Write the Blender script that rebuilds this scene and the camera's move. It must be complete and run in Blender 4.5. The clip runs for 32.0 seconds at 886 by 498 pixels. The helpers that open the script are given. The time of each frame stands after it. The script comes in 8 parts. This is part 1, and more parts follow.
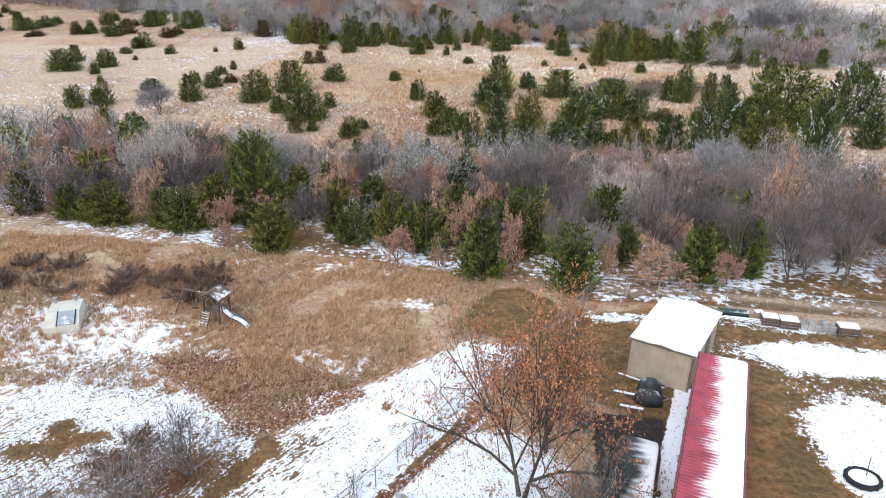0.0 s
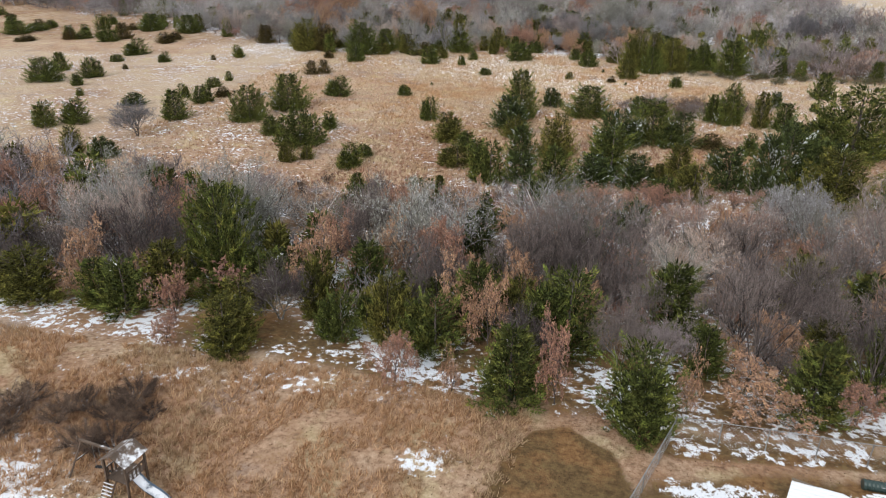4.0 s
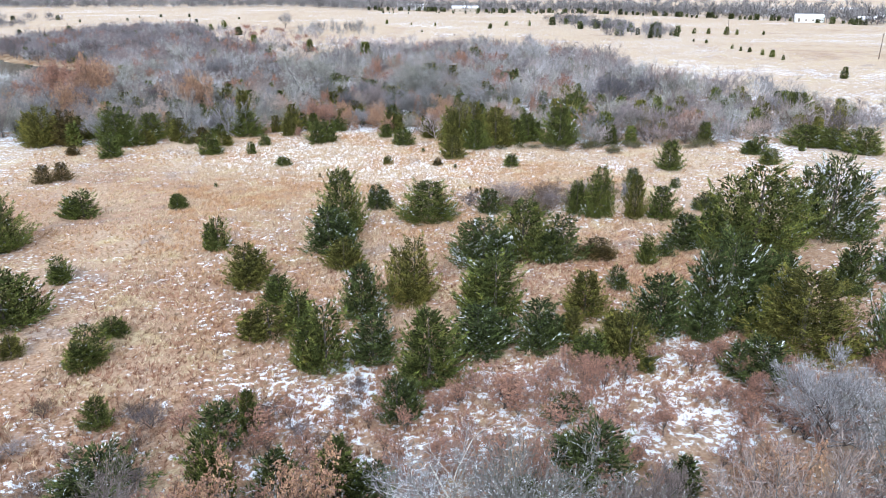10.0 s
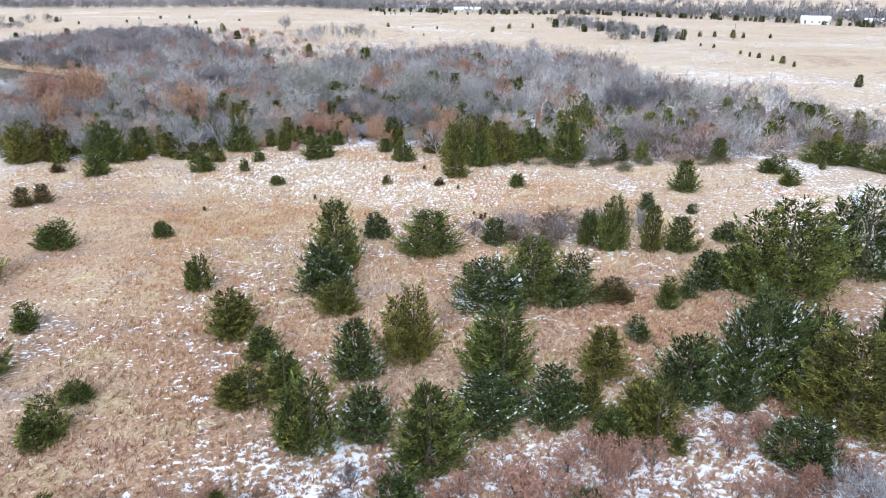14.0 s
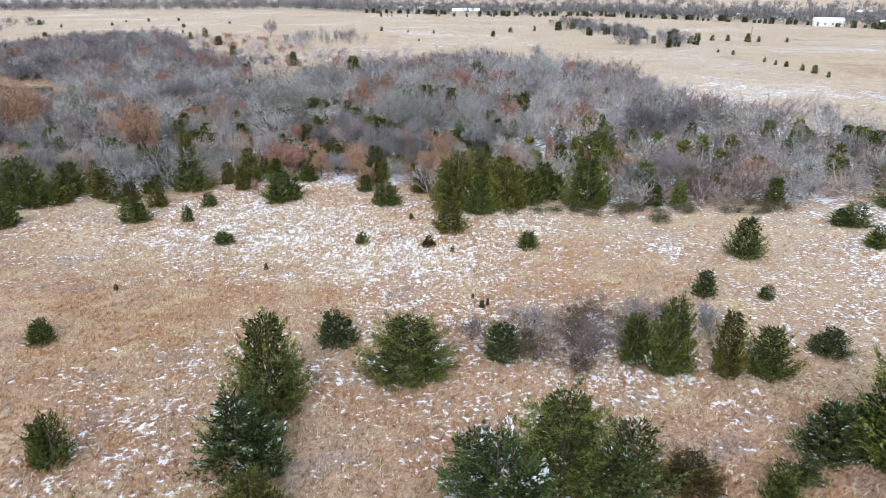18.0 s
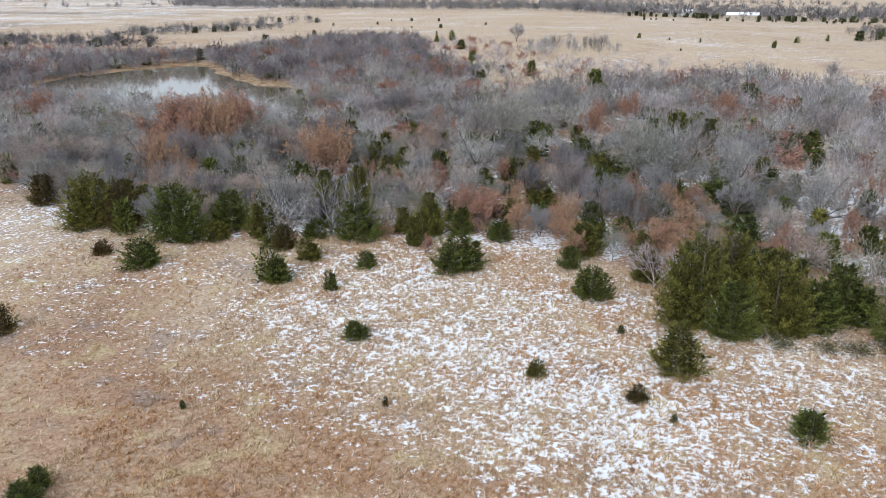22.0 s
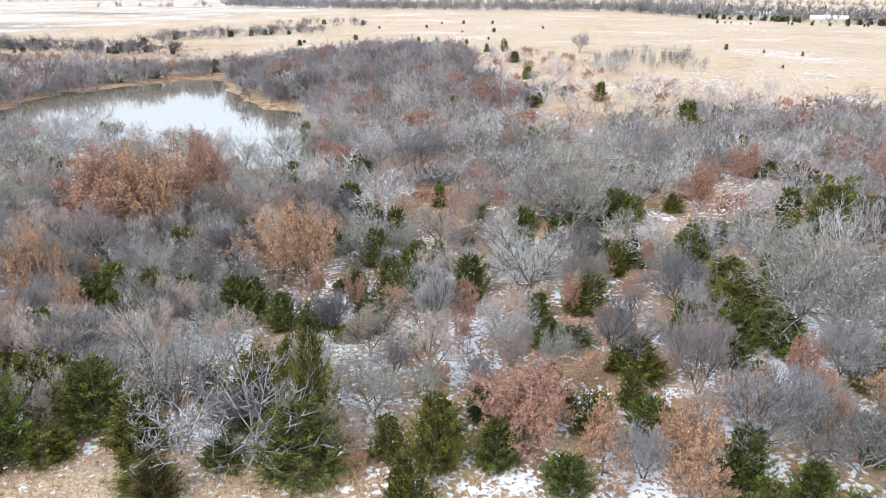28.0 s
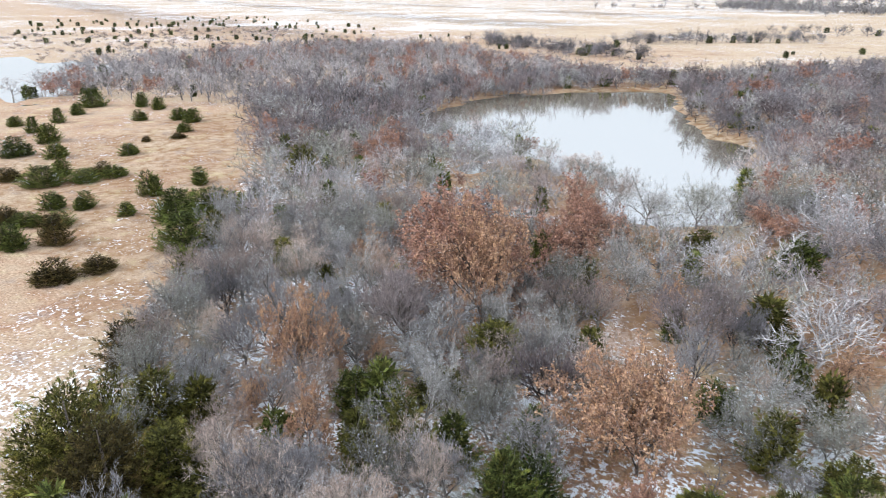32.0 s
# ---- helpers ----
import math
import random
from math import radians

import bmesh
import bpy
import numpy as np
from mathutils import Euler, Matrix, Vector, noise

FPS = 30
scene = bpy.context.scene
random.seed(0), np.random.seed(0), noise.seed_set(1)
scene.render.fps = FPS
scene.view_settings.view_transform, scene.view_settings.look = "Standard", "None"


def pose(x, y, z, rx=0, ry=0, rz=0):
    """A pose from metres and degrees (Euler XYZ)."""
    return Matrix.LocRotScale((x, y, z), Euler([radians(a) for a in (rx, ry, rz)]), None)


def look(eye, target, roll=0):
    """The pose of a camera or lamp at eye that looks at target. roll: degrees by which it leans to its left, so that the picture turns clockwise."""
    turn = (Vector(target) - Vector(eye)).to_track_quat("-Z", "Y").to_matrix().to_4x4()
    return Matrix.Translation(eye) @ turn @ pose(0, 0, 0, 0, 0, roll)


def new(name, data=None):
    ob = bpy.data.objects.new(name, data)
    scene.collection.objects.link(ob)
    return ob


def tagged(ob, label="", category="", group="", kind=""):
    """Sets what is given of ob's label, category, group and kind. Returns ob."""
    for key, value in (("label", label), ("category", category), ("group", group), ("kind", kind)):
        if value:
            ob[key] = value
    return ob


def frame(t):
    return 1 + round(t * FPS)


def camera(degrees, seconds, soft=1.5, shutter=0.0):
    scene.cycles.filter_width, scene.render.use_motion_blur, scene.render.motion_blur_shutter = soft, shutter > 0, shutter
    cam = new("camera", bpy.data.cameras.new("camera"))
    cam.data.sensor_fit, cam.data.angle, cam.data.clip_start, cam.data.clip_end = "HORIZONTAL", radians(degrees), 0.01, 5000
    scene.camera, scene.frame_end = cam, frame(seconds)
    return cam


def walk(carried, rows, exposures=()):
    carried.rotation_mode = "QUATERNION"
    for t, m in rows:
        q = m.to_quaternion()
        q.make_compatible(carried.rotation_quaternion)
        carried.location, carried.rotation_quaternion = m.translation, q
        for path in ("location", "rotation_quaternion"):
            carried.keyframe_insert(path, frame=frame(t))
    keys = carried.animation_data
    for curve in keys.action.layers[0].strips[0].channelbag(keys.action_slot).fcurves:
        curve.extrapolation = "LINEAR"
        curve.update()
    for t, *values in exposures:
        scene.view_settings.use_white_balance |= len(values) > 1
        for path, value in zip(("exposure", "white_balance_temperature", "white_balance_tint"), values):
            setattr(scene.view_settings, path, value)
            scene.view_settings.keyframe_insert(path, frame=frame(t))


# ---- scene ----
cam = camera(64.5, 32.0, soft=0.8, shutter=0.15)
PATH = [
    (0, (-8.436, -18.924, 21.75), (-8.621, -17.126, 20.894), 0.2),
    (0.5, (-8.373, -17.603, 21.916), (-8.559, -15.936, 20.826), 0.4),
    (1, (-8.435, -16.185, 21.798), (-8.613, -14.672, 20.501), 0.5),
    (1.5, (-8.565, -14.456, 21.933), (-8.734, -13.054, 20.516), 0.3),
    (2, (-8.708, -12.633, 21.949), (-8.882, -11.232, 20.532), 0.1),
    (2.5, (-8.99, -10.351, 22.169), (-9.17, -8.914, 20.789), 0.1),
    (3, (-9.174, -8.19, 21.991), (-9.38, -6.585, 20.816), 0.2),
    (3.5, (-9.56, -6.169, 21.712), (-9.775, -4.442, 20.727), 0.3),
    (5.5, (-12.303, 7.938, 19.402), (-12.525, 9.797, 18.697), 0.0),
    (6, (-12.428, 10.886, 19.389), (-12.539, 12.755, 18.685), 0.0),
    (6.5, (-12.829, 13.644, 19.429), (-12.695, 15.511, 18.725), 0.0),
    (7, (-13.457, 16.353, 19.446), (-13.256, 18.214, 18.743), 0.1),
    (7.5, (-13.785, 19.301, 19.407), (-13.558, 21.16, 18.704), 0.1),
    (8, (-13.902, 21.925, 19.58), (-13.631, 23.777, 18.877), 0.1),
    (8.5, (-14.014, 24.876, 19.684), (-13.683, 26.719, 18.981), 0.0),
    (9, (-14.055, 27.112, 19.7), (-13.722, 28.954, 18.998), 0.0),
    (9.5, (-13.998, 28.476, 19.653), (-13.667, 30.319, 18.951), 0.0),
    (10, (-13.941, 28.878, 19.734), (-13.612, 30.722, 19.031), -0.0),
    (10.5, (-14.019, 29.204, 19.968), (-13.689, 31.047, 19.265), -0.0),
    (11, (-13.88, 29.122, 20.422), (-13.552, 30.966, 19.72), -0.0),
    (11.5, (-13.936, 29.157, 20.837), (-13.608, 31.0, 20.134), -0.0),
    (12, (-13.828, 29.254, 21.11), (-13.502, 31.097, 20.407), -0.0),
    (12.5, (-13.543, 30.181, 21.197), (-13.22, 32.026, 20.495), -0.0),
    (13, (-13.433, 31.818, 21.258), (-13.108, 33.662, 20.555), -0.0),
    (13.5, (-13.091, 33.871, 21.331), (-12.766, 35.715, 20.628), -0.0),
    (14, (-12.676, 36.264, 21.48), (-12.352, 38.108, 20.776), -0.0),
    (14.5, (-12.183, 39.055, 21.538), (-11.86, 40.9, 20.835), -0.0),
    (15, (-11.35, 42.031, 21.584), (-10.861, 43.838, 20.881), -0.0),
    (15.5, (-11.332, 45.404, 21.595), (-10.613, 47.133, 20.891), -0.1),
    (17.5, (-7.678, 59.733, 21.958), (-7.197, 61.542, 21.255), -0.2),
    (18, (-6.588, 63.593, 22.075), (-6.263, 65.437, 21.372), -0.1),
    (18.5, (-5.111, 67.578, 22.133), (-4.905, 69.439, 21.43), -0.1),
    (19, (-4.025, 71.616, 22.185), (-3.851, 73.481, 21.483), -0.1),
    (19.5, (-3.085, 75.791, 22.193), (-2.959, 77.66, 21.491), -0.1),
    (20, (-2.189, 79.877, 22.306), (-2.185, 81.75, 21.604), 0.0),
    (20.5, (-1.359, 84.126, 22.319), (-1.583, 85.985, 21.616), 0.1),
    (21, (-0.788, 88.539, 22.316), (-1.116, 90.382, 21.613), 0.1),
    (21.5, (-0.436, 92.752, 22.356), (-0.766, 94.596, 21.655), 0.1),
    (22, (-0.314, 97.071, 22.473), (-0.646, 98.915, 21.772), 0.0),
    (22.5, (-0.362, 101.414, 22.6), (-0.703, 103.256, 21.897), 0.0),
    (23, (-0.516, 105.851, 22.67), (-0.897, 107.684, 21.968), -0.0),
    (23.5, (-0.803, 110.306, 22.735), (-1.239, 112.126, 22.032), 0.0),
    (24, (-1.075, 114.59, 22.803), (-1.549, 116.402, 22.099), -0.1),
    (24.5, (-1.544, 119.036, 22.86), (-2.019, 120.847, 22.157), -0.1),
    (25, (-2.179, 123.392, 23.043), (-2.653, 125.203, 22.339), -0.1),
    (25.5, (-2.879, 127.742, 23.229), (-3.353, 129.553, 22.525), -0.1),
    (27.5, (-6.49, 144.143, 23.611), (-6.96, 145.955, 22.908), 0.0),
    (28, (-7.362, 148.427, 23.766), (-7.833, 150.239, 23.063), 0.0),
    (28.5, (-8.296, 152.75, 23.937), (-8.77, 154.561, 23.233), 0.0),
    (29, (-9.586, 157.046, 24.056), (-10.163, 158.827, 23.353), 0.0),
    (29.5, (-10.535, 161.503, 24.173), (-11.317, 163.204, 23.47), 0.0),
    (30, (-11.648, 166.096, 24.174), (-12.526, 167.749, 23.471), 0.1),
    (30.5, (-13.171, 170.419, 24.271), (-14.107, 172.04, 23.567), 0.2),
    (31, (-14.872, 174.799, 24.138), (-15.994, 176.299, 23.436), 0.0),
    (31.5, (-16.733, 179.101, 24.074), (-18.038, 180.444, 23.372), 0.0),
    (32, (-18.738, 183.241, 23.973), (-20.205, 184.405, 23.271), 0.2),
]
walk(cam, [(t, look(eye, target, roll)) for t, eye, target, roll in PATH],
     exposures=[(0, 0.45, 6150, 10), (1.0, 0.1, 6500, 10), (2.0, -0.33, 6850, 10), (3.0, -0.33, 7050, 10), (3.5, -0.2, 7000, 10),
                (5.5, 0.92, 5750, 9), (7, 0.85, 5800, 9), (9, 0.72, 5800, 9), (13, 0.64, 5720, 9), (18, 0.33, 5950, 9),
                (22, 0.1, 6200, 9), (24, 0.1, 6300, 10), (25, 0.2, 6280, 10), (28, 0.76, 6220, 9), (30, 0.77, 6150, 8), (32, 0.68, 6250, 9)])

# ---- light: a bright overcast winter sky ----
world = bpy.data.worlds.new("world")
scene.world = world
world.use_nodes = True
wn = world.node_tree.nodes
sky = wn.new("ShaderNodeTexSky")
sky.sky_type = "NISHITA"
sky.sun_disc = False
sky.sun_elevation, sky.sun_rotation = radians(38), radians(200)
sky.dust_density, sky.air_density, sky.ozone_density = 2.0, 1.0, 1.0
# cloud cover: the clear sky shows through it only a little
cloud = wn.new("ShaderNodeMix")
cloud.data_type = "RGBA"
cloud.inputs[0].default_value = 0.9
cloud.inputs[7].default_value = (7.3, 7.9, 8.7, 1)
world.node_tree.links.new(sky.outputs[0], cloud.inputs[6])
world.node_tree.links.new(cloud.outputs[2], wn["Background"].inputs[0])
wn["Background"].inputs[1].default_value = 0.12
sun_data = bpy.data.lights.new("sun", "SUN")
sun_data.energy, sun_data.angle, sun_data.color = 1.5, radians(20), (1.0, 0.98, 0.96)
sun = new("sun", sun_data)
sun.matrix_world = look((0, 0, 100), (30, 75, 40))


# ---- materials ----
def material(name, rough=0.9, metal=0.0, spec=0.3):
    m = bpy.data.materials.new(name)
    m.use_nodes = True
    b = m.node_tree.nodes["Principled BSDF"]
    b.inputs["Roughness"].default_value = rough
    b.inputs["Metallic"].default_value = metal
    b.inputs["Specular IOR Level"].default_value = spec
    return m, m.node_tree.nodes, m.node_tree.links, b


def node(ns, kind, **values):
    n = ns.new(kind)
    for key, v in values.items():
        n.inputs[key.replace("_", " ")].default_value = v
    return n


def ramp(ns, ls, source, stops):
    r = ns.new("ShaderNodeValToRGB")
    els = r.color_ramp.elements
    while len(els) < len(stops):
        els.new(0.5)
    for e, (p, c) in zip(els, stops):
        e.position, e.color = p, (*c, 1) if len(c) == 3 else c
    ls.new(source, r.inputs[0])
    return r.outputs[0]


def mix(ns, ls, fac, a, b, kind="MIX"):
    m = ns.new("ShaderNodeMix")
    m.data_type, m.blend_type = "RGBA", kind
    for i, v in ((0, fac), (6, a), (7, b)):
        if isinstance(v, (int, float)):
            m.inputs[i].default_value = v
        elif isinstance(v, tuple):
            m.inputs[i].default_value = (*v, 1)
        else:
            ls.new(v, m.inputs[i])
    return m.outputs[2]


def math_node(ns, ls, op, a, b=0.0, clamp=False):
    m = ns.new("ShaderNodeMath")
    m.operation, m.use_clamp = op, clamp
    for i, v in enumerate((a, b)):
        if isinstance(v, (int, float)):
            m.inputs[i].default_value = v
        else:
            ls.new(v, m.inputs[i])
    return m.outputs[0]


def noise_out(ns, ls, coord, scale, detail=4.0, rough=0.6):
    n = node(ns, "ShaderNodeTexNoise", Scale=scale, Detail=detail, Roughness=rough)
    ls.new(coord, n.inputs["Vector"])
    return n.outputs[0]


def smooth(ns, ls, value, lo, hi):
    m = ns.new("ShaderNodeMapRange")
    m.interpolation_type = "SMOOTHSTEP"
    m.inputs[1].default_value, m.inputs[2].default_value = lo, hi
    ls.new(value, m.inputs[0])
    return m.outputs[0]


def bump(ns, ls, height, b, strength=0.5, distance=0.05):
    n = node(ns, "ShaderNodeBump", Strength=strength, Distance=distance)
    ls.new(height, n.inputs["Height"])
    ls.new(n.outputs[0], b.inputs["Normal"])


def foliage(name, dark, light, tip, snow=0.0, low=0.36, high=2.2):
    """Needles or leaves: a tint for each plant, clumps of lighter growth, and lying snow on what faces up."""
    m, ns, ls, b = material(name, 0.85, 0, 0.15)
    info = ns.new("ShaderNodeObjectInfo")
    geo = ns.new("ShaderNodeNewGeometry")
    n1 = noise_out(ns, ls, geo.outputs["Position"], 1.1, 3)
    n2 = noise_out(ns, ls, geo.outputs["Position"], 9.0, 2)
    c = mix(ns, ls, smooth(ns, ls, n2, 0.3, 0.7), dark, light)
    c = mix(ns, ls, math_node(ns, ls, "MULTIPLY", smooth(ns, ls, n1, 0.45, 0.75), info.outputs["Random"]), c, tip)
    c = mix(ns, ls, geo.outputs["Random Per Island"], mix(ns, ls, 1.0, c, (low, low, low * 1.04), "MULTIPLY"), mix(ns, ls, 1.0, c, (high, high * 0.98, high * 0.88), "MULTIPLY"))
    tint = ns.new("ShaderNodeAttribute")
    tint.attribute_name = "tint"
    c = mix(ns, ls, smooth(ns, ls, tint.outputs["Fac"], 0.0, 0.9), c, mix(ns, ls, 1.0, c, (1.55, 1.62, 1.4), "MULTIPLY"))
    # negative tint darkens: a random tone, and painted shade inside cedar crowns
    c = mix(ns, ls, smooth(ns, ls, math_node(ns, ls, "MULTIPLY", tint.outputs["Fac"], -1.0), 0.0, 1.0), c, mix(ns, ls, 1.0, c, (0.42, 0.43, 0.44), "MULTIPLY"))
    if snow:
        up = ns.new("ShaderNodeSeparateXYZ")
        ls.new(geo.outputs["Normal"], up.inputs[0])
        n3 = noise_out(ns, ls, geo.outputs["Position"], 1.3, 3)
        z = math_node(ns, ls, "ABSOLUTE", up.outputs[2])
        f = math_node(ns, ls, "MULTIPLY", smooth(ns, ls, z, 0.45, 0.85), smooth(ns, ls, n3, 0.72 - 0.3 * snow, 0.80 - 0.3 * snow))
        c = mix(ns, ls, f, c, (0.82, 0.84, 0.87))
    ls.new(c, b.inputs["Base Color"])
    return m


CEDAR_GREEN = foliage("cedar_green", (0.034, 0.046, 0.016), (0.142, 0.166, 0.044), (0.23, 0.21, 0.055), 0.05)
CEDAR_SNOWY = foliage("cedar_snowy", (0.028, 0.040, 0.016), (0.112, 0.14, 0.047), (0.16, 0.165, 0.054), 0.3)
CEDAR_OLIVE = foliage("cedar_olive", (0.050, 0.053, 0.016), (0.18, 0.172, 0.046), (0.27, 0.225, 0.06))
CEDAR_FAR = foliage("cedar_far", (0.030, 0.038, 0.018), (0.105, 0.125, 0.05), (0.15, 0.15, 0.06), 0.05)
CEDAR_RUST = foliage("cedar_rust", (0.05, 0.042, 0.018), (0.115, 0.088, 0.034), (0.17, 0.11, 0.044))
OAK_LEAF = foliage("oak_leaf", (0.27, 0.16, 0.115), (0.45, 0.275, 0.20), (0.52, 0.34, 0.25), 0, 0.65, 1.4)
OAK_RED = foliage("oak_leaf_red", (0.23, 0.128, 0.105), (0.39, 0.22, 0.18), (0.46, 0.275, 0.22), 0, 0.65, 1.4)


def bark(name, dark, light, snow=0.0):
    m, ns, ls, b = material(name, 0.9, 0, 0.2)
    info = ns.new("ShaderNodeObjectInfo")
    geo = ns.new("ShaderNodeNewGeometry")
    n = noise_out(ns, ls, geo.outputs["Position"], 6.0, 4)
    c = mix(ns, ls, smooth(ns, ls, n, 0.3, 0.7), dark, light)
    c = mix(ns, ls, info.outputs["Random"], mix(ns, ls, 1.0, c, (0.55, 0.53, 0.55), "MULTIPLY"), mix(ns, ls, 1.0, c, (1.42, 1.39, 1.35), "MULTIPLY"))
    tint = ns.new("ShaderNodeAttribute")
    tint.attribute_name = "tint"
    c = mix(ns, ls, smooth(ns, ls, tint.outputs["Fac"], 0.0, 1.0), c, mix(ns, ls, 1.0, c, (1.45, 1.45, 1.42), "MULTIPLY"))
    c = mix(ns, ls, smooth(ns, ls, math_node(ns, ls, "MULTIPLY", tint.outputs["Fac"], -1.0), 0.0, 1.0), c, mix(ns, ls, 1.0, c, (0.42, 0.40, 0.40), "MULTIPLY"))
    c = mix(ns, ls, geo.outputs["Random Per Island"], mix(ns, ls, 1.0, c, (0.45, 0.45, 0.45), "MULTIPLY"), mix(ns, ls, 1.0, c, (1.35, 1.35, 1.35), "MULTIPLY"))
    if snow:
        up = ns.new("ShaderNodeSeparateXYZ")
        ls.new(geo.outputs["Normal"], up.inputs[0])
        f = math_node(ns, ls, "MULTIPLY", smooth(ns, ls, up.outputs[2], 0.3, 0.8), smooth(ns, ls, n, 0.55 - snow * .2, 0.6))
        c = mix(ns, ls, f, c, (0.8, 0.82, 0.85))
    ls.new(c, b.inputs["Base Color"])
    return m


BARK = bark("bark", (0.06, 0.048, 0.042), (0.19, 0.165, 0.15), 0.3)
LIMB_PALE = bark("pale_limbs", (0.13, 0.122, 0.113), (0.30, 0.287, 0.265), 0.1)
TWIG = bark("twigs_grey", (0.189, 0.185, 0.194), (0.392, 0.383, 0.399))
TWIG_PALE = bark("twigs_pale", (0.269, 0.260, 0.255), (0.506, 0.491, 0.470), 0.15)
TWIG_MAUVE = bark("twigs_mauve", (0.214, 0.179, 0.179), (0.383, 0.332, 0.329))
TWIG_LICHEN = bark("twigs_lichen", (0.185, 0.184, 0.158), (0.373, 0.365, 0.323), 0.15)
TWIG_BROWN = bark("twigs_brown", (0.11, 0.075, 0.055), (0.22, 0.155, 0.115))
LIMB_WHITE = bark("whitish_limbs", (0.30, 0.285, 0.26), (0.66, 0.64, 0.60), 0.3)
TWIG_UMBER = bark("twigs_umber", (0.15, 0.122, 0.115), (0.29, 0.245, 0.23))
# twigs of the far woods: distance haze is mixed into these two paler colours
TWIG_HAZE = bark("twigs_hazed", (0.30, 0.282, 0.288), (0.50, 0.475, 0.48))
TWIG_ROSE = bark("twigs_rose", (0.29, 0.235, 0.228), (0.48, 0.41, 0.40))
TWIG_TAN = bark("twigs_tan", (0.310, 0.247, 0.218), (0.575, 0.477, 0.425))


# ---- the lie of the land ----
def step01(v, a, b):
    u = np.clip((np.asarray(v, float) - a) / (b - a), 0, 1)
    return u * u * (3 - 2 * u)


SLOPE_Y = (-300, -60, 0, 20, 28, 46, 60, 72, 97, 118, 130, 150, 165, 180, 210, 420, 700, 4000)
SLOPE_Z = (6, 3.5, 0, -1.9, -2.5, -5.2, -6.8, -7.6, -8.7, -9.2, -9.9, -11, -11.7, -12, -12.1, -12.2, -13, -14)


def hump(x, y, cx, cy, rx, ry):
    return np.exp(-((np.asarray(x) - cx) / rx) ** 2 - ((np.asarray(y) - cy) / ry) ** 2)


WATER = -12.0
# shore lines of the pond and of a second one farther west
POND = [(-178, 302), (-189, 322), (-196, 346), (-190, 370), (-186, 388), (-173, 408), (-161, 401), (-148, 380), (-131, 362), (-117, 347), (-102, 342), (-94, 324), (-85, 306), (-75, 288), (-84, 278), (-104, 288), (-122, 297), (-145, 306), (-163, 294)]
WEST_POND = [(-300, 203), (-313, 219), (-346, 239), (-376, 246), (-408, 242), (-440, 230), (-438, 208), (-360, 190)]


def inside(x, y, poly, soft=1.0, distance=False):
    """1 inside a polygon, 0 outside, soft over that many metres; or the way to its edge, less than 0 inside."""
    hit, near = np.zeros(np.shape(x), bool), np.full(np.shape(x), 1e9)
    for (ax, ay), (bx, by) in zip(poly, poly[1:] + poly[:1]):
        cross = ((ay > y) != (by > y)) & (x < (bx - ax) * (y - ay) / (by - ay + 1e-9) + ax)
        hit ^= cross
        u = np.clip(((x - ax) * (bx - ax) + (y - ay) * (by - ay)) / ((bx - ax) ** 2 + (by - ay) ** 2), 0, 1)
        near = np.minimum(near, np.hypot(x - ax - u * (bx - ax), y - ay - u * (by - ay)))
    if distance:
        return np.where(hit, -near, near)
    return step01(np.where(hit, near, -near), -soft, soft)


def pond_edge(x, y):
    """About 1 on the shore line, less over the water."""
    x, y = np.asarray(x, float), np.asarray(y, float)
    d = np.minimum(inside(x, y, POND, distance=True), inside(x, y, WEST_POND, distance=True))
    return 1 + (d + 1.6 * np.sin(x * 0.21 + 1) * np.sin(y * 0.17) + 1.0 * np.sin(x * 0.5) * np.sin(y * 0.43 + 1)) / 9


def ground_z(x, y):
    """Height of the ground: a yard on a slope, a field below it, a pond in a hollow and a low pasture hill beyond."""
    x, y = np.asarray(x, float), np.asarray(y, float)
    z = np.interp(y, SLOPE_Y, SLOPE_Z)
    z = z + 10.0 * hump(x, y, 10, 500, 150, 125) + 6.0 * hump(x, y, 200, 300, 130, 140)
    z = z + 0.25 * np.sin(x * 0.11 + 1.3) * np.sin(y * 0.09 + 0.4) + 0.12 * np.sin(x * 0.31) * np.sin(y * 0.27 + 2)
    wet = np.clip(1.5 - pond_edge(x, y), 0, 1)
    return z * (1 - wet) + (WATER - 0.9 - 0.6 * wet) * wet


def gz(x, y):
    return float(ground_z(x, y))


# ---- mesh helpers ----
def big_mesh(name, verts, tris, mats):
    """A large triangle mesh from arrays."""
    me = bpy.data.meshes.new(name)
    verts, tris = np.asarray(verts, np.float32), np.asarray(tris, np.int32)
    me.vertices.add(len(verts))
    me.vertices.foreach_set("co", verts.ravel())
    me.loops.add(tris.size)
    me.loops.foreach_set("vertex_index", tris.ravel())
    me.polygons.add(len(tris))
    me.polygons.foreach_set("loop_start", np.arange(0, tris.size, 3, dtype=np.int32))
    me.update(calc_edges=True)
    for m in mats:
        me.materials.append(m)
    return me


def part(name, me, parent, label=""):
    ob = new(name, me)
    ob.parent = parent
    return tagged(ob, label)


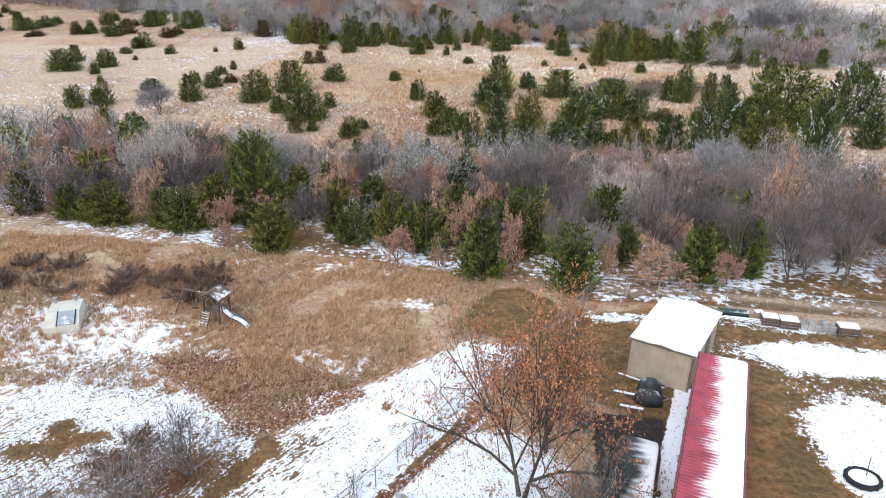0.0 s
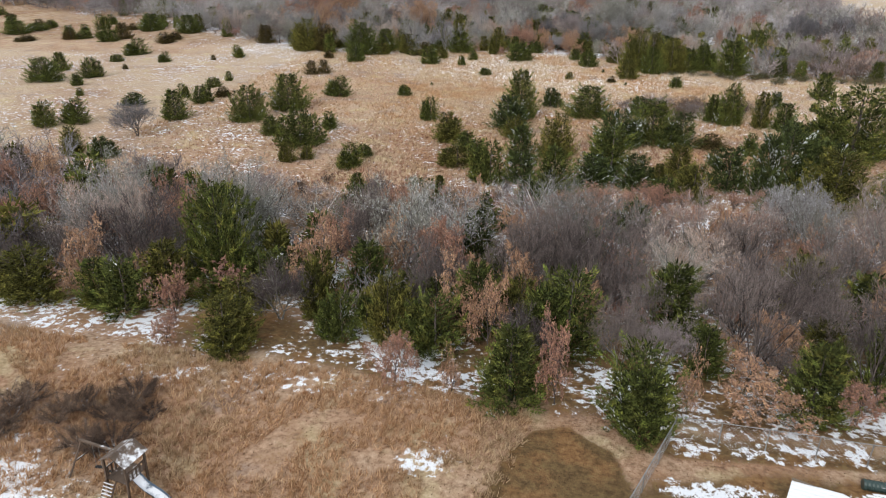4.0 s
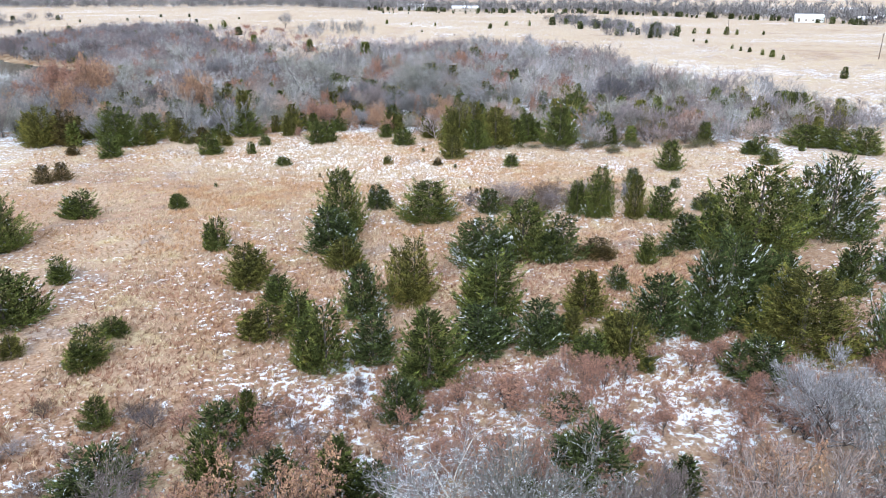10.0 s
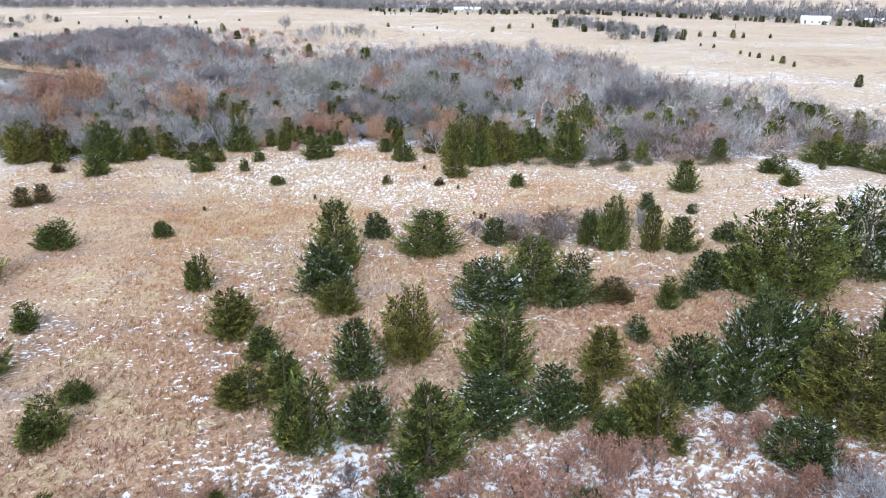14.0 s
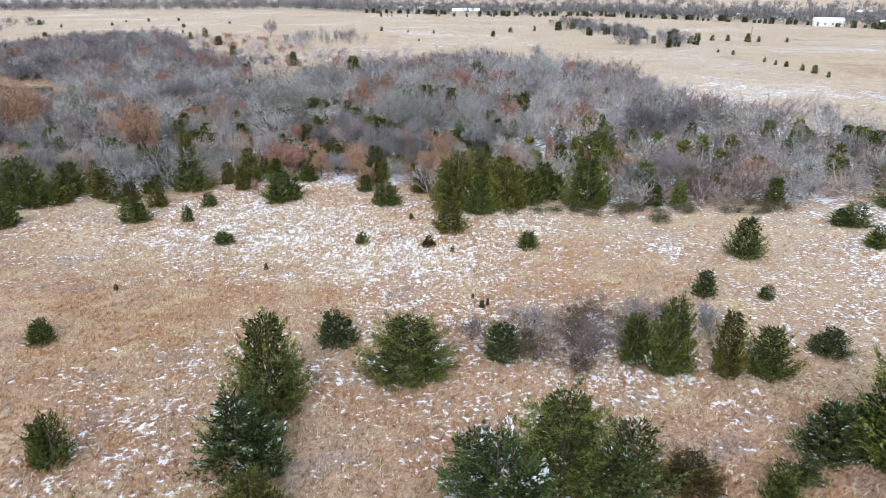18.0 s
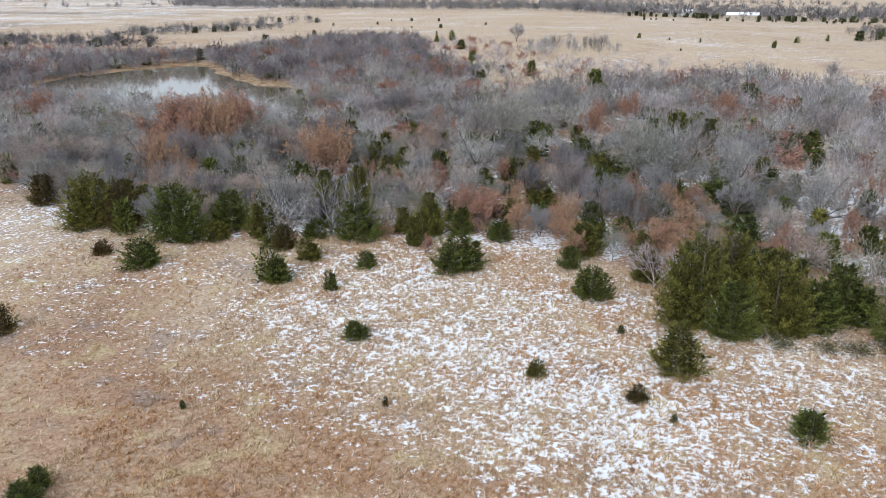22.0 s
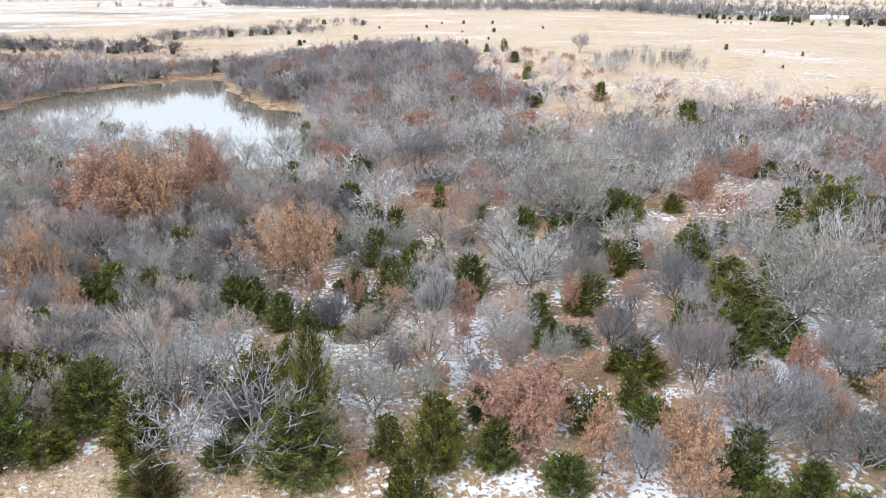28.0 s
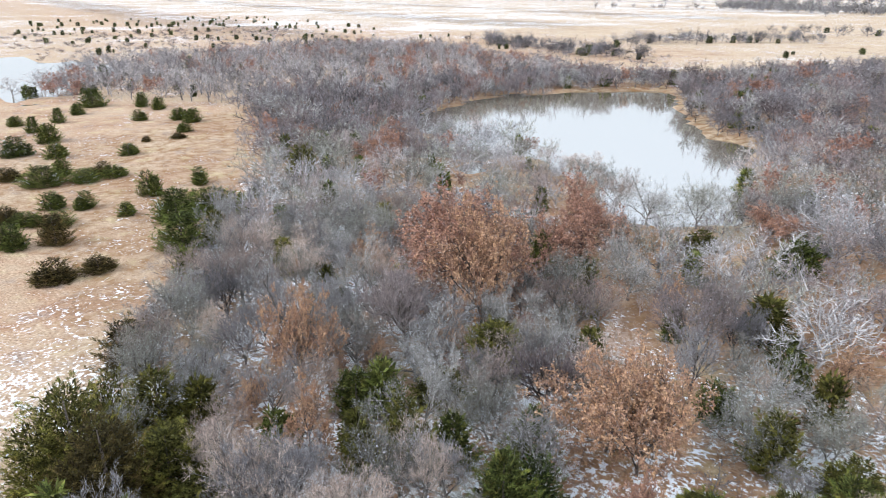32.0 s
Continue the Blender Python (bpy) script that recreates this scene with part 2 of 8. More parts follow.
class Tris:
    """Collects triangles."""

    def __init__(self):
        self.v, self.f, self.n = [], [], 0

    def add(self, verts, faces):
        self.v.append(np.asarray(verts, float))
        self.f.append(np.asarray(faces, int) + self.n)
        self.n += len(verts)

    def limb(self, a, b, ra, rb, sides=4):
        a, b = np.asarray(a, float), np.asarray(b, float)
        d = (b - a) / (np.linalg.norm(b - a) + 1e-9)
        u = np.cross(d, (0, 0, 1) if abs(d[2]) < 0.9 else (1, 0, 0))
        u /= np.linalg.norm(u)
        w = np.cross(d, u)
        ang = np.arange(sides) * 2 * math.pi / sides
        ring = np.outer(np.cos(ang), u) + np.outer(np.sin(ang), w)
        f = []
        for i in range(sides):
            j = (i + 1) % sides
            f += [(i, j, sides + j), (i, sides + j, sides + i)]
        self.add(np.concatenate([a + ring * ra, b + ring * rb]), f)

    def mesh(self, name, mats):
        return big_mesh(name, np.concatenate(self.v), np.concatenate(self.f), mats)


def slivers(rng, base, way, length, width):
    """Thin tapering twigs or needles: two triangles each, bent at the middle. Arrays in, verts and faces out."""
    n = len(base)
    way = way / np.linalg.norm(way, axis=1, keepdims=True)
    side = np.cross(way, rng.normal(size=(n, 3)))
    side /= np.linalg.norm(side, axis=1, keepdims=True)
    side *= (width * 0.5)[:, None]
    mid = base + way * (length * 0.5)[:, None]
    end = base + way * length[:, None] + rng.normal(size=(n, 3)) * (length * 0.12)[:, None]
    v = np.stack([base, mid + side, mid - side, end], 1).reshape(-1, 3)
    k = np.arange(n)[:, None] * 4
    f = np.concatenate([k + [[0, 1, 2]], k + [[1, 3, 2]]])
    return v, f


# ---- trees ----
def needles(rng, base, way, length, width):
    """Twigs or leaves of one thin triangle each."""
    n = len(base)
    way = way / np.linalg.norm(way, axis=1, keepdims=True)
    side = np.cross(way, rng.normal(size=(n, 3)))
    side *= (width * 0.5 / np.linalg.norm(side, axis=1))[:, None]
    v = np.stack([base + side, base - side, base + way * length[:, None]], 1).reshape(-1, 3)
    return v, np.arange(n * 3).reshape(n, 3)


def tubes(rings, radii, sides):
    """Round limbs, many at once: rings are arrays of points along them, radii one array for each ring."""
    n = len(rings[0])
    way = rings[-1] - rings[0]
    way = way / (np.linalg.norm(way, axis=1, keepdims=True) + 1e-9)
    u = np.cross(way, np.where(np.abs(way[:, 2:]) < 0.9, [[0.0, 0, 1]], [[1.0, 0, 0]]))
    u /= np.linalg.norm(u, axis=1, keepdims=True)
    w = np.cross(way, u)
    ang = np.arange(sides) * 2 * math.pi / sides
    hoop = np.cos(ang)[None, :, None] * u[:, None] + np.sin(ang)[None, :, None] * w[:, None]
    v = np.stack([p[:, None] + hoop * r[:, None, None] for p, r in zip(rings, radii)], 1).reshape(-1, 3)
    i = np.arange(sides)
    j = (i + 1) % sides
    one = np.concatenate([np.concatenate([np.stack([i, j, sides + j], 1), np.stack([i, sides + j, sides + i], 1)]) + k * sides for k in range(len(rings) - 1)])
    return v, (one[None] + (np.arange(n) * sides * len(rings))[:, None, None]).reshape(-1, 3)


class Growth:
    """Branches of one order: where they start, which way they go, how long and thick they are and how they bend."""

    def __init__(self, base, way, length, radius, bend):
        self.base, self.way, self.length, self.radius, self.bend = base, way, length, radius, bend

    def at(self, u):
        u = np.broadcast_to(u, (len(self.base),))[:, None]
        return self.base + (self.way * u + self.bend * u * u) * self.length[:, None]

    def kids(self, rng, count, start, angle, ratio, lift, thin, crook, upper=0.97):
        n = len(self.base)
        idx = np.repeat(np.arange(n), count)
        k = np.tile(np.arange(count), n)
        u = start + (upper - start) * (k + rng.uniform(0.1, 0.9, n * count)) / count
        pick = Growth(self.base[idx], self.way[idx], self.length[idx], self.radius[idx], self.bend[idx])
        along = pick.way + 2 * pick.bend * u[:, None]
        along /= np.linalg.norm(along, axis=1, keepdims=True)
        a = np.cross(along, rng.normal(size=along.shape))
        a /= np.linalg.norm(a, axis=1, keepdims=True)
        turn = np.repeat(rng.uniform(0, 6.28, n), count) + k * 2.4 + rng.normal(0, 0.3, n * count)
        b = np.cross(along, np.broadcast_to([0.31, 0.17, 0.93], along.shape))
        b /= np.linalg.norm(b, axis=1, keepdims=True) + 1e-9
        c = np.cross(along, b)
        out = b * np.cos(turn)[:, None] + c * np.sin(turn)[:, None]
        s = angle * rng.uniform(0.65, 1.3, n * count) * (1.15 - 0.45 * u)
        way = along * np.cos(s)[:, None] + out * np.sin(s)[:, None] + np.array([0, 0, lift])
        way /= np.linalg.norm(way, axis=1, keepdims=True)
        length = pick.length * ratio * rng.uniform(0.7, 1.25, n * count) * (1.2 - 0.5 * u)
        bend = rng.normal(size=way.shape) * crook + np.array([0, 0, lift * 0.6])
        return Growth(pick.at(u), way, length, pick.radius * thin * (1.1 - 0.5 * u), bend)


def branching(seed, counts=(7, 6, 6, 5, 5), stems=1, angle=0.75, crook=0.14, lift=0.2, head=1.5):
    """The orders of branches of a leafless tree, trunk first; its size is settled afterwards."""
    rng = np.random.default_rng(seed)
    a = rng.uniform(0, 6.28) + np.arange(stems) * 6.283 / stems
    lean = 0.06 if stems == 1 else 0.42
    way = np.stack([np.cos(a) * lean, np.sin(a) * lean, np.ones(stems)], 1) * rng.uniform(0.85, 1.1, (stems, 1))
    base = np.stack([np.cos(a), np.sin(a), np.full(stems, -1.0)], 1) * [[0.02 * (stems > 1), 0.02 * (stems > 1), 0.03]]
    orders = [Growth(base, way, np.full(stems, 0.45), np.full(stems, 0.026 / stems ** 0.4), rng.normal(size=(stems, 3)) * 0.1)]
    ratios, thins = (head, 0.62, 0.56, 0.56, 0.6, 0.6), (0.6, 0.52, 0.5, 0.5, 0.6, 0.6)
    for k, count in enumerate(counts):
        start = (0.22, 0.2, 0.18, 0.15, 0.1, 0.1)[k]
        orders.append(orders[-1].kids(rng, count, start, angle * (1.0, 0.95, 0.95, 0.9, 0.9, 0.9)[k], ratios[k], lift * (0.6, 1, 1, 1.2, 1.2, 1)[k], thins[k], crook, 1.0 if k == 0 else 0.97))
    ends = np.concatenate([o.at(1.0) for o in orders[-2:]])
    high = np.percentile(ends[:, 2], 98.5)
    wide = np.percentile(np.hypot(ends[:, 0], ends[:, 1]), 92) * 2
    return orders, np.array([1 / wide, 1 / wide, 1 / high]), rng


def wood_of(orders, fit, rng, last, width):
    """Limbs as tubes up to the third order, and the fine wood past it."""
    limbs, fine = Tris(), Tris()
    for k, o in enumerate(orders[:last]):
        r = o.radius
        if k < 4:
            rings = [o.at(u) for u in ((0, 0.33, 0.66, 1.0) if k < 2 else (0, 0.5, 1.0))]
            radii = [r * (1.35 if k == 0 else 1), r * 0.85, r * 0.68, r * 0.5] if k < 2 else [r, r * 0.72, r * 0.4]
            v, f = tubes(rings, radii, (7, 5, 4, 3)[k])
            limbs.add(v * fit, f)
        else:
            n = len(o.base)
            thick = width * (1.5 if k == 4 else 1.0) * rng.uniform(0.7, 1.3, n)
            v, f = slivers(rng, o.base * fit, (o.way + o.bend * 0.5) * fit, np.linalg.norm((o.at(1.0) - o.base) * fit, axis=1), thick) if k == 4 else needles(rng, o.base * fit, (o.way + o.bend * 0.5) * fit, np.linalg.norm((o.at(1.0) - o.base) * fit, axis=1) * 1.1, thick)
            fine.add(v, f)
    return limbs, fine


def unit_bare(seed, counts, width, twig_mat, limb_mat=None, stems=1, angle=0.75, crook=0.14, lift=0.2, head=1.5):
    """A leafless tree one metre high and wide: trunk, forking limbs and five orders of ever finer twigs."""
    orders, fit, rng = branching(seed, counts, stems, angle, crook, lift, head)
    limbs, fine = wood_of(orders, fit, rng, len(orders), width)
    return limbs.mesh("bare_limbs", [limb_mat or BARK]), fine.mesh("bare_crown", [twig_mat])


def unit_oak(seed, leaves, size_of, leaf_mat, counts=(7, 6, 6, 5), limb_mat=None, stems=1, angle=0.85, crook=0.2, head=1.7, lift=0.1, twig=0.0026):
    """An oak that holds its dead leaves: forking limbs, and leaves in tufts at the ends of the twigs."""
    orders, fit, rng = branching(seed, counts, stems, angle, crook, lift, head)
    limbs, fine = wood_of(orders, fit, rng, len(orders), twig)
    n = limbs.n
    limbs.v += fine.v
    limbs.f += [f + n for f in fine.f]
    last = orders[-1]
    idx = rng.integers(0, len(last.base), leaves)
    bearing = np.repeat(rng.uniform(0, 1, len(last.base) // counts[-1] + 1), counts[-1])[:len(last.base)] < 0.8
    idx = idx[bearing[idx]]
    m = len(idx)
    u = rng.uniform(0.25, 1.05, m)[:, None]
    base = (last.base[idx] + (last.way[idx] * u + last.bend[idx] * u * u) * last.length[idx][:, None]) * fit + rng.normal(size=(m, 3)) * 0.008
    way = rng.normal(size=(m, 3)) + last.way[idx] * 0.5 + np.array([0, 0, -0.35])
    v, f = needles(rng, base, way, size_of * rng.uniform(0.7, 1.5, m), size_of * rng.uniform(0.5, 0.95, m))
    crown = big_mesh("oak_leaves", v, f, [leaf_mat])
    cast = rng.uniform(-0.15, 0.75, len(last.base))[idx]
    crown.attributes.new("tint", "FLOAT", "POINT").data.foreach_set("value", np.repeat(cast, 3).astype(np.float32))
    return limbs.mesh("oak_limbs", [limb_mat or BARK]), crown


def cedar_plumes(seed, boughs, slim, each=18, blades=5, size=1.0, snowy=0.0, heads=1):
    """The crown of a red cedar about one metre high and wide: upswept boughs, each ending in a feathery plume,
    round a dull dense inside, coloured darker still for the shade in there. Gives vertices, faces, a cast for each
    vertex, and which faces are lying snow."""
    rng = np.random.default_rng(seed)
    lobes = rng.uniform(0.78, 1.16, 8)
    tops = [(0.0, 0.0, 1.0, 1.0)]
    for k in range(heads - 1):
        a = k * 2.2 + rng.uniform(0, 1)
        tops.append((math.cos(a) * 0.24, math.sin(a) * 0.24, rng.uniform(0.6, 0.78), rng.uniform(0.6, 0.88)))
    vs, fs, cast, white, count = [], [], [], [], 0

    def keep(v, f, c, snow=False):
        nonlocal count
        vs.append(v)
        fs.append(f + count)
        cast.append(c)
        white.append(np.full(len(f), snow))
        count += len(v)

    for head, (cx, cy, wide, tall) in enumerate(tops):
        nb = int(boughs * (1.0 if heads == 1 else (0.5 if head == 0 else 0.6 / (heads - 1))))

        def reach(u, ang):
            lobe = np.interp((ang / (2 * math.pi) * 8) % 8, np.arange(9), np.append(lobes, lobes[0]))
            return 0.46 * wide * np.minimum(1, (u + 0.22) / 0.42) ** 0.7 * np.clip(1 - u, 0, 1) ** slim * lobe

        k = np.arange(nb)
        ut = np.clip(1 - np.sqrt(1 - (k + 0.5) / nb * 0.985) + rng.normal(0, 0.02, nb), 0.02, 0.98)
        ang = k * 2.4 + rng.normal(0, 0.25, nb)
        r = reach(ut, ang) * rng.uniform(0.74, 1.22, nb) + 0.015
        z1 = ut * 0.95 + rng.uniform(0, 0.05, nb)
        z0 = np.maximum(0.0, z1 - r * rng.uniform(0.35, 0.95, nb) - 0.03)
        pick = np.repeat(k, each)
        n = len(pick)
        s = np.tile(np.linspace(0.42, 1.0, each), nb) + rng.normal(0, 0.03, n)
        out = np.stack([np.cos(ang), np.sin(ang), np.zeros(nb)], 1)
        side = np.stack([-np.sin(ang), np.cos(ang), np.zeros(nb)], 1)
        rise = (z1 - z0)[pick]
        mid = out[pick] * (r[pick] * s)[:, None] + np.stack([np.zeros(n), np.zeros(n), z0[pick] + rise * s ** 1.7], 1)
        spread = 0.075 * np.clip(1.12 - s, 0.05, 0.6) * (0.5 + 1.2 * r[pick] / 0.5) * 1.6
        mid = mid + side[pick] * (rng.uniform(-1, 1, n) * spread)[:, None] + np.array([0, 0, 1.0]) * (rng.uniform(-0.9, 0.5, n) * spread)[:, None]
        way = out[pick] * r[pick][:, None] + np.stack([np.zeros(n), np.zeros(n), rise * 1.7 * np.clip(s, 0.3, 1) ** 0.7 + 0.05], 1)
        way /= np.linalg.norm(way, axis=1, keepdims=True)
        # random tone per bough; paler growing tips, and darkening inward in place of shade
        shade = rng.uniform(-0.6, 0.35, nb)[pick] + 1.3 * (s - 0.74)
        place = np.array([cx, cy, 0.0])
        for turn in range(blades):
            w = way + rng.normal(size=(n, 3)) * 0.42 + side[pick] * rng.choice((-0.35, 0.35), n)[:, None]
            v, f = needles(rng, (mid + rng.normal(size=(n, 3)) * 0.006) * (1, 1, tall) + place, w, size * rng.uniform(0.026, 0.062, n), size * rng.uniform(0.0065, 0.0125, n))
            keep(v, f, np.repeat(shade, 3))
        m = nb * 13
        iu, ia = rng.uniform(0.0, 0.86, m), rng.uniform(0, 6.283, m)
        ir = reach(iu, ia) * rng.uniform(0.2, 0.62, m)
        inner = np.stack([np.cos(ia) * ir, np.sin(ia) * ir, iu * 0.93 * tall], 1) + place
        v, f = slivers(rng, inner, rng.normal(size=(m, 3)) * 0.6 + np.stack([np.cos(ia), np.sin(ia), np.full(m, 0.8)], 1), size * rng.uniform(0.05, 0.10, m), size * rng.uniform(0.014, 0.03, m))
        # lowest cast: the inside is coloured dark to stand for shade between boughs
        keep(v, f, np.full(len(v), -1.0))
        if snowy:
            laden = (rng.uniform(0, 1, nb) < snowy)[pick] & (s > 0.52) & (rng.uniform(0, 1, n) < 0.62)
            b0, w0 = mid[laden] * (1, 1, tall) + place + [0, 0, 0.012], way[laden]
            w0 = w0 + rng.normal(size=w0.shape) * 0.2
            flat = np.cross(w0, rng.normal(size=w0.shape) * 0.45 + [0, 0, 1.0])
            flat /= np.linalg.norm(flat, axis=1, keepdims=True) + 1e-9
            q = len(b0)
            ln, wd = rng.uniform(0.025, 0.06, (q, 1)), rng.uniform(0.006, 0.015, (q, 1))
            v = np.stack([b0 - w0 * ln * 0.5, b0 + flat * wd, b0 - flat * wd, b0 + w0 * ln * 0.5], 1).reshape(-1, 3)
            i = np.arange(q)[:, None] * 4
            keep(v, np.concatenate([i + [[0, 1, 2]], i + [[1, 3, 2]]]), np.zeros(len(v)), True)
    v, snow = np.concatenate(vs), np.concatenate(white)
    wide = np.percentile(np.hypot(v[:, 0], v[:, 1]), 95) * 2
    high = np.percentile(v[:, 2], 99.7)
    return v * (1 / wide, 1 / wide, 1 / high), np.concatenate(fs), np.concatenate(cast), snow


def plant(name, meshes, names, x, y, height, width, turn=0.0, label="", category="tree", group="", sink=0.0, tilt=0.0):
    ob = new(name)
    ob.empty_display_size = 0.2
    for me, n in zip(meshes, names):
        part(n, me, ob)
    ob.matrix_basis = pose(x, y, gz(x, y) - sink, tilt, 0, turn) @ Matrix.Diagonal((width, width, height, 1))
    return tagged(ob, label, category, group)


m, ns, ls, b = material("snow_on_boughs", 0.95, 0, 0.2)
geo = ns.new("ShaderNodeNewGeometry")
ls.new(mix(ns, ls, noise_out(ns, ls, geo.outputs["Position"], 6.0, 3), (0.62, 0.65, 0.68), (0.88, 0.89, 0.92)), b.inputs["Base Color"])
BOUGH_SNOW = m


def cedar_kind(seed, mat, slim=0.62, heads=1, snowy=0.0, boughs=96, each=22, size=1.0):
    t = Tris()
    t.limb((0, 0, -0.05), (0.01, 0, 0.5), 0.028, 0.016, 6)
    t.limb((0.01, 0, 0.5), (0, 0, 0.93), 0.016, 0.004, 5)
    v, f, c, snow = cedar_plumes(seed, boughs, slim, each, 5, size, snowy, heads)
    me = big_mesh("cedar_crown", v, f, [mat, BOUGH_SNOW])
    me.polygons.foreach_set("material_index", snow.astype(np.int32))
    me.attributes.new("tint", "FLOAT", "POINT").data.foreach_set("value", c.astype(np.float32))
    return t.mesh("cedar_trunk", [BARK]), me


def cedar_set(seed, mat, snowy):
    """Crowns of one colour: broad ones of several heads, pointed ones, and finer-grained ones for tall trees."""
    return {"broad": [cedar_kind(seed, mat, 0.38, 3, snowy, 124), cedar_kind(seed + 1, mat, 0.34, 2, snowy, 112)],
            "slim": [cedar_kind(seed + 2, mat, 0.36, 1, snowy), cedar_kind(seed + 3, mat, 0.5, 1, snowy), cedar_kind(seed + 4, mat, 0.34, 2, snowy, 112)],
            "tall": [cedar_kind(seed + 5, mat, 0.36, 3, snowy, 170, 34, 0.68), cedar_kind(seed + 6, mat, 0.44, 1, snowy, 150, 34, 0.68)]}


CEDARS = {"g": cedar_set(10, CEDAR_GREEN, 0.05), "s": cedar_set(20, CEDAR_SNOWY, 0.26), "o": cedar_set(30, CEDAR_OLIVE, 0.0), "r": {k: v[:1] for k, v in cedar_set(40, CEDAR_RUST, 0.0).items()}}
CEDAR_WORDS = {"g": "dark green red cedar with dense upswept sprays", "s": "green red cedar dusted with snow on its boughs",
               "o": "olive-green red cedar with yellowed winter tips", "r": "brownish bushy young cedar in dry grass"}
FINE = (7, 6, 6, 6, 5)
BARE = [unit_bare(50 + i, FINE, 0.0029, (TWIG, TWIG_PALE, TWIG_MAUVE, TWIG_LICHEN, TWIG_TAN)[i % 5], (BARK, LIMB_PALE, BARK, LIMB_PALE, LIMB_PALE)[i % 5],
                  1 + (i % 3 == 2), (0.82, 0.95, 0.78, 1.0, 0.88)[i % 5], (0.13, 0.2, 0.13, 0.2, 0.15)[i % 5], (0.17, 0.1, 0.2, 0.1, 0.15)[i % 5], 1.7 if i < 5 else 1.3) for i in range(10)]
BARE += [unit_bare(65 + i, FINE, 0.0029, TWIG_UMBER, (BARK, LIMB_PALE)[i], 1 + i, 0.75, 0.14, 0.22) for i in range(2)]
OAKS = [unit_oak(70 + i, 9500, 0.024, (OAK_LEAF, OAK_RED)[i % 2], angle=0.95, lift=0.06) for i in range(4)]
DARK_BARE = unit_bare(93, (6, 5, 5, 4, 4), 0.0022, TWIG_UMBER, BARK, 1, 0.7, 0.16, 0.25)
WHITE_LIMBED = [unit_bare(86 + i, (6, 5, 5, 5, 4), 0.0030, (TWIG_LICHEN, TWIG_PALE)[i], LIMB_WHITE, 1, 0.95, 0.32, 0.08, 1.6) for i in range(2)]
BIG_OAKS = [unit_oak(80 + i, 24000, 0.0175, (OAK_LEAF, OAK_RED)[i % 2], (8, 7, 6, 5), angle=1.0, lift=0.05, head=2.0) for i in range(2)]
pick_rng = random.Random(5)


def cedar(x, y, h, w, kind="g"):
    kinds = CEDARS[kind]["tall" if h > 6.4 or w > 6.4 else "broad" if w > 0.95 * h else "slim"]
    k = pick_rng.choice(kinds)
    return plant("cedar_tree", k, ("trunk", "crown"), x, y, h * pick_rng.uniform(0.84, 0.92), w * 1.15, pick_rng.uniform(0, 360), CEDAR_WORDS[kind], "tree", "cedars")


def bare(x, y, h, w=None, i=None):
    i = pick_rng.randrange(len(BARE)) if i is None else i
    words = ("leafless grey hardwood with a fine twiggy crown", "leafless pale hardwood with whitish branches", "leafless mauve-brown hardwood sapling thicket tree", "leafless lichen-grey hardwood with spreading pale limbs", "leafless tan-twigged hardwood with pale limbs", "leafless umber-brown hardwood with a dense twiggy crown")[i % 5 if i < 10 else 5]
    return plant("bare_tree", BARE[i], ("trunk", "crown"), x, y, h, w or h * 0.8, pick_rng.uniform(0, 360), words, "tree", "bare hardwoods")


def oak(x, y, h, w=None, i=None):
    i = pick_rng.randrange(len(OAKS)) if i is None else i
    words = ("oak holding dry orange-brown winter leaves", "oak holding dry reddish-brown winter leaves")[i % 2]
    return plant("oak_tree", BIG_OAKS[i % 2] if (w or 0) > 6 else OAKS[i], ("trunk", "foliage"), x, y, h, w or h * 0.75, pick_rng.uniform(0, 360), words, "tree", "oaks in dry leaf")


# ---- ground ----
def axis(stops):
    """Grid lines: (from, step) pairs, each step holding up to the next start."""
    out = []
    for (a, d), (b, _) in zip(stops, stops[1:]):
        out += list(np.arange(a, b - d * 0.25, d))
    return np.array(out + [stops[-1][0]])


gx = axis([(-3600, 240), (-900, 60), (-420, 14), (-210, 5), (-110, 1.5), (-46, 0.7), (-30, 0.35), (12, 0.7), (18, 1.5), (100, 5), (220, 16), (460, 60), (1000, 240), (3600, 1)])
gy = axis([(-1500, 200), (-300, 40), (-40, 4), (-12, 0.35), (27, 0.7), (30, 1.5), (200, 3), (300, 5), (440, 16), (760, 60), (1300, 240), (4400, 1)])
GX, GY = np.meshgrid(gx, gy)
GZ = ground_z(GX, GY)
GZ = GZ - 14 * step01(np.hypot(GX, GY - 200), 1500, 3800)
nx, ny = len(gx), len(gy)
idx = np.arange(nx * ny).reshape(ny, nx)
quads = np.stack([idx[:-1, :-1], idx[:-1, 1:], idx[1:, 1:], idx[1:, :-1]], -1).reshape(-1, 4)
gtris = np.concatenate([quads[:, [0, 1, 2]], quads[:, [0, 2, 3]]])


LANE = [(-10.6, 17.6), (-16, 11.7), (-19.3, 5.5), (-21, -1.2), (-24, -7), (-19, -7), (-17.3, -4.0), (-14.4, 1.3), (-11.4, 7.7), (-6.4, 17.0)]
GARDEN = [(-14.6, 1.8), (-11, 8.5), (-7, 9), (-4.5, 6), (-4.8, -1), (-9, -1.6), (-9.5, -9), (-20, -9), (-17.5, -4.5)]
DRIVE = [(-3.9, 10), (0.2, 9.8), (-1.6, 1), (-2, -6), (-6, -6), (-4.2, 1)]
DARK_BED = [(-10.6, -0.9), (-8.2, -1.5), (-6, -2.4), (-6.5, -5), (-9.5, -4)]
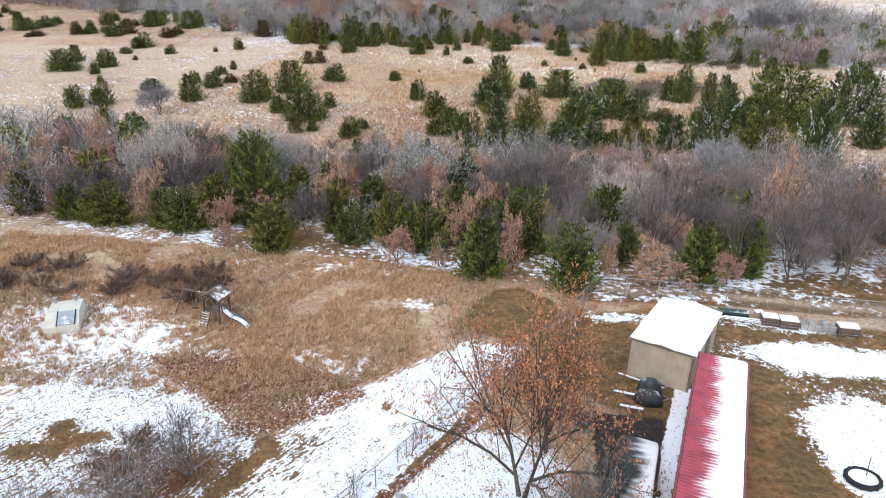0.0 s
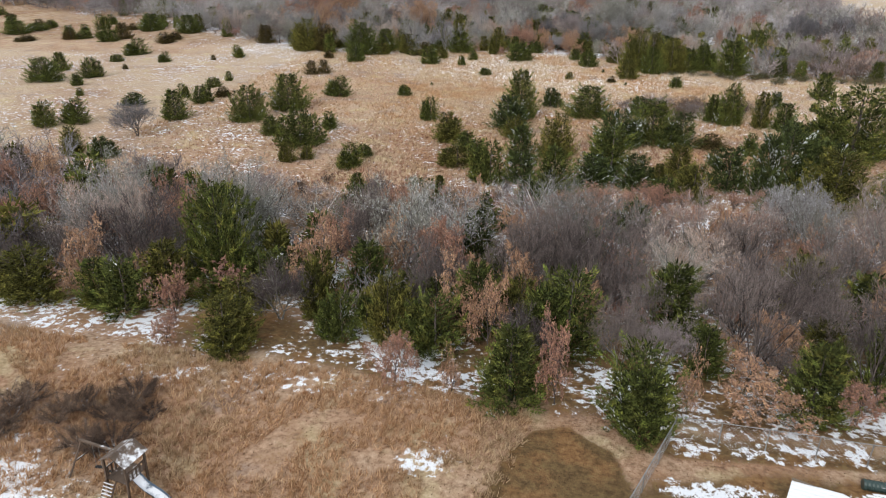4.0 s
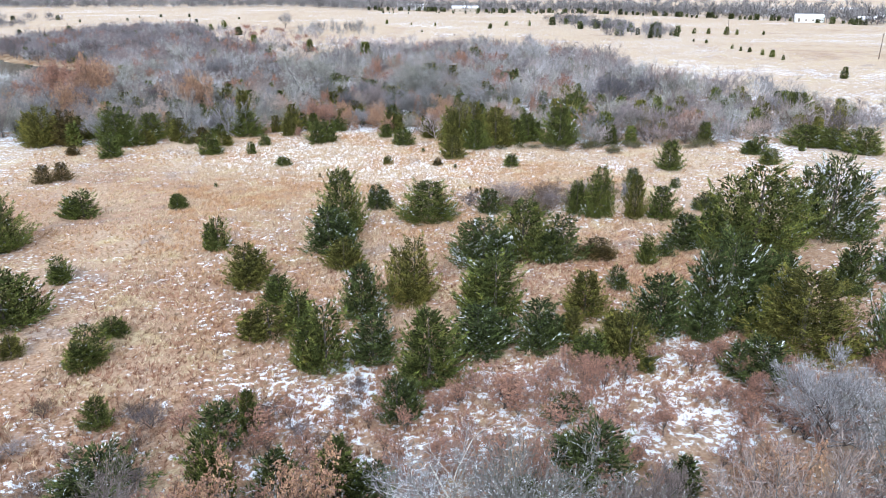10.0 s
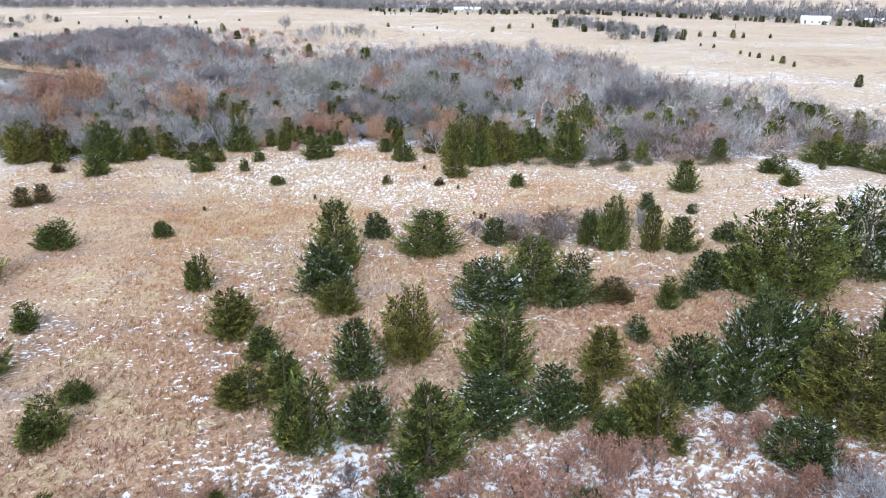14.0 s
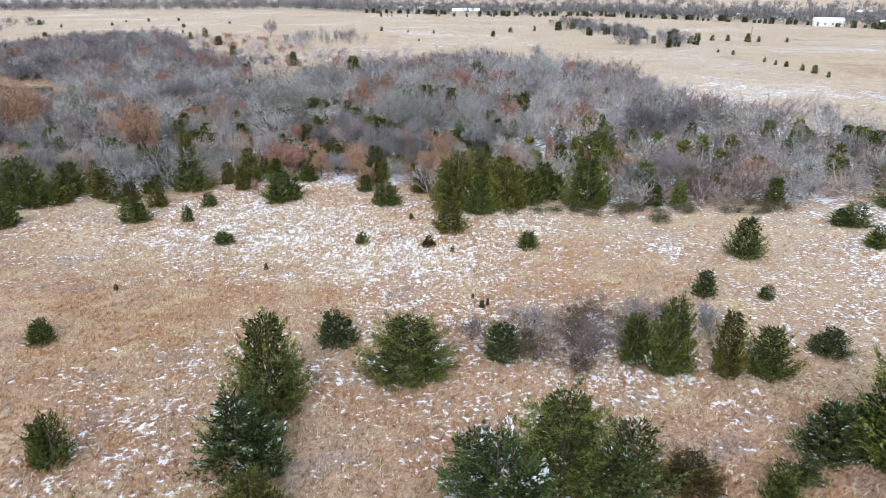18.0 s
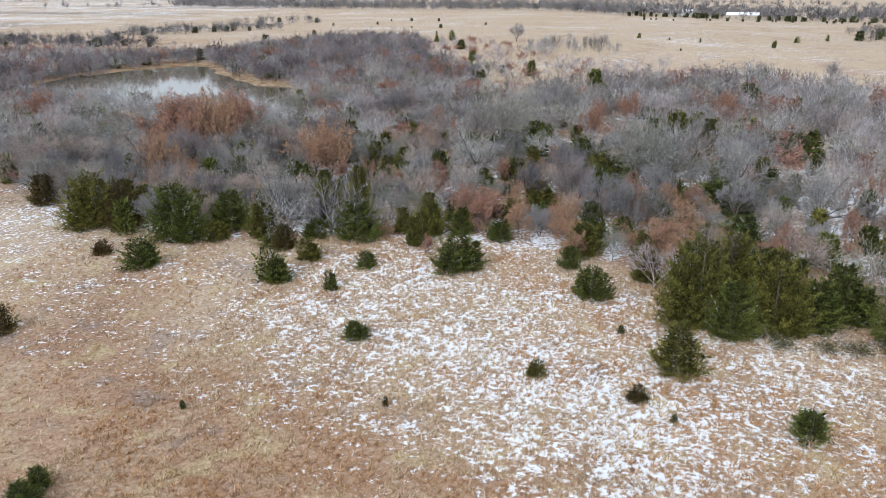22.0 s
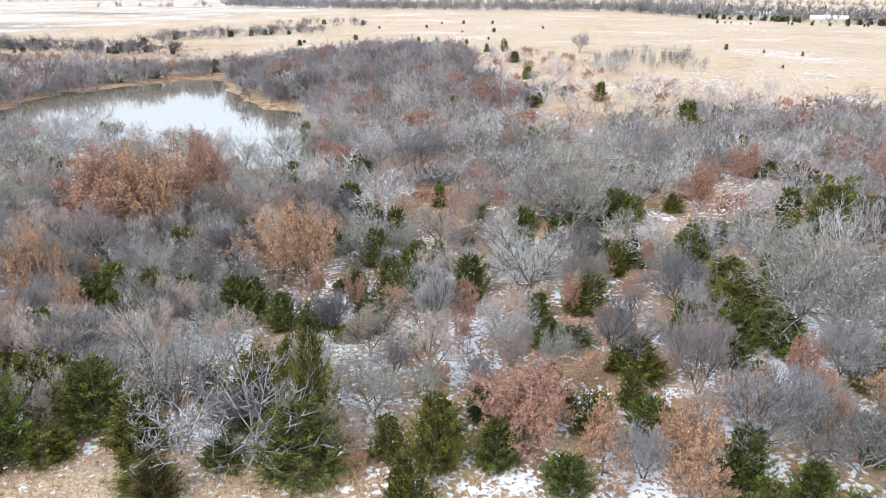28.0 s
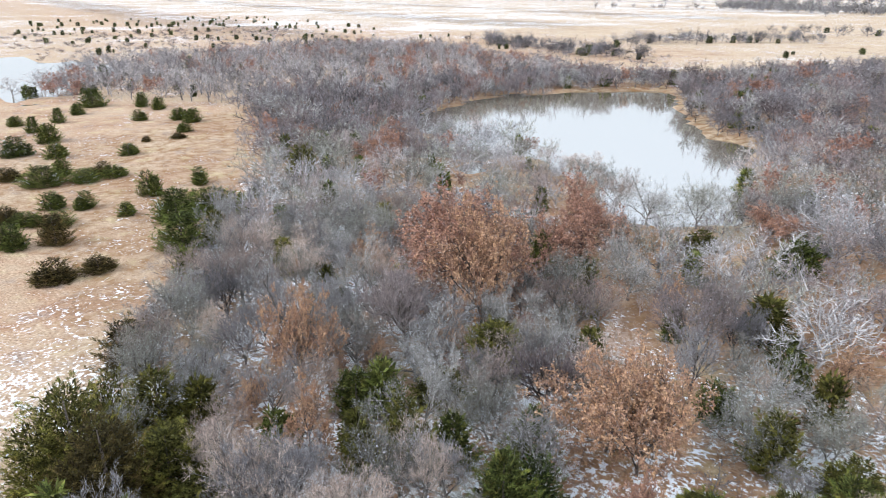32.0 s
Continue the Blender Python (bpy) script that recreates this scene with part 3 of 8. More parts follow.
CLEARED = [(-10.5, 23), (-9.2, 25.2), (-7.4, 25.8), (-5.2, 24), (-4.6, 20.4), (-6.4, 17.2), (-9, 17.9), (-11.6, 19)]
LAWN = [(-6.2, 16.5), (-4, 22), (2, 23), (18, 22), (20, -8), (-1, -8), (0.5, 8), (-4, 11)]
NEAR_WOOD = [(-82, 41), (-50, 34), (-32, 31), (-22, 30), (-12, 27.5), (-3, 26.5), (20, 25), (62, 26), (62, 54), (20, 59), (2, 63), (-20, 64), (-45, 68), (-82, 74)]
NORTH_WOOD = [(-190, 190), (-120, 196), (-64, 186), (-35, 189), (-14, 192), (0, 195), (12, 176), (34, 172), (42, 162), (62, 158), (110, 160), (108, 210), (92, 232), (96, 300), (60, 350), (20, 340), (-12, 350), (-40, 368), (-60, 395), (-70, 450), (-92, 486), (-122, 498), (-164, 470), (-170, 430), (-215, 402), (-240, 300), (-225, 240)]
GLADE = [(-330, 205), (-300, 170), (-60, 178), (-64, 186), (-84, 196), (-98, 206), (-112, 214), (-140, 236), (-178, 250), (-216, 272), (-240, 268), (-275, 235)]
CLEARINGS = [[(-10, 250), (-4, 262), (16, 292), (30, 296), (26, 284), (12, 262), (2, 246)], [(-46, 216), (-38, 222), (-58, 246), (-64, 243)]]


LEAF_PATCH = [(-29, 13.4), (-27, 11.6), (-23.6, 9.2), (-20.7, 6.2), (-18.4, 7.6), (-15.4, 10.8), (-16.4, 12.4), (-21.7, 14.2)]
SHRUB_FEET = [(-21.9, 3.4, 3.6, 4.6), (-22.8, 0.7, 3.4, 4.0), (-24.2, -1.8, 3.2, 4.4), (-25.0, 3.6, 1.8, 3.0), (-26.3, -0.4, 2.4, 3.2)]


def west_yard(x, y):
    """The rough ground west of the lane, where leaves show all through the snow."""
    lane_x = -19.6 + (y + 3) * 0.57 - 2.2
    return (1 - step01(x, lane_x - 0.5, lane_x + 1)) * (1 - step01(y, 6 + 6 * step01(-x, 22, 25), 9 + 7 * step01(-x, 22, 25))) * step01(x, -38, -30)


def blotch(x, y, where):
    """Drifts and bare spots a few metres across, where a mask is set."""
    out = np.zeros(np.shape(x))
    for i in np.flatnonzero(where > 0.05):
        out[i] = 0.17 * noise.noise(Vector((x[i] * 0.16, y[i] * 0.16, 2))) + 0.13 * noise.noise(Vector((x[i] * 0.4, y[i] * 0.4, 5)))
    return out


def tone(x, y):
    """The cover of the ground: snow, rust grass, mown lawn and dark bare earth, each 0 to 1."""
    snow = np.full(np.shape(x), 0.43)
    rust = np.full(np.shape(x), 0.34)
    lawn = np.zeros(np.shape(x))
    dark = np.zeros(np.shape(x))
    # field below the yard
    field = step01(y, 58, 68) * (1 - step01(y, 190, 205))
    meadow = hump(x, y, 2, 165, 34, 30) + 0.8 * hump(x, y, -25, 168, 20, 18) + 0.5 * hump(x, y, -8, 132, 20, 14)
    snow = snow + field * (0.087 * np.clip(meadow, 0, 1) + 0.012)
    snow = snow + 0.09 * hump(x, y, 6, 66, 40, 8) + 0.06 * hump(x, y, -8, 74, 16, 9) + 0.05 * hump(x, y, 20, 76, 14, 8) + 0.09 * hump(x, y, 74, 130, 25, 30) - 0.02 * hump(x, y, -45, 125, 25, 45) - 0.06 * hump(x, y, 8, 135, 40, 8)
    rust = rust + field * (0.45 * hump(x, y, 5, 95, 60, 22) + 0.4 * hump(x, y, -5, 128, 50, 16) + 0.75 * hump(x, y, 0, 70, 75, 20) + 0.25 * hump(x, y, 8, 135, 30, 10) + 0.5 * hump(x, y, 24, 92, 16, 12))
    snow = snow - 0.07 * hump(x, y, 24, 92, 20, 14)
    # shaggier golden grass with little snow on the meadow's west side
    west = hump(x, y, -40, 146, 22, 26) + 0.5 * hump(x, y, -16, 134, 14, 9)
    snow, rust = snow - 0.07 * west, rust + 0.25 * west
    # yard and grass slope
    slope = (1 - step01(y, 28, 34)) * (1 - step01(np.abs(x + 12), 55, 100))
    rust = rust + 0.2 * slope + slope * 0.55 * (hump(x, y, -20, 15, 9, 7) + hump(x, y, -14, 23, 14, 4) + 0.6 * hump(x, y, -38, 24, 14, 5))
    snow = snow * (1 - 0.45 * slope) + slope * (0.28 * hump(x, y, -29, 7, 9, 5) + 0.24 * hump(x, y, -32, -1, 10, 7) + 0.38 * hump(x, y, -19, 11, 4, 6) + 0.16 * hump(x, y, -28, 12, 9, 4) + 0.12 * hump(x, y, -34, 17, 8, 5) + 0.36 * hump(x, y, -37, 17, 6, 4) + 0.13 * hump(x, y, -31, 14.5, 5, 4)
            + 0.35 * hump(x, y, -14, 22, 2.5, 2) + 0.3 * hump(x, y, -22, 28, 12, 2) + 0.22 * hump(x, y, -24, -3, 5, 6))
    lane = inside(x, y, LANE, 1.0)
    garden = inside(x, y, GARDEN, 1.6)
    green = inside(x, y, LAWN, 1.5)
    cleared = inside(x, y, CLEARED, 0.5)
    lawn = np.clip(green + cleared + 0.9 * hump(x, y, -19.8, 3.8, 1.6, 3.5) + 0.7 * hump(x, y, -21.5, -4, 1.2, 3), 0, 1)
    meadow_edge = slope * step01(-x, 10, 14) * step01(y, 7, 11) * (1 - step01(y, 27, 31)) * (1 - lane)
    lawn = np.maximum(lawn, 0.26 * meadow_edge)
    snow = np.where(green > 0.5, 0.12, snow)
    snow = snow + 0.3 * slope * step01(x, -4, 0) * step01(y, 24.5, 26) * (1 - green)
    snow = np.maximum(snow, 0.90 * lane - 0.10 * hump(x, y, -19, 0, 2, 6))
    snow = np.maximum(snow, 0.63 * garden)
    snow = snow + green * (0.62 * hump(x, y, 8.2, 6.5, 2.2, 3.5) + 0.55 * hump(x, y, 10, 11, 5, 4) + 0.7 * hump(x, y, 11, 17.6, 8, 2.4) + 0.5 * hump(x, y, 10, 21.5, 9, 1.0)
            + 0.6 * hump(x, y, -2, 22, 3, 1.6) + 0.4 * hump(x, y, 3.5, 0.5, 1.4, 1.0) + 0.6 * hump(x, y, -1.2, 5, 0.5, 5) + 0.5 * hump(x, y, -3.5, 11, 1.6, 1.6))
    snow = snow * (1 - cleared * 0.97)
    drive = np.maximum(inside(x, y, DRIVE, 0.5), inside(x, y, DARK_BED, 0.6))
    snow = snow * (1 - 0.8 * drive)
    dark = np.maximum(dark, drive)
    snow = snow - 0.42 * hump(x, y, -5.2, -1.5, 2.0, 4.5)
    # leaves all through the snow west of the lane, bare strips along it, and litter under the shrubs
    rough = west_yard(x, y)
    snow = snow * (1 - rough) + (0.555 + 0.14 * hump(x, y, -28, 8, 5, 3) + 0.12 * hump(x, y, -21.5, -1.2, 0.8, 3)) * rough
    lawn = np.maximum(lawn, 0.62 * np.maximum(rough, 0.9 * lane))
    for ax, ay, bx, by, half in ((-19.2, 5.4, -20.6, 1.0, 0.36), (-20.9, -1.2, -22.0, -4.0, 0.5), (-23.0, -2.2, -25.2, -5.8, 0.4), (-20.2, 8.0, -18.9, 5.2, 0.35)):
        u = np.clip(((x - ax) * (bx - ax) + (y - ay) * (by - ay)) / ((bx - ax) ** 2 + (by - ay) ** 2), 0, 1)
        bare = np.exp(-(np.hypot(x - ax - u * (bx - ax), y - ay - u * (by - ay)) / half) ** 2)
        snow, lawn = snow - 0.42 * bare, np.maximum(lawn, 0.9 * bare)
    for sx, sy, _, sw in SHRUB_FEET:
        foot = hump(x, y, sx - 0.4, sy + 0.3, sw * 0.3, sw * 0.26)
        snow, lawn = snow - 0.35 * foot, np.maximum(lawn, 0.95 * foot)
    for sx, sy, size in ((-28.7, 4.9, 0.8), (-29.6, 6.2, 0.6), (-27.6, 5.6, 0.5), (-30.2, 4.2, 0.6), (-18.3, -1.6, 0.35), (-19.2, -3.0, 0.4), (-17.2, 3.8, 0.3), (-14.2, 9.8, 0.4), (-18.0, -4.2, 0.35)):
        spot = hump(x, y, sx, sy, size, size)
        snow, lawn = snow - 0.5 * spot, np.maximum(lawn, spot)
    patch = inside(x, y, LEAF_PATCH, 0.8)
    snow = snow * (1 - patch) + (0.40 + 0.12 * step01(x, -20, -17)) * patch
    rust, lawn = np.maximum(rust, patch), np.maximum(lawn * (1 - patch), 0.35 * patch)
    # brown lawn and litter round the small trees by the drive
    by_drive = hump(x, y, -5.6, -1.2, 1.8, 4.5)
    lawn, snow = np.maximum(lawn, by_drive), snow + 0.1 * by_drive
    # a drift along the container's side
    across, along = (x - 0.73) * 0.955 - (y - 5.97) * 0.296, (x - 0.73) * 0.296 + (y - 5.97) * 0.955
    drift = np.exp(-((across + 1.62) / 0.5) ** 4) * (np.abs(along + 0.4) < 7.2)
    snow, dark = np.maximum(snow, 0.95 * drift), dark * (1 - drift)
    # the leafy strip along the lane fence
    u = np.abs((x + 14.0) * 0.886 - (y - 1.6) * 0.464) * (y < 10) * (y > -8) + 9 * ((y >= 10) | (y <= -8))
    snow = np.maximum(snow, 0.7 * np.exp(-(u / 1.3) ** 4))
    strip = np.exp(-(u / 0.27) ** 2)
    rust, lawn = np.maximum(rust, strip), np.maximum(lawn, strip)
    snow = snow * (1 - 0.5 * strip)
    # behind the back fence
    back = step01(x, -5, -2) * (1 - step01(x, 34, 60)) * step01(y, 23.4, 24.4) * (1 - step01(y, 33, 36))
    snow, lawn = snow * (1 - back) + 0.5 * back, np.maximum(lawn, 0.8 * back)
    # woods: leaf litter under thin snow
    wood = np.maximum(inside(x, y, NEAR_WOOD, 2), inside(x, y, NORTH_WOOD, 3))
    snow = snow * (1 - wood) + (0.51 - 0.11 * step01(y, 225, 260) - 0.03 * (y < 100) + blotch(x, y, wood)) * wood
    rust = rust * (1 - wood) + 0.95 * wood
    edge = wood * (1 - step01(y, 33, 38)) * step01(x, -36, -28)
    lawn = np.maximum(lawn * (1 - wood), 0.4 * wood + 0.4 * edge)
    snow = snow + 0.05 * edge
    for c in CLEARINGS:
        k = inside(x, y, c, 3)
        snow, rust = snow * (1 - k) + 0.46 * k, rust * (1 - k) + 0.9 * k
    glade = inside(x, y, GLADE, 4)
    snow = snow * (1 - glade) + (0.37 + 0.10 * step01(x, -104, -80)) * glade
    rust = rust * (1 - glade) + (0.62 - 0.4 * step01(x, -104, -80)) * glade
    # pasture and the open country beyond
    far = step01(y, 300, 380) + step01(x, 90, 125) * step01(y, 150, 200)
    far = np.clip(far, 0, 1) * (1 - wood)
    rust = rust * (1 - far) + (0.05 + 0.5 * step01(-x, 190, 260) * (1 - step01(y, 520, 640))) * far
    rust = np.maximum(rust, 0.9 * hump(x, y, 96, 262, 10, 26))
    snow = snow * (1 - far) + (0.40 - 0.12 * hump(x, y, 96, 262, 10, 26)) * far
    snow = snow + far * (0.06 * hump(x, y, 185, 215, 45, 60) + 0.03 * hump(x, y, 120, 270, 30, 30) + 0.02 * hump(x, y, 60, 380, 60, 30))
    plain = step01(-x, 420, 540) * step01(y, 200, 500)
    snow = np.maximum(snow, np.clip(plain, 0, 1) * 0.47)
    dark = np.maximum(dark, np.clip(plain, 0, 1) * np.where(np.sin(y * 0.021 + x * 0.002) > 0.35, 0.42, 0.1))
    shore = np.exp(-((pond_edge(x, y) - 1.15) / 0.4) ** 2)
    snow = snow * (1 - 0.6 * shore)
    rust = rust * (1 - 0.8 * shore)
    lawn = np.maximum(lawn, 0.55 * shore)
    return np.stack([np.clip(v, 0, 1) for v in (snow, rust, lawn, dark)], -1)


m, ns, ls, b = material("winter_ground", 0.95, 0, 0.2)
geo = ns.new("ShaderNodeNewGeometry")
P = geo.outputs["Position"]
att = ns.new("ShaderNodeAttribute")
att.attribute_name = "cover"
sep = ns.new("ShaderNodeSeparateColor")
ls.new(att.outputs["Color"], sep.inputs[0])
n_big = noise_out(ns, ls, P, 0.07, 4)
n_huge = noise_out(ns, ls, P, 0.012, 5, 0.65)
n_mid = noise_out(ns, ls, P, 0.45, 4, 0.6)
n_fine = noise_out(ns, ls, P, 2.7, 6, 0.74)
n_clump = noise_out(ns, ls, P, 1.1, 3, 0.6)
n_grain = noise_out(ns, ls, P, 14.0, 3, 0.7)
n_tuft = math_node(ns, ls, "ADD", math_node(ns, ls, "MULTIPLY", n_fine, 0.6), math_node(ns, ls, "MULTIPLY", noise_out(ns, ls, P, 4.6, 4, 0.7), 0.4))
tan = ramp(ns, ls, n_tuft, [(0.36, (0.23, 0.152, 0.09)), (0.5, (0.51, 0.385, 0.272)), (0.64, (0.70, 0.575, 0.425))])
rust = ramp(ns, ls, n_tuft, [(0.36, (0.18, 0.10, 0.06)), (0.5, (0.42, 0.248, 0.15)), (0.64, (0.61, 0.405, 0.275))])
lawn = ramp(ns, ls, n_fine, [(0.3, (0.06, 0.036, 0.016)), (0.5, (0.16, 0.10, 0.045)), (0.7, (0.24, 0.17, 0.075))])
lawn = mix(ns, ls, smooth(ns, ls, n_mid, 0.42, 0.66), lawn, ramp(ns, ls, n_fine, [(0.3, (0.10, 0.05, 0.02)), (0.5, (0.26, 0.14, 0.06)), (0.7, (0.37, 0.22, 0.105))]))
dark = ramp(ns, ls, n_fine, [(0.3, (0.018, 0.016, 0.016)), (0.7, (0.06, 0.05, 0.045))])
rf = math_node(ns, ls, "ADD", sep.outputs[1], math_node(ns, ls, "MULTIPLY", math_node(ns, ls, "SUBTRACT", n_mid, 0.5), 1.6), True)
rf = math_node(ns, ls, "ADD", rf, math_node(ns, ls, "MULTIPLY", math_node(ns, ls, "SUBTRACT", n_big, 0.52), 2.0), True)
c = mix(ns, ls, rf, tan, rust)
n_forb = noise_out(ns, ls, P, 0.19, 5, 0.65)
forb = ramp(ns, ls, n_tuft, [(0.36, (0.13, 0.10, 0.092)), (0.5, (0.31, 0.25, 0.225)), (0.64, (0.48, 0.40, 0.365))])
c = mix(ns, ls, math_node(ns, ls, "MULTIPLY", smooth(ns, ls, n_forb, 0.55, 0.68), 0.55), c, forb)
straw = ramp(ns, ls, n_tuft, [(0.36, (0.26, 0.19, 0.095)), (0.5, (0.55, 0.435, 0.255)), (0.64, (0.74, 0.63, 0.42))])
c = mix(ns, ls, math_node(ns, ls, "MULTIPLY", smooth(ns, ls, n_forb, 0.46, 0.34), 0.7), c, straw)
c = mix(ns, ls, smooth(ns, ls, n_big, 0.45, 0.75), c, mix(ns, ls, 1.0, c, (0.78, 0.74, 0.72), "MULTIPLY"))
c = mix(ns, ls, smooth(ns, ls, math_node(ns, ls, "ADD", sep.outputs[2], math_node(ns, ls, "SUBTRACT", math_node(ns, ls, "ADD", n_mid, n_fine), 1.0)), 0.3, 0.65), c, lawn)
c = mix(ns, ls, smooth(ns, ls, math_node(ns, ls, "ADD", att.outputs["Alpha"], math_node(ns, ls, "MULTIPLY", math_node(ns, ls, "SUBTRACT", n_fine, 0.5), 2.2)), 0.35, 0.55), c, dark)
n_blob = noise_out(ns, ls, P, 2.1, 3, 0.55)
blend = math_node(ns, ls, "ADD", math_node(ns, ls, "MULTIPLY", n_fine, 0.26), math_node(ns, ls, "MULTIPLY", n_grain, 0.22))
blend = math_node(ns, ls, "ADD", blend, math_node(ns, ls, "MULTIPLY", n_blob, 0.42))
blend = math_node(ns, ls, "ADD", blend, math_node(ns, ls, "MULTIPLY", n_clump, 0.20))
for layer_n, weight in ((n_mid, 0.22), (n_big, 0.20), (n_huge, 0.30)):
    blend = math_node(ns, ls, "ADD", blend, math_node(ns, ls, "MULTIPLY", math_node(ns, ls, "SUBTRACT", layer_n, 0.5), weight))
# the lane: ruts and blown leaves in rows along it
row_map = ns.new("ShaderNodeMapping")
row_map.vector_type = "TEXTURE"
row_map.inputs["Rotation"].default_value = (0, 0, radians(61.6))
row_map.inputs["Scale"].default_value = (0.85, 0.26, 1)
ls.new(P, row_map.inputs[0])
n_rows = noise_out(ns, ls, row_map.outputs[0], 1.5, 4, 0.65)
att_lane = ns.new("ShaderNodeAttribute")
att_lane.attribute_name = "lane"
rut = math_node(ns, ls, "MULTIPLY", att_lane.outputs["Fac"], math_node(ns, ls, "MULTIPLY", math_node(ns, ls, "SUBTRACT", n_rows, 0.52), 1.6))
blend = math_node(ns, ls, "ADD", math_node(ns, ls, "SUBTRACT", blend, 0.05), rut)
att_rough = ns.new("ShaderNodeAttribute")
att_rough.attribute_name = "rough"
flecks = math_node(ns, ls, "ADD", math_node(ns, ls, "MULTIPLY", noise_out(ns, ls, P, 6.5, 3, 0.6), 0.75), math_node(ns, ls, "MULTIPLY", n_mid, 0.25))
flecks = math_node(ns, ls, "ADD", flecks, math_node(ns, ls, "MULTIPLY", math_node(ns, ls, "SUBTRACT", n_rows, 0.5), 0.35))
blend = math_node(ns, ls, "ADD", blend, math_node(ns, ls, "MULTIPLY", math_node(ns, ls, "MULTIPLY", att_rough.outputs["Fac"], 0.75), math_node(ns, ls, "SUBTRACT", flecks, blend)))
lift = math_node(ns, ls, "MULTIPLY", math_node(ns, ls, "SUBTRACT", sep.outputs[0], 0.5), 0.62)
snow_f = smooth(ns, ls, math_node(ns, ls, "ADD", blend, lift), 0.50, 0.54)
c = mix(ns, ls, snow_f, c, mix(ns, ls, smooth(ns, ls, n_grain, 0.3, 0.7), (0.78, 0.805, 0.86), (0.91, 0.925, 0.955)))
ls.new(c, b.inputs["Base Color"])
relief = math_node(ns, ls, "ADD", n_fine, math_node(ns, ls, "MULTIPLY", n_grain, 0.4))
relief = math_node(ns, ls, "MULTIPLY", relief, math_node(ns, ls, "SUBTRACT", 1.0, math_node(ns, ls, "MULTIPLY", snow_f, 0.75)))
bump(ns, ls, math_node(ns, ls, "ADD", relief, math_node(ns, ls, "MULTIPLY", snow_f, 0.5)), b, 0.75, 0.2)
GROUND = m
gmesh = big_mesh("ground", np.stack([GX.ravel(), GY.ravel(), GZ.ravel()], 1), gtris, [GROUND])
layer = gmesh.attributes.new("cover", "FLOAT_COLOR", "POINT")
layer.data.foreach_set("color", tone(GX.ravel(), GY.ravel()).astype(np.float32).ravel())
lane_layer = gmesh.attributes.new("lane", "FLOAT", "POINT")
lane_layer.data.foreach_set("value", (inside(GX.ravel(), GY.ravel(), LANE, 1.0) + 0.5 * west_yard(GX.ravel(), GY.ravel())).astype(np.float32))
rough_layer = gmesh.attributes.new("rough", "FLOAT", "POINT")
rough_layer.data.foreach_set("value", np.clip(west_yard(GX.ravel(), GY.ravel()) + inside(GX.ravel(), GY.ravel(), LEAF_PATCH, 0.8) + 0.6 * inside(GX.ravel(), GY.ravel(), GARDEN, 1.0) + 0.5 * inside(GX.ravel(), GY.ravel(), LAWN, 1.5), 0, 1).astype(np.float32))
gmesh.polygons.foreach_set("use_smooth", [True] * len(gmesh.polygons))
ground = tagged(new("ground", gmesh), "winter field of tan and rust grass under patchy snow", "ground", kind="structure")

# ---- pond ----
m, ns, ls, b = material("pond_water", 0.06, 0, 0.5)
b.inputs["Base Color"].default_value = (0.17, 0.145, 0.105, 1)
b.inputs["IOR"].default_value = 6.0
geo = ns.new("ShaderNodeNewGeometry")
w1 = noise_out(ns, ls, geo.outputs["Position"], 0.7, 3)
bump(ns, ls, w1, b, 0.06, 0.05)
WATER_MAT = m
wx, wy = np.meshgrid(np.arange(-460, -60, 8.0), np.arange(215, 430, 8.0))
wi = np.arange(wx.size).reshape(wx.shape)
wq = np.stack([wi[:-1, :-1], wi[:-1, 1:], wi[1:, 1:], wi[1:, :-1]], -1).reshape(-1, 4)
cx, cy = wx.ravel()[wq].mean(1), wy.ravel()[wq].mean(1)
wq = wq[pond_edge(cx, cy) < 4]
pond = new("pond_water", big_mesh("pond_water", np.stack([wx.ravel(), wy.ravel(), np.full(wx.size, WATER)], 1), np.concatenate([wq[:, [0, 1, 2]], wq[:, [0, 2, 3]]]), [WATER_MAT]))
tagged(pond, "still grey farm pond mirroring the overcast sky", "pond", kind="structure")


# ---- trees that stand out singly: x, y, height, width and kind ----
WOOD_EDGE = (
    (-71.3, 189, 8.9, 7.8, "o"), (-67, 190.2, 7.9, 6.8, "r"), (-64.5, 191.5, 6.3, 6.1, "o"), (-56, 185.8, 9.2, 8.4, "g"), (-57.1, 192.7, 6.1, 5.8, "o"),
    (-50.2, 185.8, 3.5, 3.7, "o"), (-50.2, 192.1, 6.5, 5.9, "g"), (-43.7, 188.8, 5.4, 5, "o"), (-38.2, 183.5, 3.9, 3.3, "r"), (-35.2, 188.4, 3.2, 3.6, "g"),
    (-29.6, 189.7, 6.4, 6.6, "g"), (-19.7, 187.6, 5.3, 3.3, "o"), (-19.6, 193, 7.4, 4.2, "o"), (2.5, 188.7, 5.2, 4.5, "o"), (-14.9, 194.3, 4.6, 3.6, "g"),
)
WOOD_EDGE += (
    (-2.9, 201, 4, 4.4, "g"), (-35.8, 195.4, 7.5, 5.9, "o"), (-30.4, 194.1, 10.8, 3.8, "o"), (-86.3, 197.1, 5.8, 5.4, "r"), (14.4, 201.6, 4.2, 2.7, "g"),
    (17.5, 202.7, 1.4, 4.2, "o"), (11.3, 194.1, 2.1, 5, "o"),
)
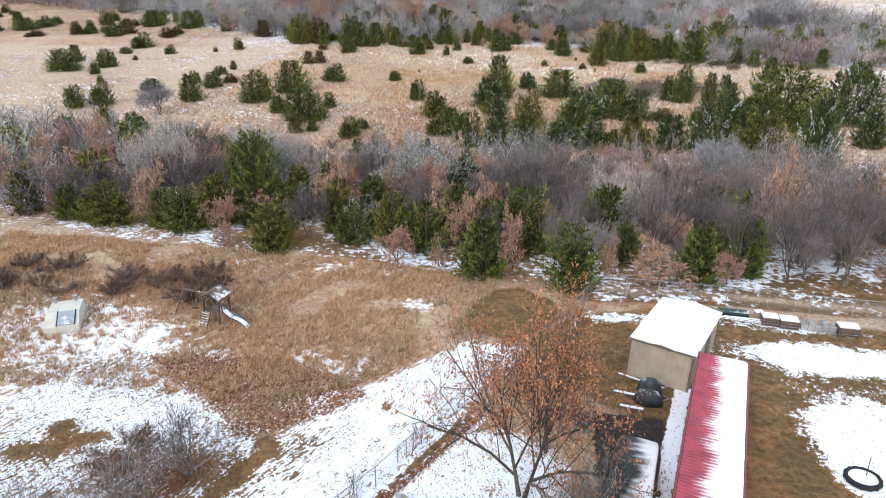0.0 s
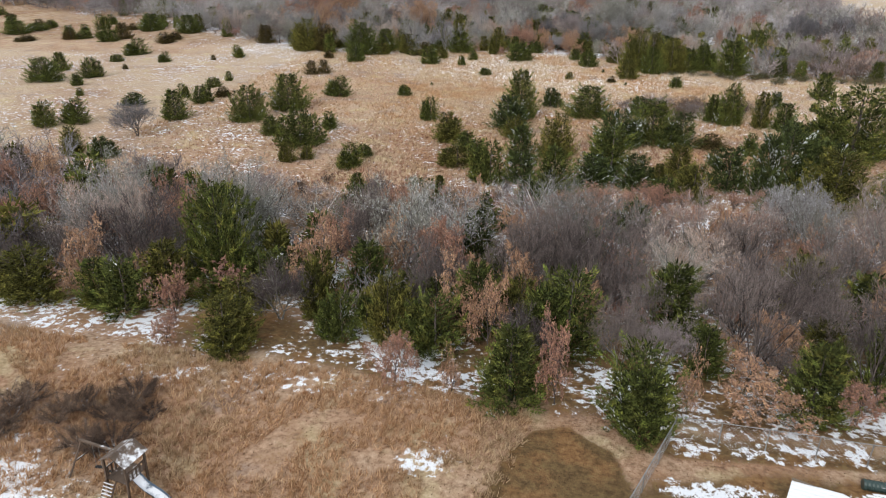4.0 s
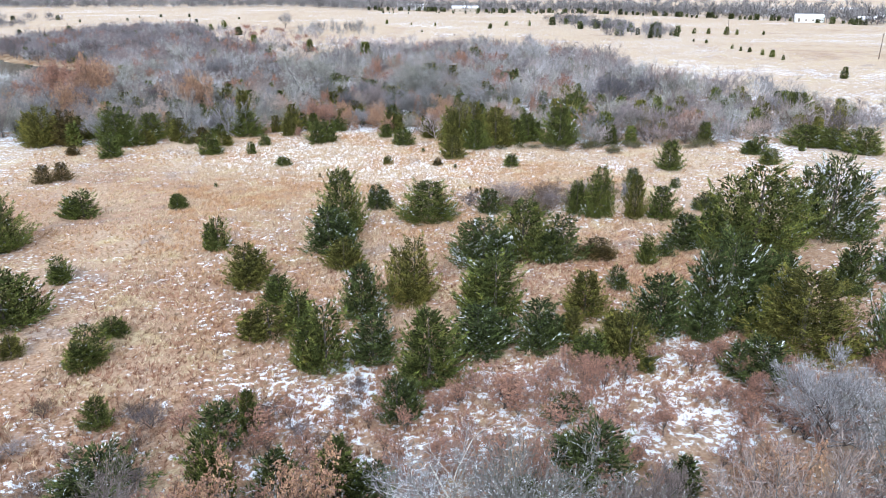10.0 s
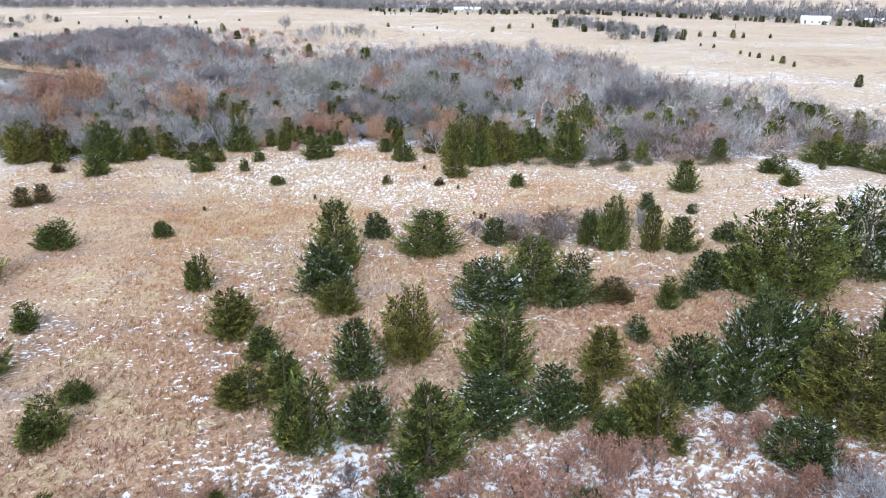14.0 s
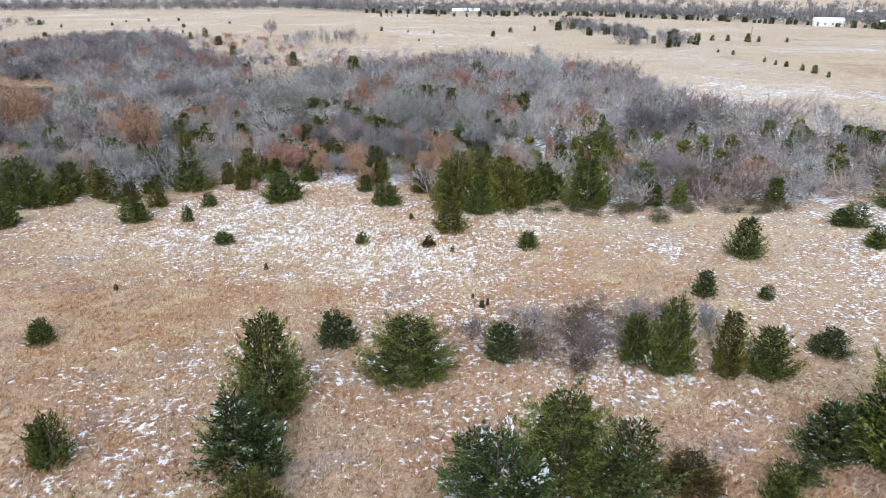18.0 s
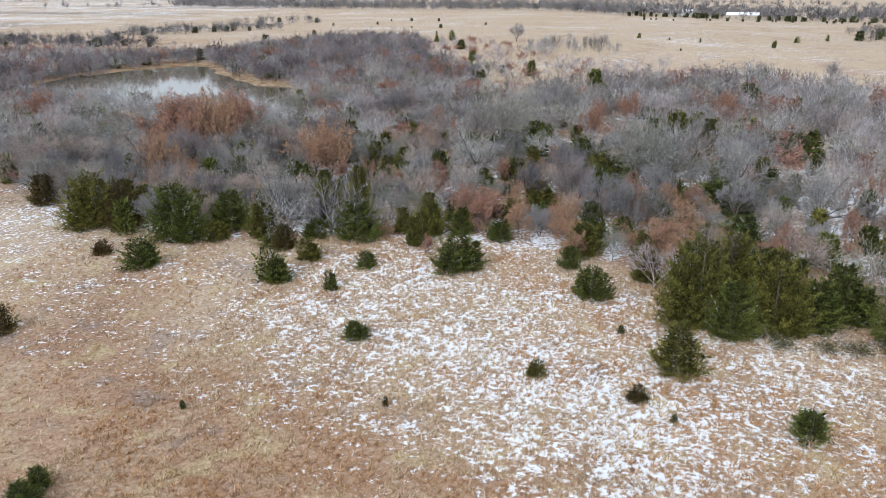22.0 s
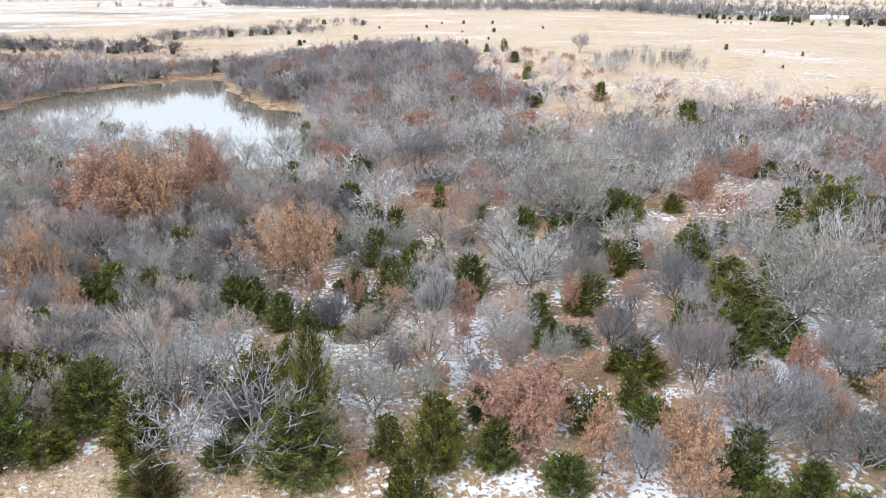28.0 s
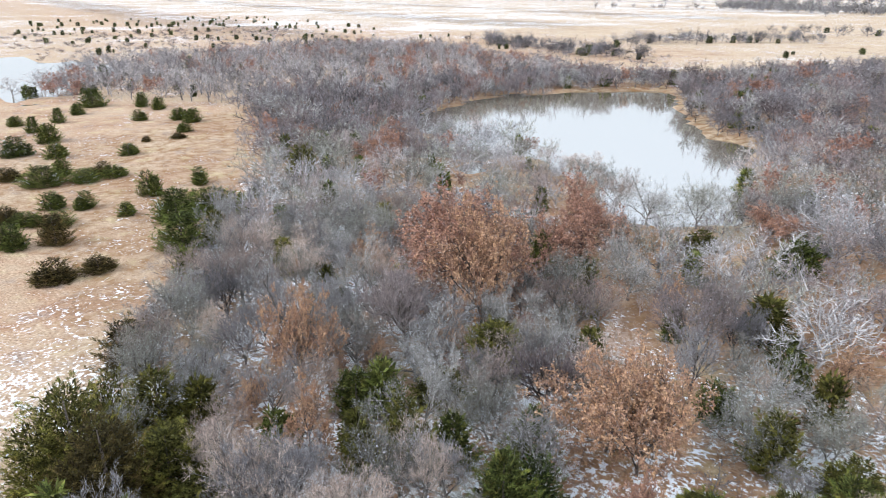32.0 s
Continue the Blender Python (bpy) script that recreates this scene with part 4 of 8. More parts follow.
MEADOW = (
    (-62.3, 177.8, 2.3, 2.6, "r"), (-54.4, 173.8, 4.7, 5.1, "g"), (-35.9, 172.9, 4.9, 4.7, "g"), (-27.4, 170.6, 2.8, 1.7, "g"), (-33.8, 180.2, 3.3, 3.5, "o"),
    (-25.1, 178, 2.7, 2.8, "g"), (-13.4, 180.6, 5, 5.8, "g"), (-15.7, 181, 3, 3.1, "g"), (0.8, 183.6, 3.4, 2.7, "g"), (3.4, 174.2, 4.1, 4, "g"),
    (10.8, 157.2, 5, 4.5, "o"), (6.9, 151, 1.6, 1.7, "r"), (-1.7, 153.5, 1.9, 1.7, "o"), (19.7, 147.6, 2.6, 3.4, "g"), (-20.8, 159.2, 1.9, 2.8, "g"),
)
MEADOW += (
    (-34.1, 128.8, 2.3, 2.5, "g"), (45.1, 138.2, 5.4, 4.2, "g"), (32.9, 126.4, 3.3, 2.9, "s"), (39.1, 124.4, 1.8, 1.5, "s"), (45.5, 140.2, 4.5, 3.8, "g"),
    (67.7, 147, 3.6, 5.1, "g"), (64.3, 138.2, 2.8, 4, "g"), (67.3, 112.3, 3.6, 3.5, "s"), (77.4, 147.9, 2.7, 1.3, "g"),
)
THICKET = (
    (14.5, 169.2, 10.8, 7.1, "o"), (17.3, 166.5, 6.5, 4.9, "g"), (22, 168.6, 8.8, 6.3, "o"), (26.3, 169.9, 5.8, 5.1, "g"), (30, 171.9, 5.5, 5.2, "g"),
    (35.4, 167.3, 8.6, 7.1, "g"), (47.8, 194.4, 6.8, 6.8, "g"), (15.3, 171.3, 11.3, 6.7, "o"), (18.3, 166, 7.1, 5.9, "g"), (23.9, 168.9, 6.9, 6.8, "o"),
    (18.9, 176.4, 9.1, 5.9, "o"), (23.2, 173.9, 8.1, 6.2, "o"), (27.9, 172.5, 9, 6, "o"), (17, 175.8, 6.5, 6.6, "o"), (14.9, 178.4, 6.5, 4.8, "g"),
)
THICKET += (
    (98.5, 179.6, 7.1, 8.1, "g"), (82.6, 154.1, 4.5, 7.8, "g"), (87.4, 144, 5.6, 6.9, "g"), (86.7, 152.3, 4, 6.7, "g"), (95.2, 129.7, 3.6, 4.9, "g"),
    (84.6, 151.6, 6.6, 8, "g"), (88.5, 146.1, 5.5, 7.7, "g"),
)
GROVE_NORTH = (
    (-11.6, 112.8, 8.6, 5.4, "g"), (-13.5, 105.9, 5.4, 6.2, "s"), (-12.1, 99.8, 3.6, 3.9, "o"), (-6.5, 123.2, 3.7, 3.6, "s"), (-0.1, 116.5, 5.7, 7, "g"),
    (8.2, 117.4, 3.7, 3.5, "s"), (10.9, 118.6, 2, 1.7, "g"), (21.8, 112.2, 7.2, 4, "g"), (19.4, 114.1, 5, 3.3, "g"), (26, 110.6, 6, 2.9, "o"),
    (29.3, 109.8, 4.5, 3.6, "g"), (36.8, 111.9, 2.9, 3.1, "s"), (20.6, 111.2, 3.7, 3.2, "g"), (18.1, 115.2, 2.9, 3.9, "s"), (34.3, 96.8, 11.1, 10.6, "g"),
)
GROVE_NORTH += (
    (45.9, 99.7, 10.5, 7.9, "s"), (26.9, 99.2, 4.7, 4.1, "s"), (30.1, 98.9, 4.8, 4.6, "s"), (20.5, 95.2, 3.4, 2.6, "g"), (23.7, 96.9, 2.2, 2.3, "s"),
    (61.2, 97.9, 8.8, 7.9, "s"), (51.1, 86.7, 3.9, 2.9, "s"), (42.7, 85.2, 5.4, 4.6, "s"), (36.1, 83.3, 6, 3.9, "s"),
)
GROVE_SOUTH = (
    (-26, 107.8, 4.1, 3, "g"), (-22.1, 97.4, 4.6, 5, "o"), (-18.5, 91.4, 3.2, 3.2, "g"), (-19.1, 84.3, 3.3, 4.2, "o"), (-16.6, 85, 3.7, 4, "g"),
    (-14.4, 77.4, 5.5, 4.5, "g"), (-7, 73.7, 6.4, 4.8, "g"), (-10.8, 77.6, 4.3, 3.8, "s"), (-11, 86.6, 5.3, 3.8, "s"), (-5.8, 89.7, 6.9, 5, "o"),
    (-3.7, 89.5, 7.1, 3.1, "g"), (-2.3, 78.1, 3.7, 5.3, "s"), (0.4, 83.2, 6.2, 6.3, "g"), (2.6, 77.6, 4.5, 4.4, "s"), (5.3, 77.4, 3.5, 2.1, "o"),
)
GROVE_SOUTH += (
    (8.6, 82.8, 4.3, 3.7, "o"), (8.4, 75.8, 3.7, 3.1, "o"), (5.6, 73.4, 2.8, 2.9, "g"), (9.3, 71.7, 1.3, 1.1, "g"), (13.3, 78.1, 5.6, 4.6, "s"),
    (16.2, 76.2, 3.6, 2.8, "s"), (17.1, 69.3, 3.5, 4.6, "s"),
)
GROVE_EAST = (
    (14.2, 88.8, 2.4, 2.5, "s"), (21, 95.2, 2.9, 3.1, "g"), (23.6, 96.1, 2.4, 2.3, "s"), (15.9, 98.2, 2.2, 4, "r"), (7.8, 99.8, 7, 6.8, "g"),
    (11.7, 98.1, 5.7, 5.6, "s"), (2.9, 98.2, 5.9, 6.7, "s"), (19.8, 78.6, 9.2, 6.6, "s"), (23.7, 73.8, 7.5, 8.2, "o"), (24.2, 78.2, 7.8, 4.8, "s"),
    (26.3, 72.3, 6.9, 4.8, "s"), (28.7, 68.9, 10.6, 4.9, "s"), (27.7, 89.2, 3.1, 5.5, "s"), (0.3, 59.5, 4.3, 5, "s"), (-10, 68.5, 3.5, 3, "s"),
)
GROVE_EAST += (
    (-19.5, 69, 3.4, 1.7, "g"), (-29.5, 71.8, 2.5, 1.9, "g"), (-26.9, 63.8, 3.3, 5, "s"), (-21, 61.8, 5.1, 2.7, "g"), (-17.3, 60.8, 4.1, 2.7, "s"),
    (-14.1, 61.2, 4.1, 2.8, "g"), (-12, 60.6, 2.5, 2.3, "s"), (5, 58.2, 2.4, 2, "s"),
)
WEST_BACK = (
    (-156.7, 191.4, 1.9, 5.9, "r"), (-167.8, 211.4, 2.5, 7.1, "g"), (-165.6, 216.1, 2.6, 4.8, "g"), (-144.9, 194.8, 3.2, 4.1, "r"), (-148.3, 207.2, 3.2, 3.9, "g"),
    (-139.5, 201.4, 2.8, 4.9, "g"), (-152.1, 228.5, 3.5, 4, "g"), (-130.7, 199, 5, 4.4, "r"), (-139.2, 219.2, 2.3, 3.1, "r"), (-134.3, 223.9, 4.4, 7.9, "g"),
    (-115.8, 201.2, 2.6, 4.2, "r"), (-117.2, 213.1, 5.8, 7.2, "g"), (-113.4, 175.4, 4.8, 6, "g"), (-100, 163.8, 2.9, 2.9, "g"), (-111.4, 161.5, 2, 3, "g"),
)
WEST_BACK += (
    (-103, 150.3, 1.3, 1.3, "r"), (-90.2, 169.4, 1.5, 1.3, "r"), (-85.5, 173.6, 3.3, 3.4, "g"), (-86.1, 199.4, 5.7, 4.3, "g"), (-111, 132.9, 5.6, 7.1, "g"),
    (-115.6, 145.7, 4.4, 3.7, "g"), (-104.3, 139.5, 4.5, 4.3, "g"), (-100.9, 128.8, 2.7, 2.9, "g"), (-92.9, 117.3, 1.6, 1.8, "g"),
)
WEST_FRONT = (
    (-73.7, 131.9, 2, 3, "g"), (-73.6, 139.8, 2.3, 1.7, "g"), (-73.7, 118.9, 2.7, 2.3, "g"), (-68.9, 116.5, 3.1, 3.7, "g"), (-67.3, 122, 2.1, 2.8, "r"),
    (-67.2, 102.9, 5.1, 4.2, "g"), (-55.4, 104.8, 6.7, 5.4, "g"), (-51.9, 114.1, 6.6, 6.4, "g"), (-48.7, 95.9, 3.1, 3.4, "g"), (-42.2, 90.3, 5.9, 6.1, "g"),
    (-41.1, 82.1, 3.1, 2.2, "o"), (-39.3, 83.9, 1.9, 2.3, "o"), (-41.1, 101.6, 2.9, 3, "g"), (-32.9, 82.1, 3.3, 3.7, "g"), (-32.3, 86.9, 1.9, 2.3, "g"),
)
WEST_FRONT += (
    (-45.9, 126.6, 3.9, 5.1, "g"), (-59, 151, 3.4, 2.9, "r"), (-56.7, 152.9, 3.4, 2.9, "r"), (-34.5, 131, 2, 1.8, "g"), (-78.5, 110.7, 2.5, 3.7, "s"),
    (-84.9, 95.9, 4.4, 3.8, "g"), (-81.1, 98.4, 4.4, 4.4, "g"), (-71.3, 82, 4.3, 3.5, "o"), (-65.8, 79.6, 2.9, 3.6, "s"),
)
GLADE_A = (
    (-142.9, 197.3, 2.3, 4.9, "g"), (-132.5, 193.7, 3.9, 4.9, "g"), (-150.2, 202.1, 3.4, 4.3, "g"), (-116.8, 196.1, 3.3, 5.2, "r"), (-139.2, 211.3, 2.7, 3.4, "g"),
    (-149.5, 218.1, 5.1, 4.4, "g"), (-131.9, 217.2, 5.8, 7, "g"), (-119.3, 209.1, 5.9, 8.6, "g"), (-168.5, 204.3, 4.4, 7.1, "g"), (-176.9, 199.4, 3, 5, "r"),
    (-167.6, 211.8, 3.3, 4, "g"), (-169.1, 215.3, 2.9, 4.1, "r"), (-173.7, 208.9, 3.6, 4.1, "g"), (-192.2, 211, 4, 5.7, "g"), (-199.7, 204.4, 4.7, 6.3, "s"),
)
GLADE_A += (
    (-211.3, 213.5, 5.2, 5.5, "g"), (-226.1, 212.4, 4.6, 3.8, "g"), (-239.4, 210.6, 3, 4.6, "g"), (-185.5, 224.6, 3, 4.9, "g"), (-228.2, 239.2, 3.4, 4, "g"),
    (-224.8, 249.4, 3.6, 4.9, "g"), (-218.1, 251.3, 4.1, 5.1, "g"), (-203.8, 244.2, 3.3, 3.7, "g"), (-197.3, 239.7, 1.6, 3.6, "r"),
)
GLADE_B = (
    (-197.8, 232.3, 1.7, 2.1, "r"), (-238.4, 220.8, 4.5, 3.5, "g"), (-250.6, 228.6, 4.1, 4.4, "g"), (-262.9, 235.4, 6.1, 7.2, "g"), (-244.3, 250.2, 4.2, 4.4, "g"),
    (-251.2, 247.2, 5.3, 4.4, "g"), (-87.8, 195.9, 6, 4.3, "r"), (-74.8, 192.9, 7.1, 3.8, "o"), (-75.7, 196.5, 5.6, 5, "o"), (-70.3, 188, 8.9, 6.9, "o"),
    (-67.1, 191.3, 5.4, 5.1, "r"), (-66.1, 194.4, 5.3, 4.8, "o"), (-63.5, 195.9, 2.4, 4.7, "o"), (-79.7, 200.5, 3.5, 3, "g"), (-58.5, 206.6, 4.7, 3.3, "o"),
    (-56.5, 209.6, 7.2, 4.2, "o"), (-50, 214.3, 3.7, 3.4, "g"),
)
WOODS_GREEN = (
    (-93.6, 222.7, 3.5, 3.3, "o"), (-85.6, 221.3, 3.1, 2, "g"), (-62.4, 224, 6.8, 6, "o"), (-45.5, 234.7, 4.2, 3.8, "g"), (-38.3, 232, 5.5, 4, "o"),
    (-66, 241.8, 2.5, 2.6, "o"), (-71.8, 249, 4.3, 2.9, "g"), (-76.1, 244.7, 7.9, 4, "g"), (-57.1, 273.2, 5.3, 5.6, "g"), (-69.8, 271.2, 3.5, 4.5, "o"),
    (-142.4, 245.5, 7.5, 6.2, "o"), (-135.9, 233.1, 3.1, 2.3, "o"), (23, 257.9, 8.4, 7.5, "o"), (29.3, 255.2, 7.7, 6.7, "o"), (4.1, 248.9, 4.7, 4.4, "g"),
)
WOODS_GREEN += (
    (7.5, 252.1, 3.5, 2.8, "g"), (13, 256.3, 4.2, 6, "o"), (37.2, 262.7, 3.7, 5.5, "g"), (7, 226.6, 5.4, 8, "o"), (30, 243.2, 3.6, 5.3, "o"),
    (19.7, 292.6, 3.4, 8.8, "g"), (49.2, 311.4, 7.5, 6.7, "g"),
)
FAR_SINGLES = (
    (-15.3, 366.8, 5.8, 6.5, "g"), (-36, 356, 3.9, 7.3, "g"), (-33.2, 361.8, 3.4, 3.3, "g"), (-26.8, 374.4, 3.1, 3.1, "g"), (-33.4, 380.5, 2.9, 2.8, "g"),
    (-43, 401.6, 4.5, 4.3, "g"), (6.7, 324.1, 8.9, 3.8, "g"), (-128.6, 380.9, 6, 6.5, "g"), (-205.4, 371.9, 4.8, 5.7, "g"), (-55.3, 402.9, 3.6, 4.4, "g"),
    (-66.2, 488.5, 5.2, 7.4, "g"), (-72.5, 479.5, 3.9, 3.9, "g"), (32.5, 488.8, 2.5, 2.1, "g"), (60.9, 475.7, 2.1, 2.5, "g"), (91.7, 460.3, 3, 2.8, "g"),
)
FAR_SINGLES += (
    (46.7, 479.8, 1.4, 1.5, "g"), (152.1, 231.6, 3.8, 3.7, "g"), (201.4, 442.6, 4.2, 4.2, "g"), (238.6, 483.8, 3.6, 3.1, "g"), (247.5, 481.5, 3.6, 2.7, "g"),
    (251.4, 466.1, 5, 3.4, "g"), (259.3, 467.3, 3.5, 3.8, "g"), (281.4, 471.2, 2.9, 3.5, "g"),
)
HEDGE = (
    (167, 320.8, 1.9, 1.8, "g"), (164.6, 310.4, 2, 2.4, "g"), (164.2, 303.4, 2, 2.4, "g"), (163, 292.6, 2.3, 2.8, "g"), (162.1, 284.8, 2.9, 3.1, "g"),
    (160.7, 275.8, 2, 1.7, "g"), (172.1, 363.9, 1.5, 2.8, "r"), (172, 351.6, 2, 2.7, "g"), (336.1, 422, 2.8, 3.3, "g"), (353.2, 413.3, 3.1, 4.5, "g"),
    (360.6, 409.5, 3.8, 4.4, "g"), (384.9, 409.1, 2.1, 3.8, "g"), (117.8, 518.1, 3.5, 3, "g"), (161.5, 609.6, 4.2, 10.8, "g"), (97, 479.2, 2.3, 2, "g"),
    (46.4, 433.8, 1.3, 2.4, "r"),
)
YARD_EDGE = (
    (-45.4, 37.7, 4.2, 5.3, "o"), (-49.6, 38.3, 3.9, 2.7, "g"), (-37.2, 36.2, 4.5, 4.4, "g"), (-39.6, 37, 3.8, 3, "g"), (-27.9, 31.5, 4, 4.1, "o"),
    (-29.4, 41.3, 3.7, 3.8, "g"), (-32.9, 42.5, 8.7, 5.3, "g"), (-20.2, 36.5, 2.3, 2.1, "g"), (-15.2, 33.6, 4.4, 3.8, "g"), (-10.4, 27.9, 5, 3.7, "g"),
    (-10, 38.2, 4.1, 3.3, "o"), (-7.0, 34.6, 6.0, 4.8, "g"), (-3.8, 27, 4.9, 4.2, "g"), (0.8, 32.9, 3.7, 2.8, "g"), (5.4, 28.8, 4.8, 3.4, "g"),
    (8.1, 32.9, 2.9, 2.5, "g"), (-18, 39.5, 3.4, 2.6, "g"),
)
OAK_EDGE = (
    (-12, 34.4, 5.2, 3.1, 0), (-8, 27.8, 5.2, 2.4, 1), (-1.1, 27.9, 3.6, 1.5, 0), (2.6, 28.1, 2.7, 4.5, 0), (7.5, 28.2, 2.5, 2.6, 1),
    (12.9, 36.7, 8.4, 3.6, 0), (-16.9, 29, 3.4, 2.6, 1), (-31.9, 31.7, 2.1, 1.9, 1), (-13.6, 28.4, 2.8, 1.2, 0), (-33.1, 38.8, 1.7, 1.7, 0),
    (-20.3, 44.2, 6, 3.3, 0), (-13, 196.1, 6.7, 8, 1), (-6.8, 198.3, 5, 2.9, 0), (-0.7, 198.3, 4.5, 5.2, 0), (1.5, 189, 3.7, 3.2, 0),
)
OAK_EDGE += (
    (-25.1, 190.5, 2.4, 2.1, 0), (10.8, 201.6, 6.1, 3.8, 1), (37.6, 278.3, 8.6, 7.4, 1), (-18, 184.6, 2.5, 2.2, 1),
)
OAK_WOOD = (
    (-71.3, 208.3, 11.3, 6.9, 0), (-92.2, 229.1, 6.3, 5.3, 0), (-72.1, 231.1, 14.9, 11.2, 0), (-44.6, 223, 10.8, 9, 0), (-74.6, 246.9, 9.8, 9.7, 1),
    (-4.7, 215.4, 3.5, 3, 0), (-62.4, 204.3, 6.7, 4.6, 0), (-138, 261.8, 8.6, 10.7, 1), (5.6, 265.7, 9.2, 6.5, 1), (14.3, 284.4, 7.7, 7.2, 1),
    (68.5, 169, 5.1, 11, 1), (-12.9, 202.2, 4.7, 9.5, 1), (62.7, 166.9, 5.6, 5.4, 1), (-6.2, 58.7, 4.3, 3.5, 1), (-4.1, 58, 4.8, 2.9, 1),
)
OAK_WOOD += (
    (6.4, 63.4, 2.2, 3.3, 1), (-7.6, 63.5, 1.7, 3.2, 1), (3.6, 68.4, 3.1, 1.6, 1), (3.9, 70.3, 2.4, 2.3, 1), (14.3, 65.2, 2.9, 2.6, 1),
    (-2.6, 68.6, 2.8, 4.4, 1),
)
# ---- more trees of the two woods ----
STRIP_GREEN = (
    (-35.1, 38.3, 5.1, 3.7, "o"), (-29.4, 37.3, 3, 3.5, "o"), (-36.9, 44.4, 2.4, 3, "s"), (-27.5, 42.6, 3.6, 2.8, "g"), (-15.8, 38.5, 3.3, 3, "g"),
    (-20.1, 37.7, 2.6, 1.9, "o"), (-7.7, 41.9, 3.7, 3.3, "g"), (-6.7, 39, 2.9, 2.5, "g"), (-12.3, 45.3, 3, 2.9, "g"), (-17.7, 45.9, 3.5, 2.3, "s"),
    (-4.6, 53, 3, 2.3, "s"), (-34.9, 48.4, 7.2, 5.4, "g"), (-31.6, 49.7, 2, 3, "g"), (-25, 40.6, 2.3, 2.4, "g"), (-31.9, 38.1, 2.8, 2.5, "g"),
)
STRIP_GREEN += (
    (7.4, 44.3, 1.9, 1.9, "s"), (-21.1, 67.7, 3.4, 3, "s"), (1.3, 67, 1.7, 2.9, "s"), (8.4, 73, 4.6, 4, "o"), (-28.4, 48.2, 2, 2.1, "g"),
)
WOOD_GREEN = (
    (-60.1, 193.8, 5.4, 6.4, "o"), (-50.1, 184, 4.1, 4, "o"), (-40.8, 184.9, 1.5, 4.3, "o"), (-61.8, 217.9, 3.7, 5.7, "o"), (-38.3, 197.3, 4.9, 7.2, "o"),
    (-37, 204.8, 3.7, 5.1, "o"), (-38.7, 212.9, 3.4, 4.4, "g"), (-33.1, 233.9, 3.8, 4.6, "o"), (-28.5, 224.4, 3.3, 2.8, "g"), (-59.4, 281.5, 3.1, 4.7, "g"),
    (-38.1, 313.3, 1.7, 3.4, "g"), (-11.6, 243.6, 3.5, 5.6, "o"), (3.4, 244.9, 5.1, 5.1, "g"),
)
WOOD_OLIVE = (
    (7.2, 250.5, 4.3, 2.9, "g"), (1.6, 265.9, 3.5, 3.8, "o"), (-7.9, 261.2, 5, 5.5, "g"), (-5.9, 278.9, 4.5, 8.4, "g"), (-14.5, 258.9, 3.2, 10.1, "s"),
    (15.3, 258.4, 6.3, 6.9, "g"), (24.6, 273.3, 5.2, 5.7, "g"), (24.1, 290.1, 3.8, 6.4, "g"), (26.1, 265.1, 5.7, 7.1, "g"), (29.4, 259.6, 6.3, 5.9, "g"),
    (6.3, 234.6, 4.4, 6.3, "o"), (9.1, 218.4, 5.3, 5.8, "g"), (-12, 206.9, 2.6, 2.1, "o"), (-27.1, 211.5, 1.9, 2.4, "o"), (-10.2, 203, 2.2, 3, "o"),
    (-74.6, 250.5, 3.4, 4.9, "g"), (-64.3, 226.6, 5.2, 4.7, "o"), (37.4, 293.1, 2.9, 4.3, "g"),
)
EDGE_GREEN = (
    (5.3, 231.8, 4.8, 9.6, "o"), (25, 213.3, 4.5, 12.6, "g"), (15.1, 204.9, 2.5, 3.3, "o"), (19.9, 193.4, 4, 7.4, "o"), (24.7, 198.5, 3.5, 4.7, "g"),
    (-9, 192.4, 3.3, 4.3, "g"), (-10.4, 216, 2, 4.7, "s"), (40.5, 273.1, 4.2, 6.6, "g"), (-31.5, 228.9, 5.5, 4.1, "g"), (-27.6, 223.4, 2.5, 3.2, "g"),
    (-7.5, 257, 6.5, 8.3, "g"), (-4.7, 247.1, 2.8, 2.8, "r"), (-10, 245.8, 3.8, 8.1, "g"),
)
EDGE_GREEN += (
    (19.1, 250.9, 5.2, 4.4, "g"), (24.1, 240.1, 4.4, 5.2, "o"), (32.1, 258.8, 6.0, 4.8, "g"), (34.3, 242.7, 5.2, 4.4, "g"), (42.3, 256.8, 4.4, 5.2, "o"), (27.1, 224.7, 6.0, 4.8, "g"),
    (5.9, 219.3, 5.2, 4.4, "g"), (-4.3, 211.3, 4.4, 5.2, "o"), (10.9, 233.2, 6.0, 4.8, "g"), (34.0, 221.1, 5.2, 4.4, "g"), (17.8, 214.4, 4.4, 5.2, "o"), (43.0, 271.5, 6.0, 4.8, "g"),
)
DEEP_GREEN = (
    (-7.6, 240.1, 3.5, 7.5, "s"), (-9.3, 224, 5.2, 5.3, "o"), (-28.4, 243.2, 2.4, 4, "o"), (-21.1, 249.8, 4.2, 4.1, "g"), (-33.7, 211.3, 2.1, 3.8, "o"),
    (-38.6, 223.9, 1.8, 4.1, "o"), (-69.3, 195.6, 3.5, 5.5, "o"), (-55, 195.7, 2.9, 5.9, "o"), (-66.1, 210.9, 4.4, 4.7, "g"), (-47.5, 211.5, 6, 4.8, "g"),
    (-38.3, 202.7, 4.7, 5.3, "o"), (-57.7, 205.2, 5.2, 3.1, "o"), (-38.2, 207.5, 5, 6.1, "g"), (-41.6, 272.4, 4.1, 5.5, "g"), (-68.1, 299.1, 4.4, 4.7, "g"),
    (-146.6, 244.8, 5.9, 8.8, "g"),
)
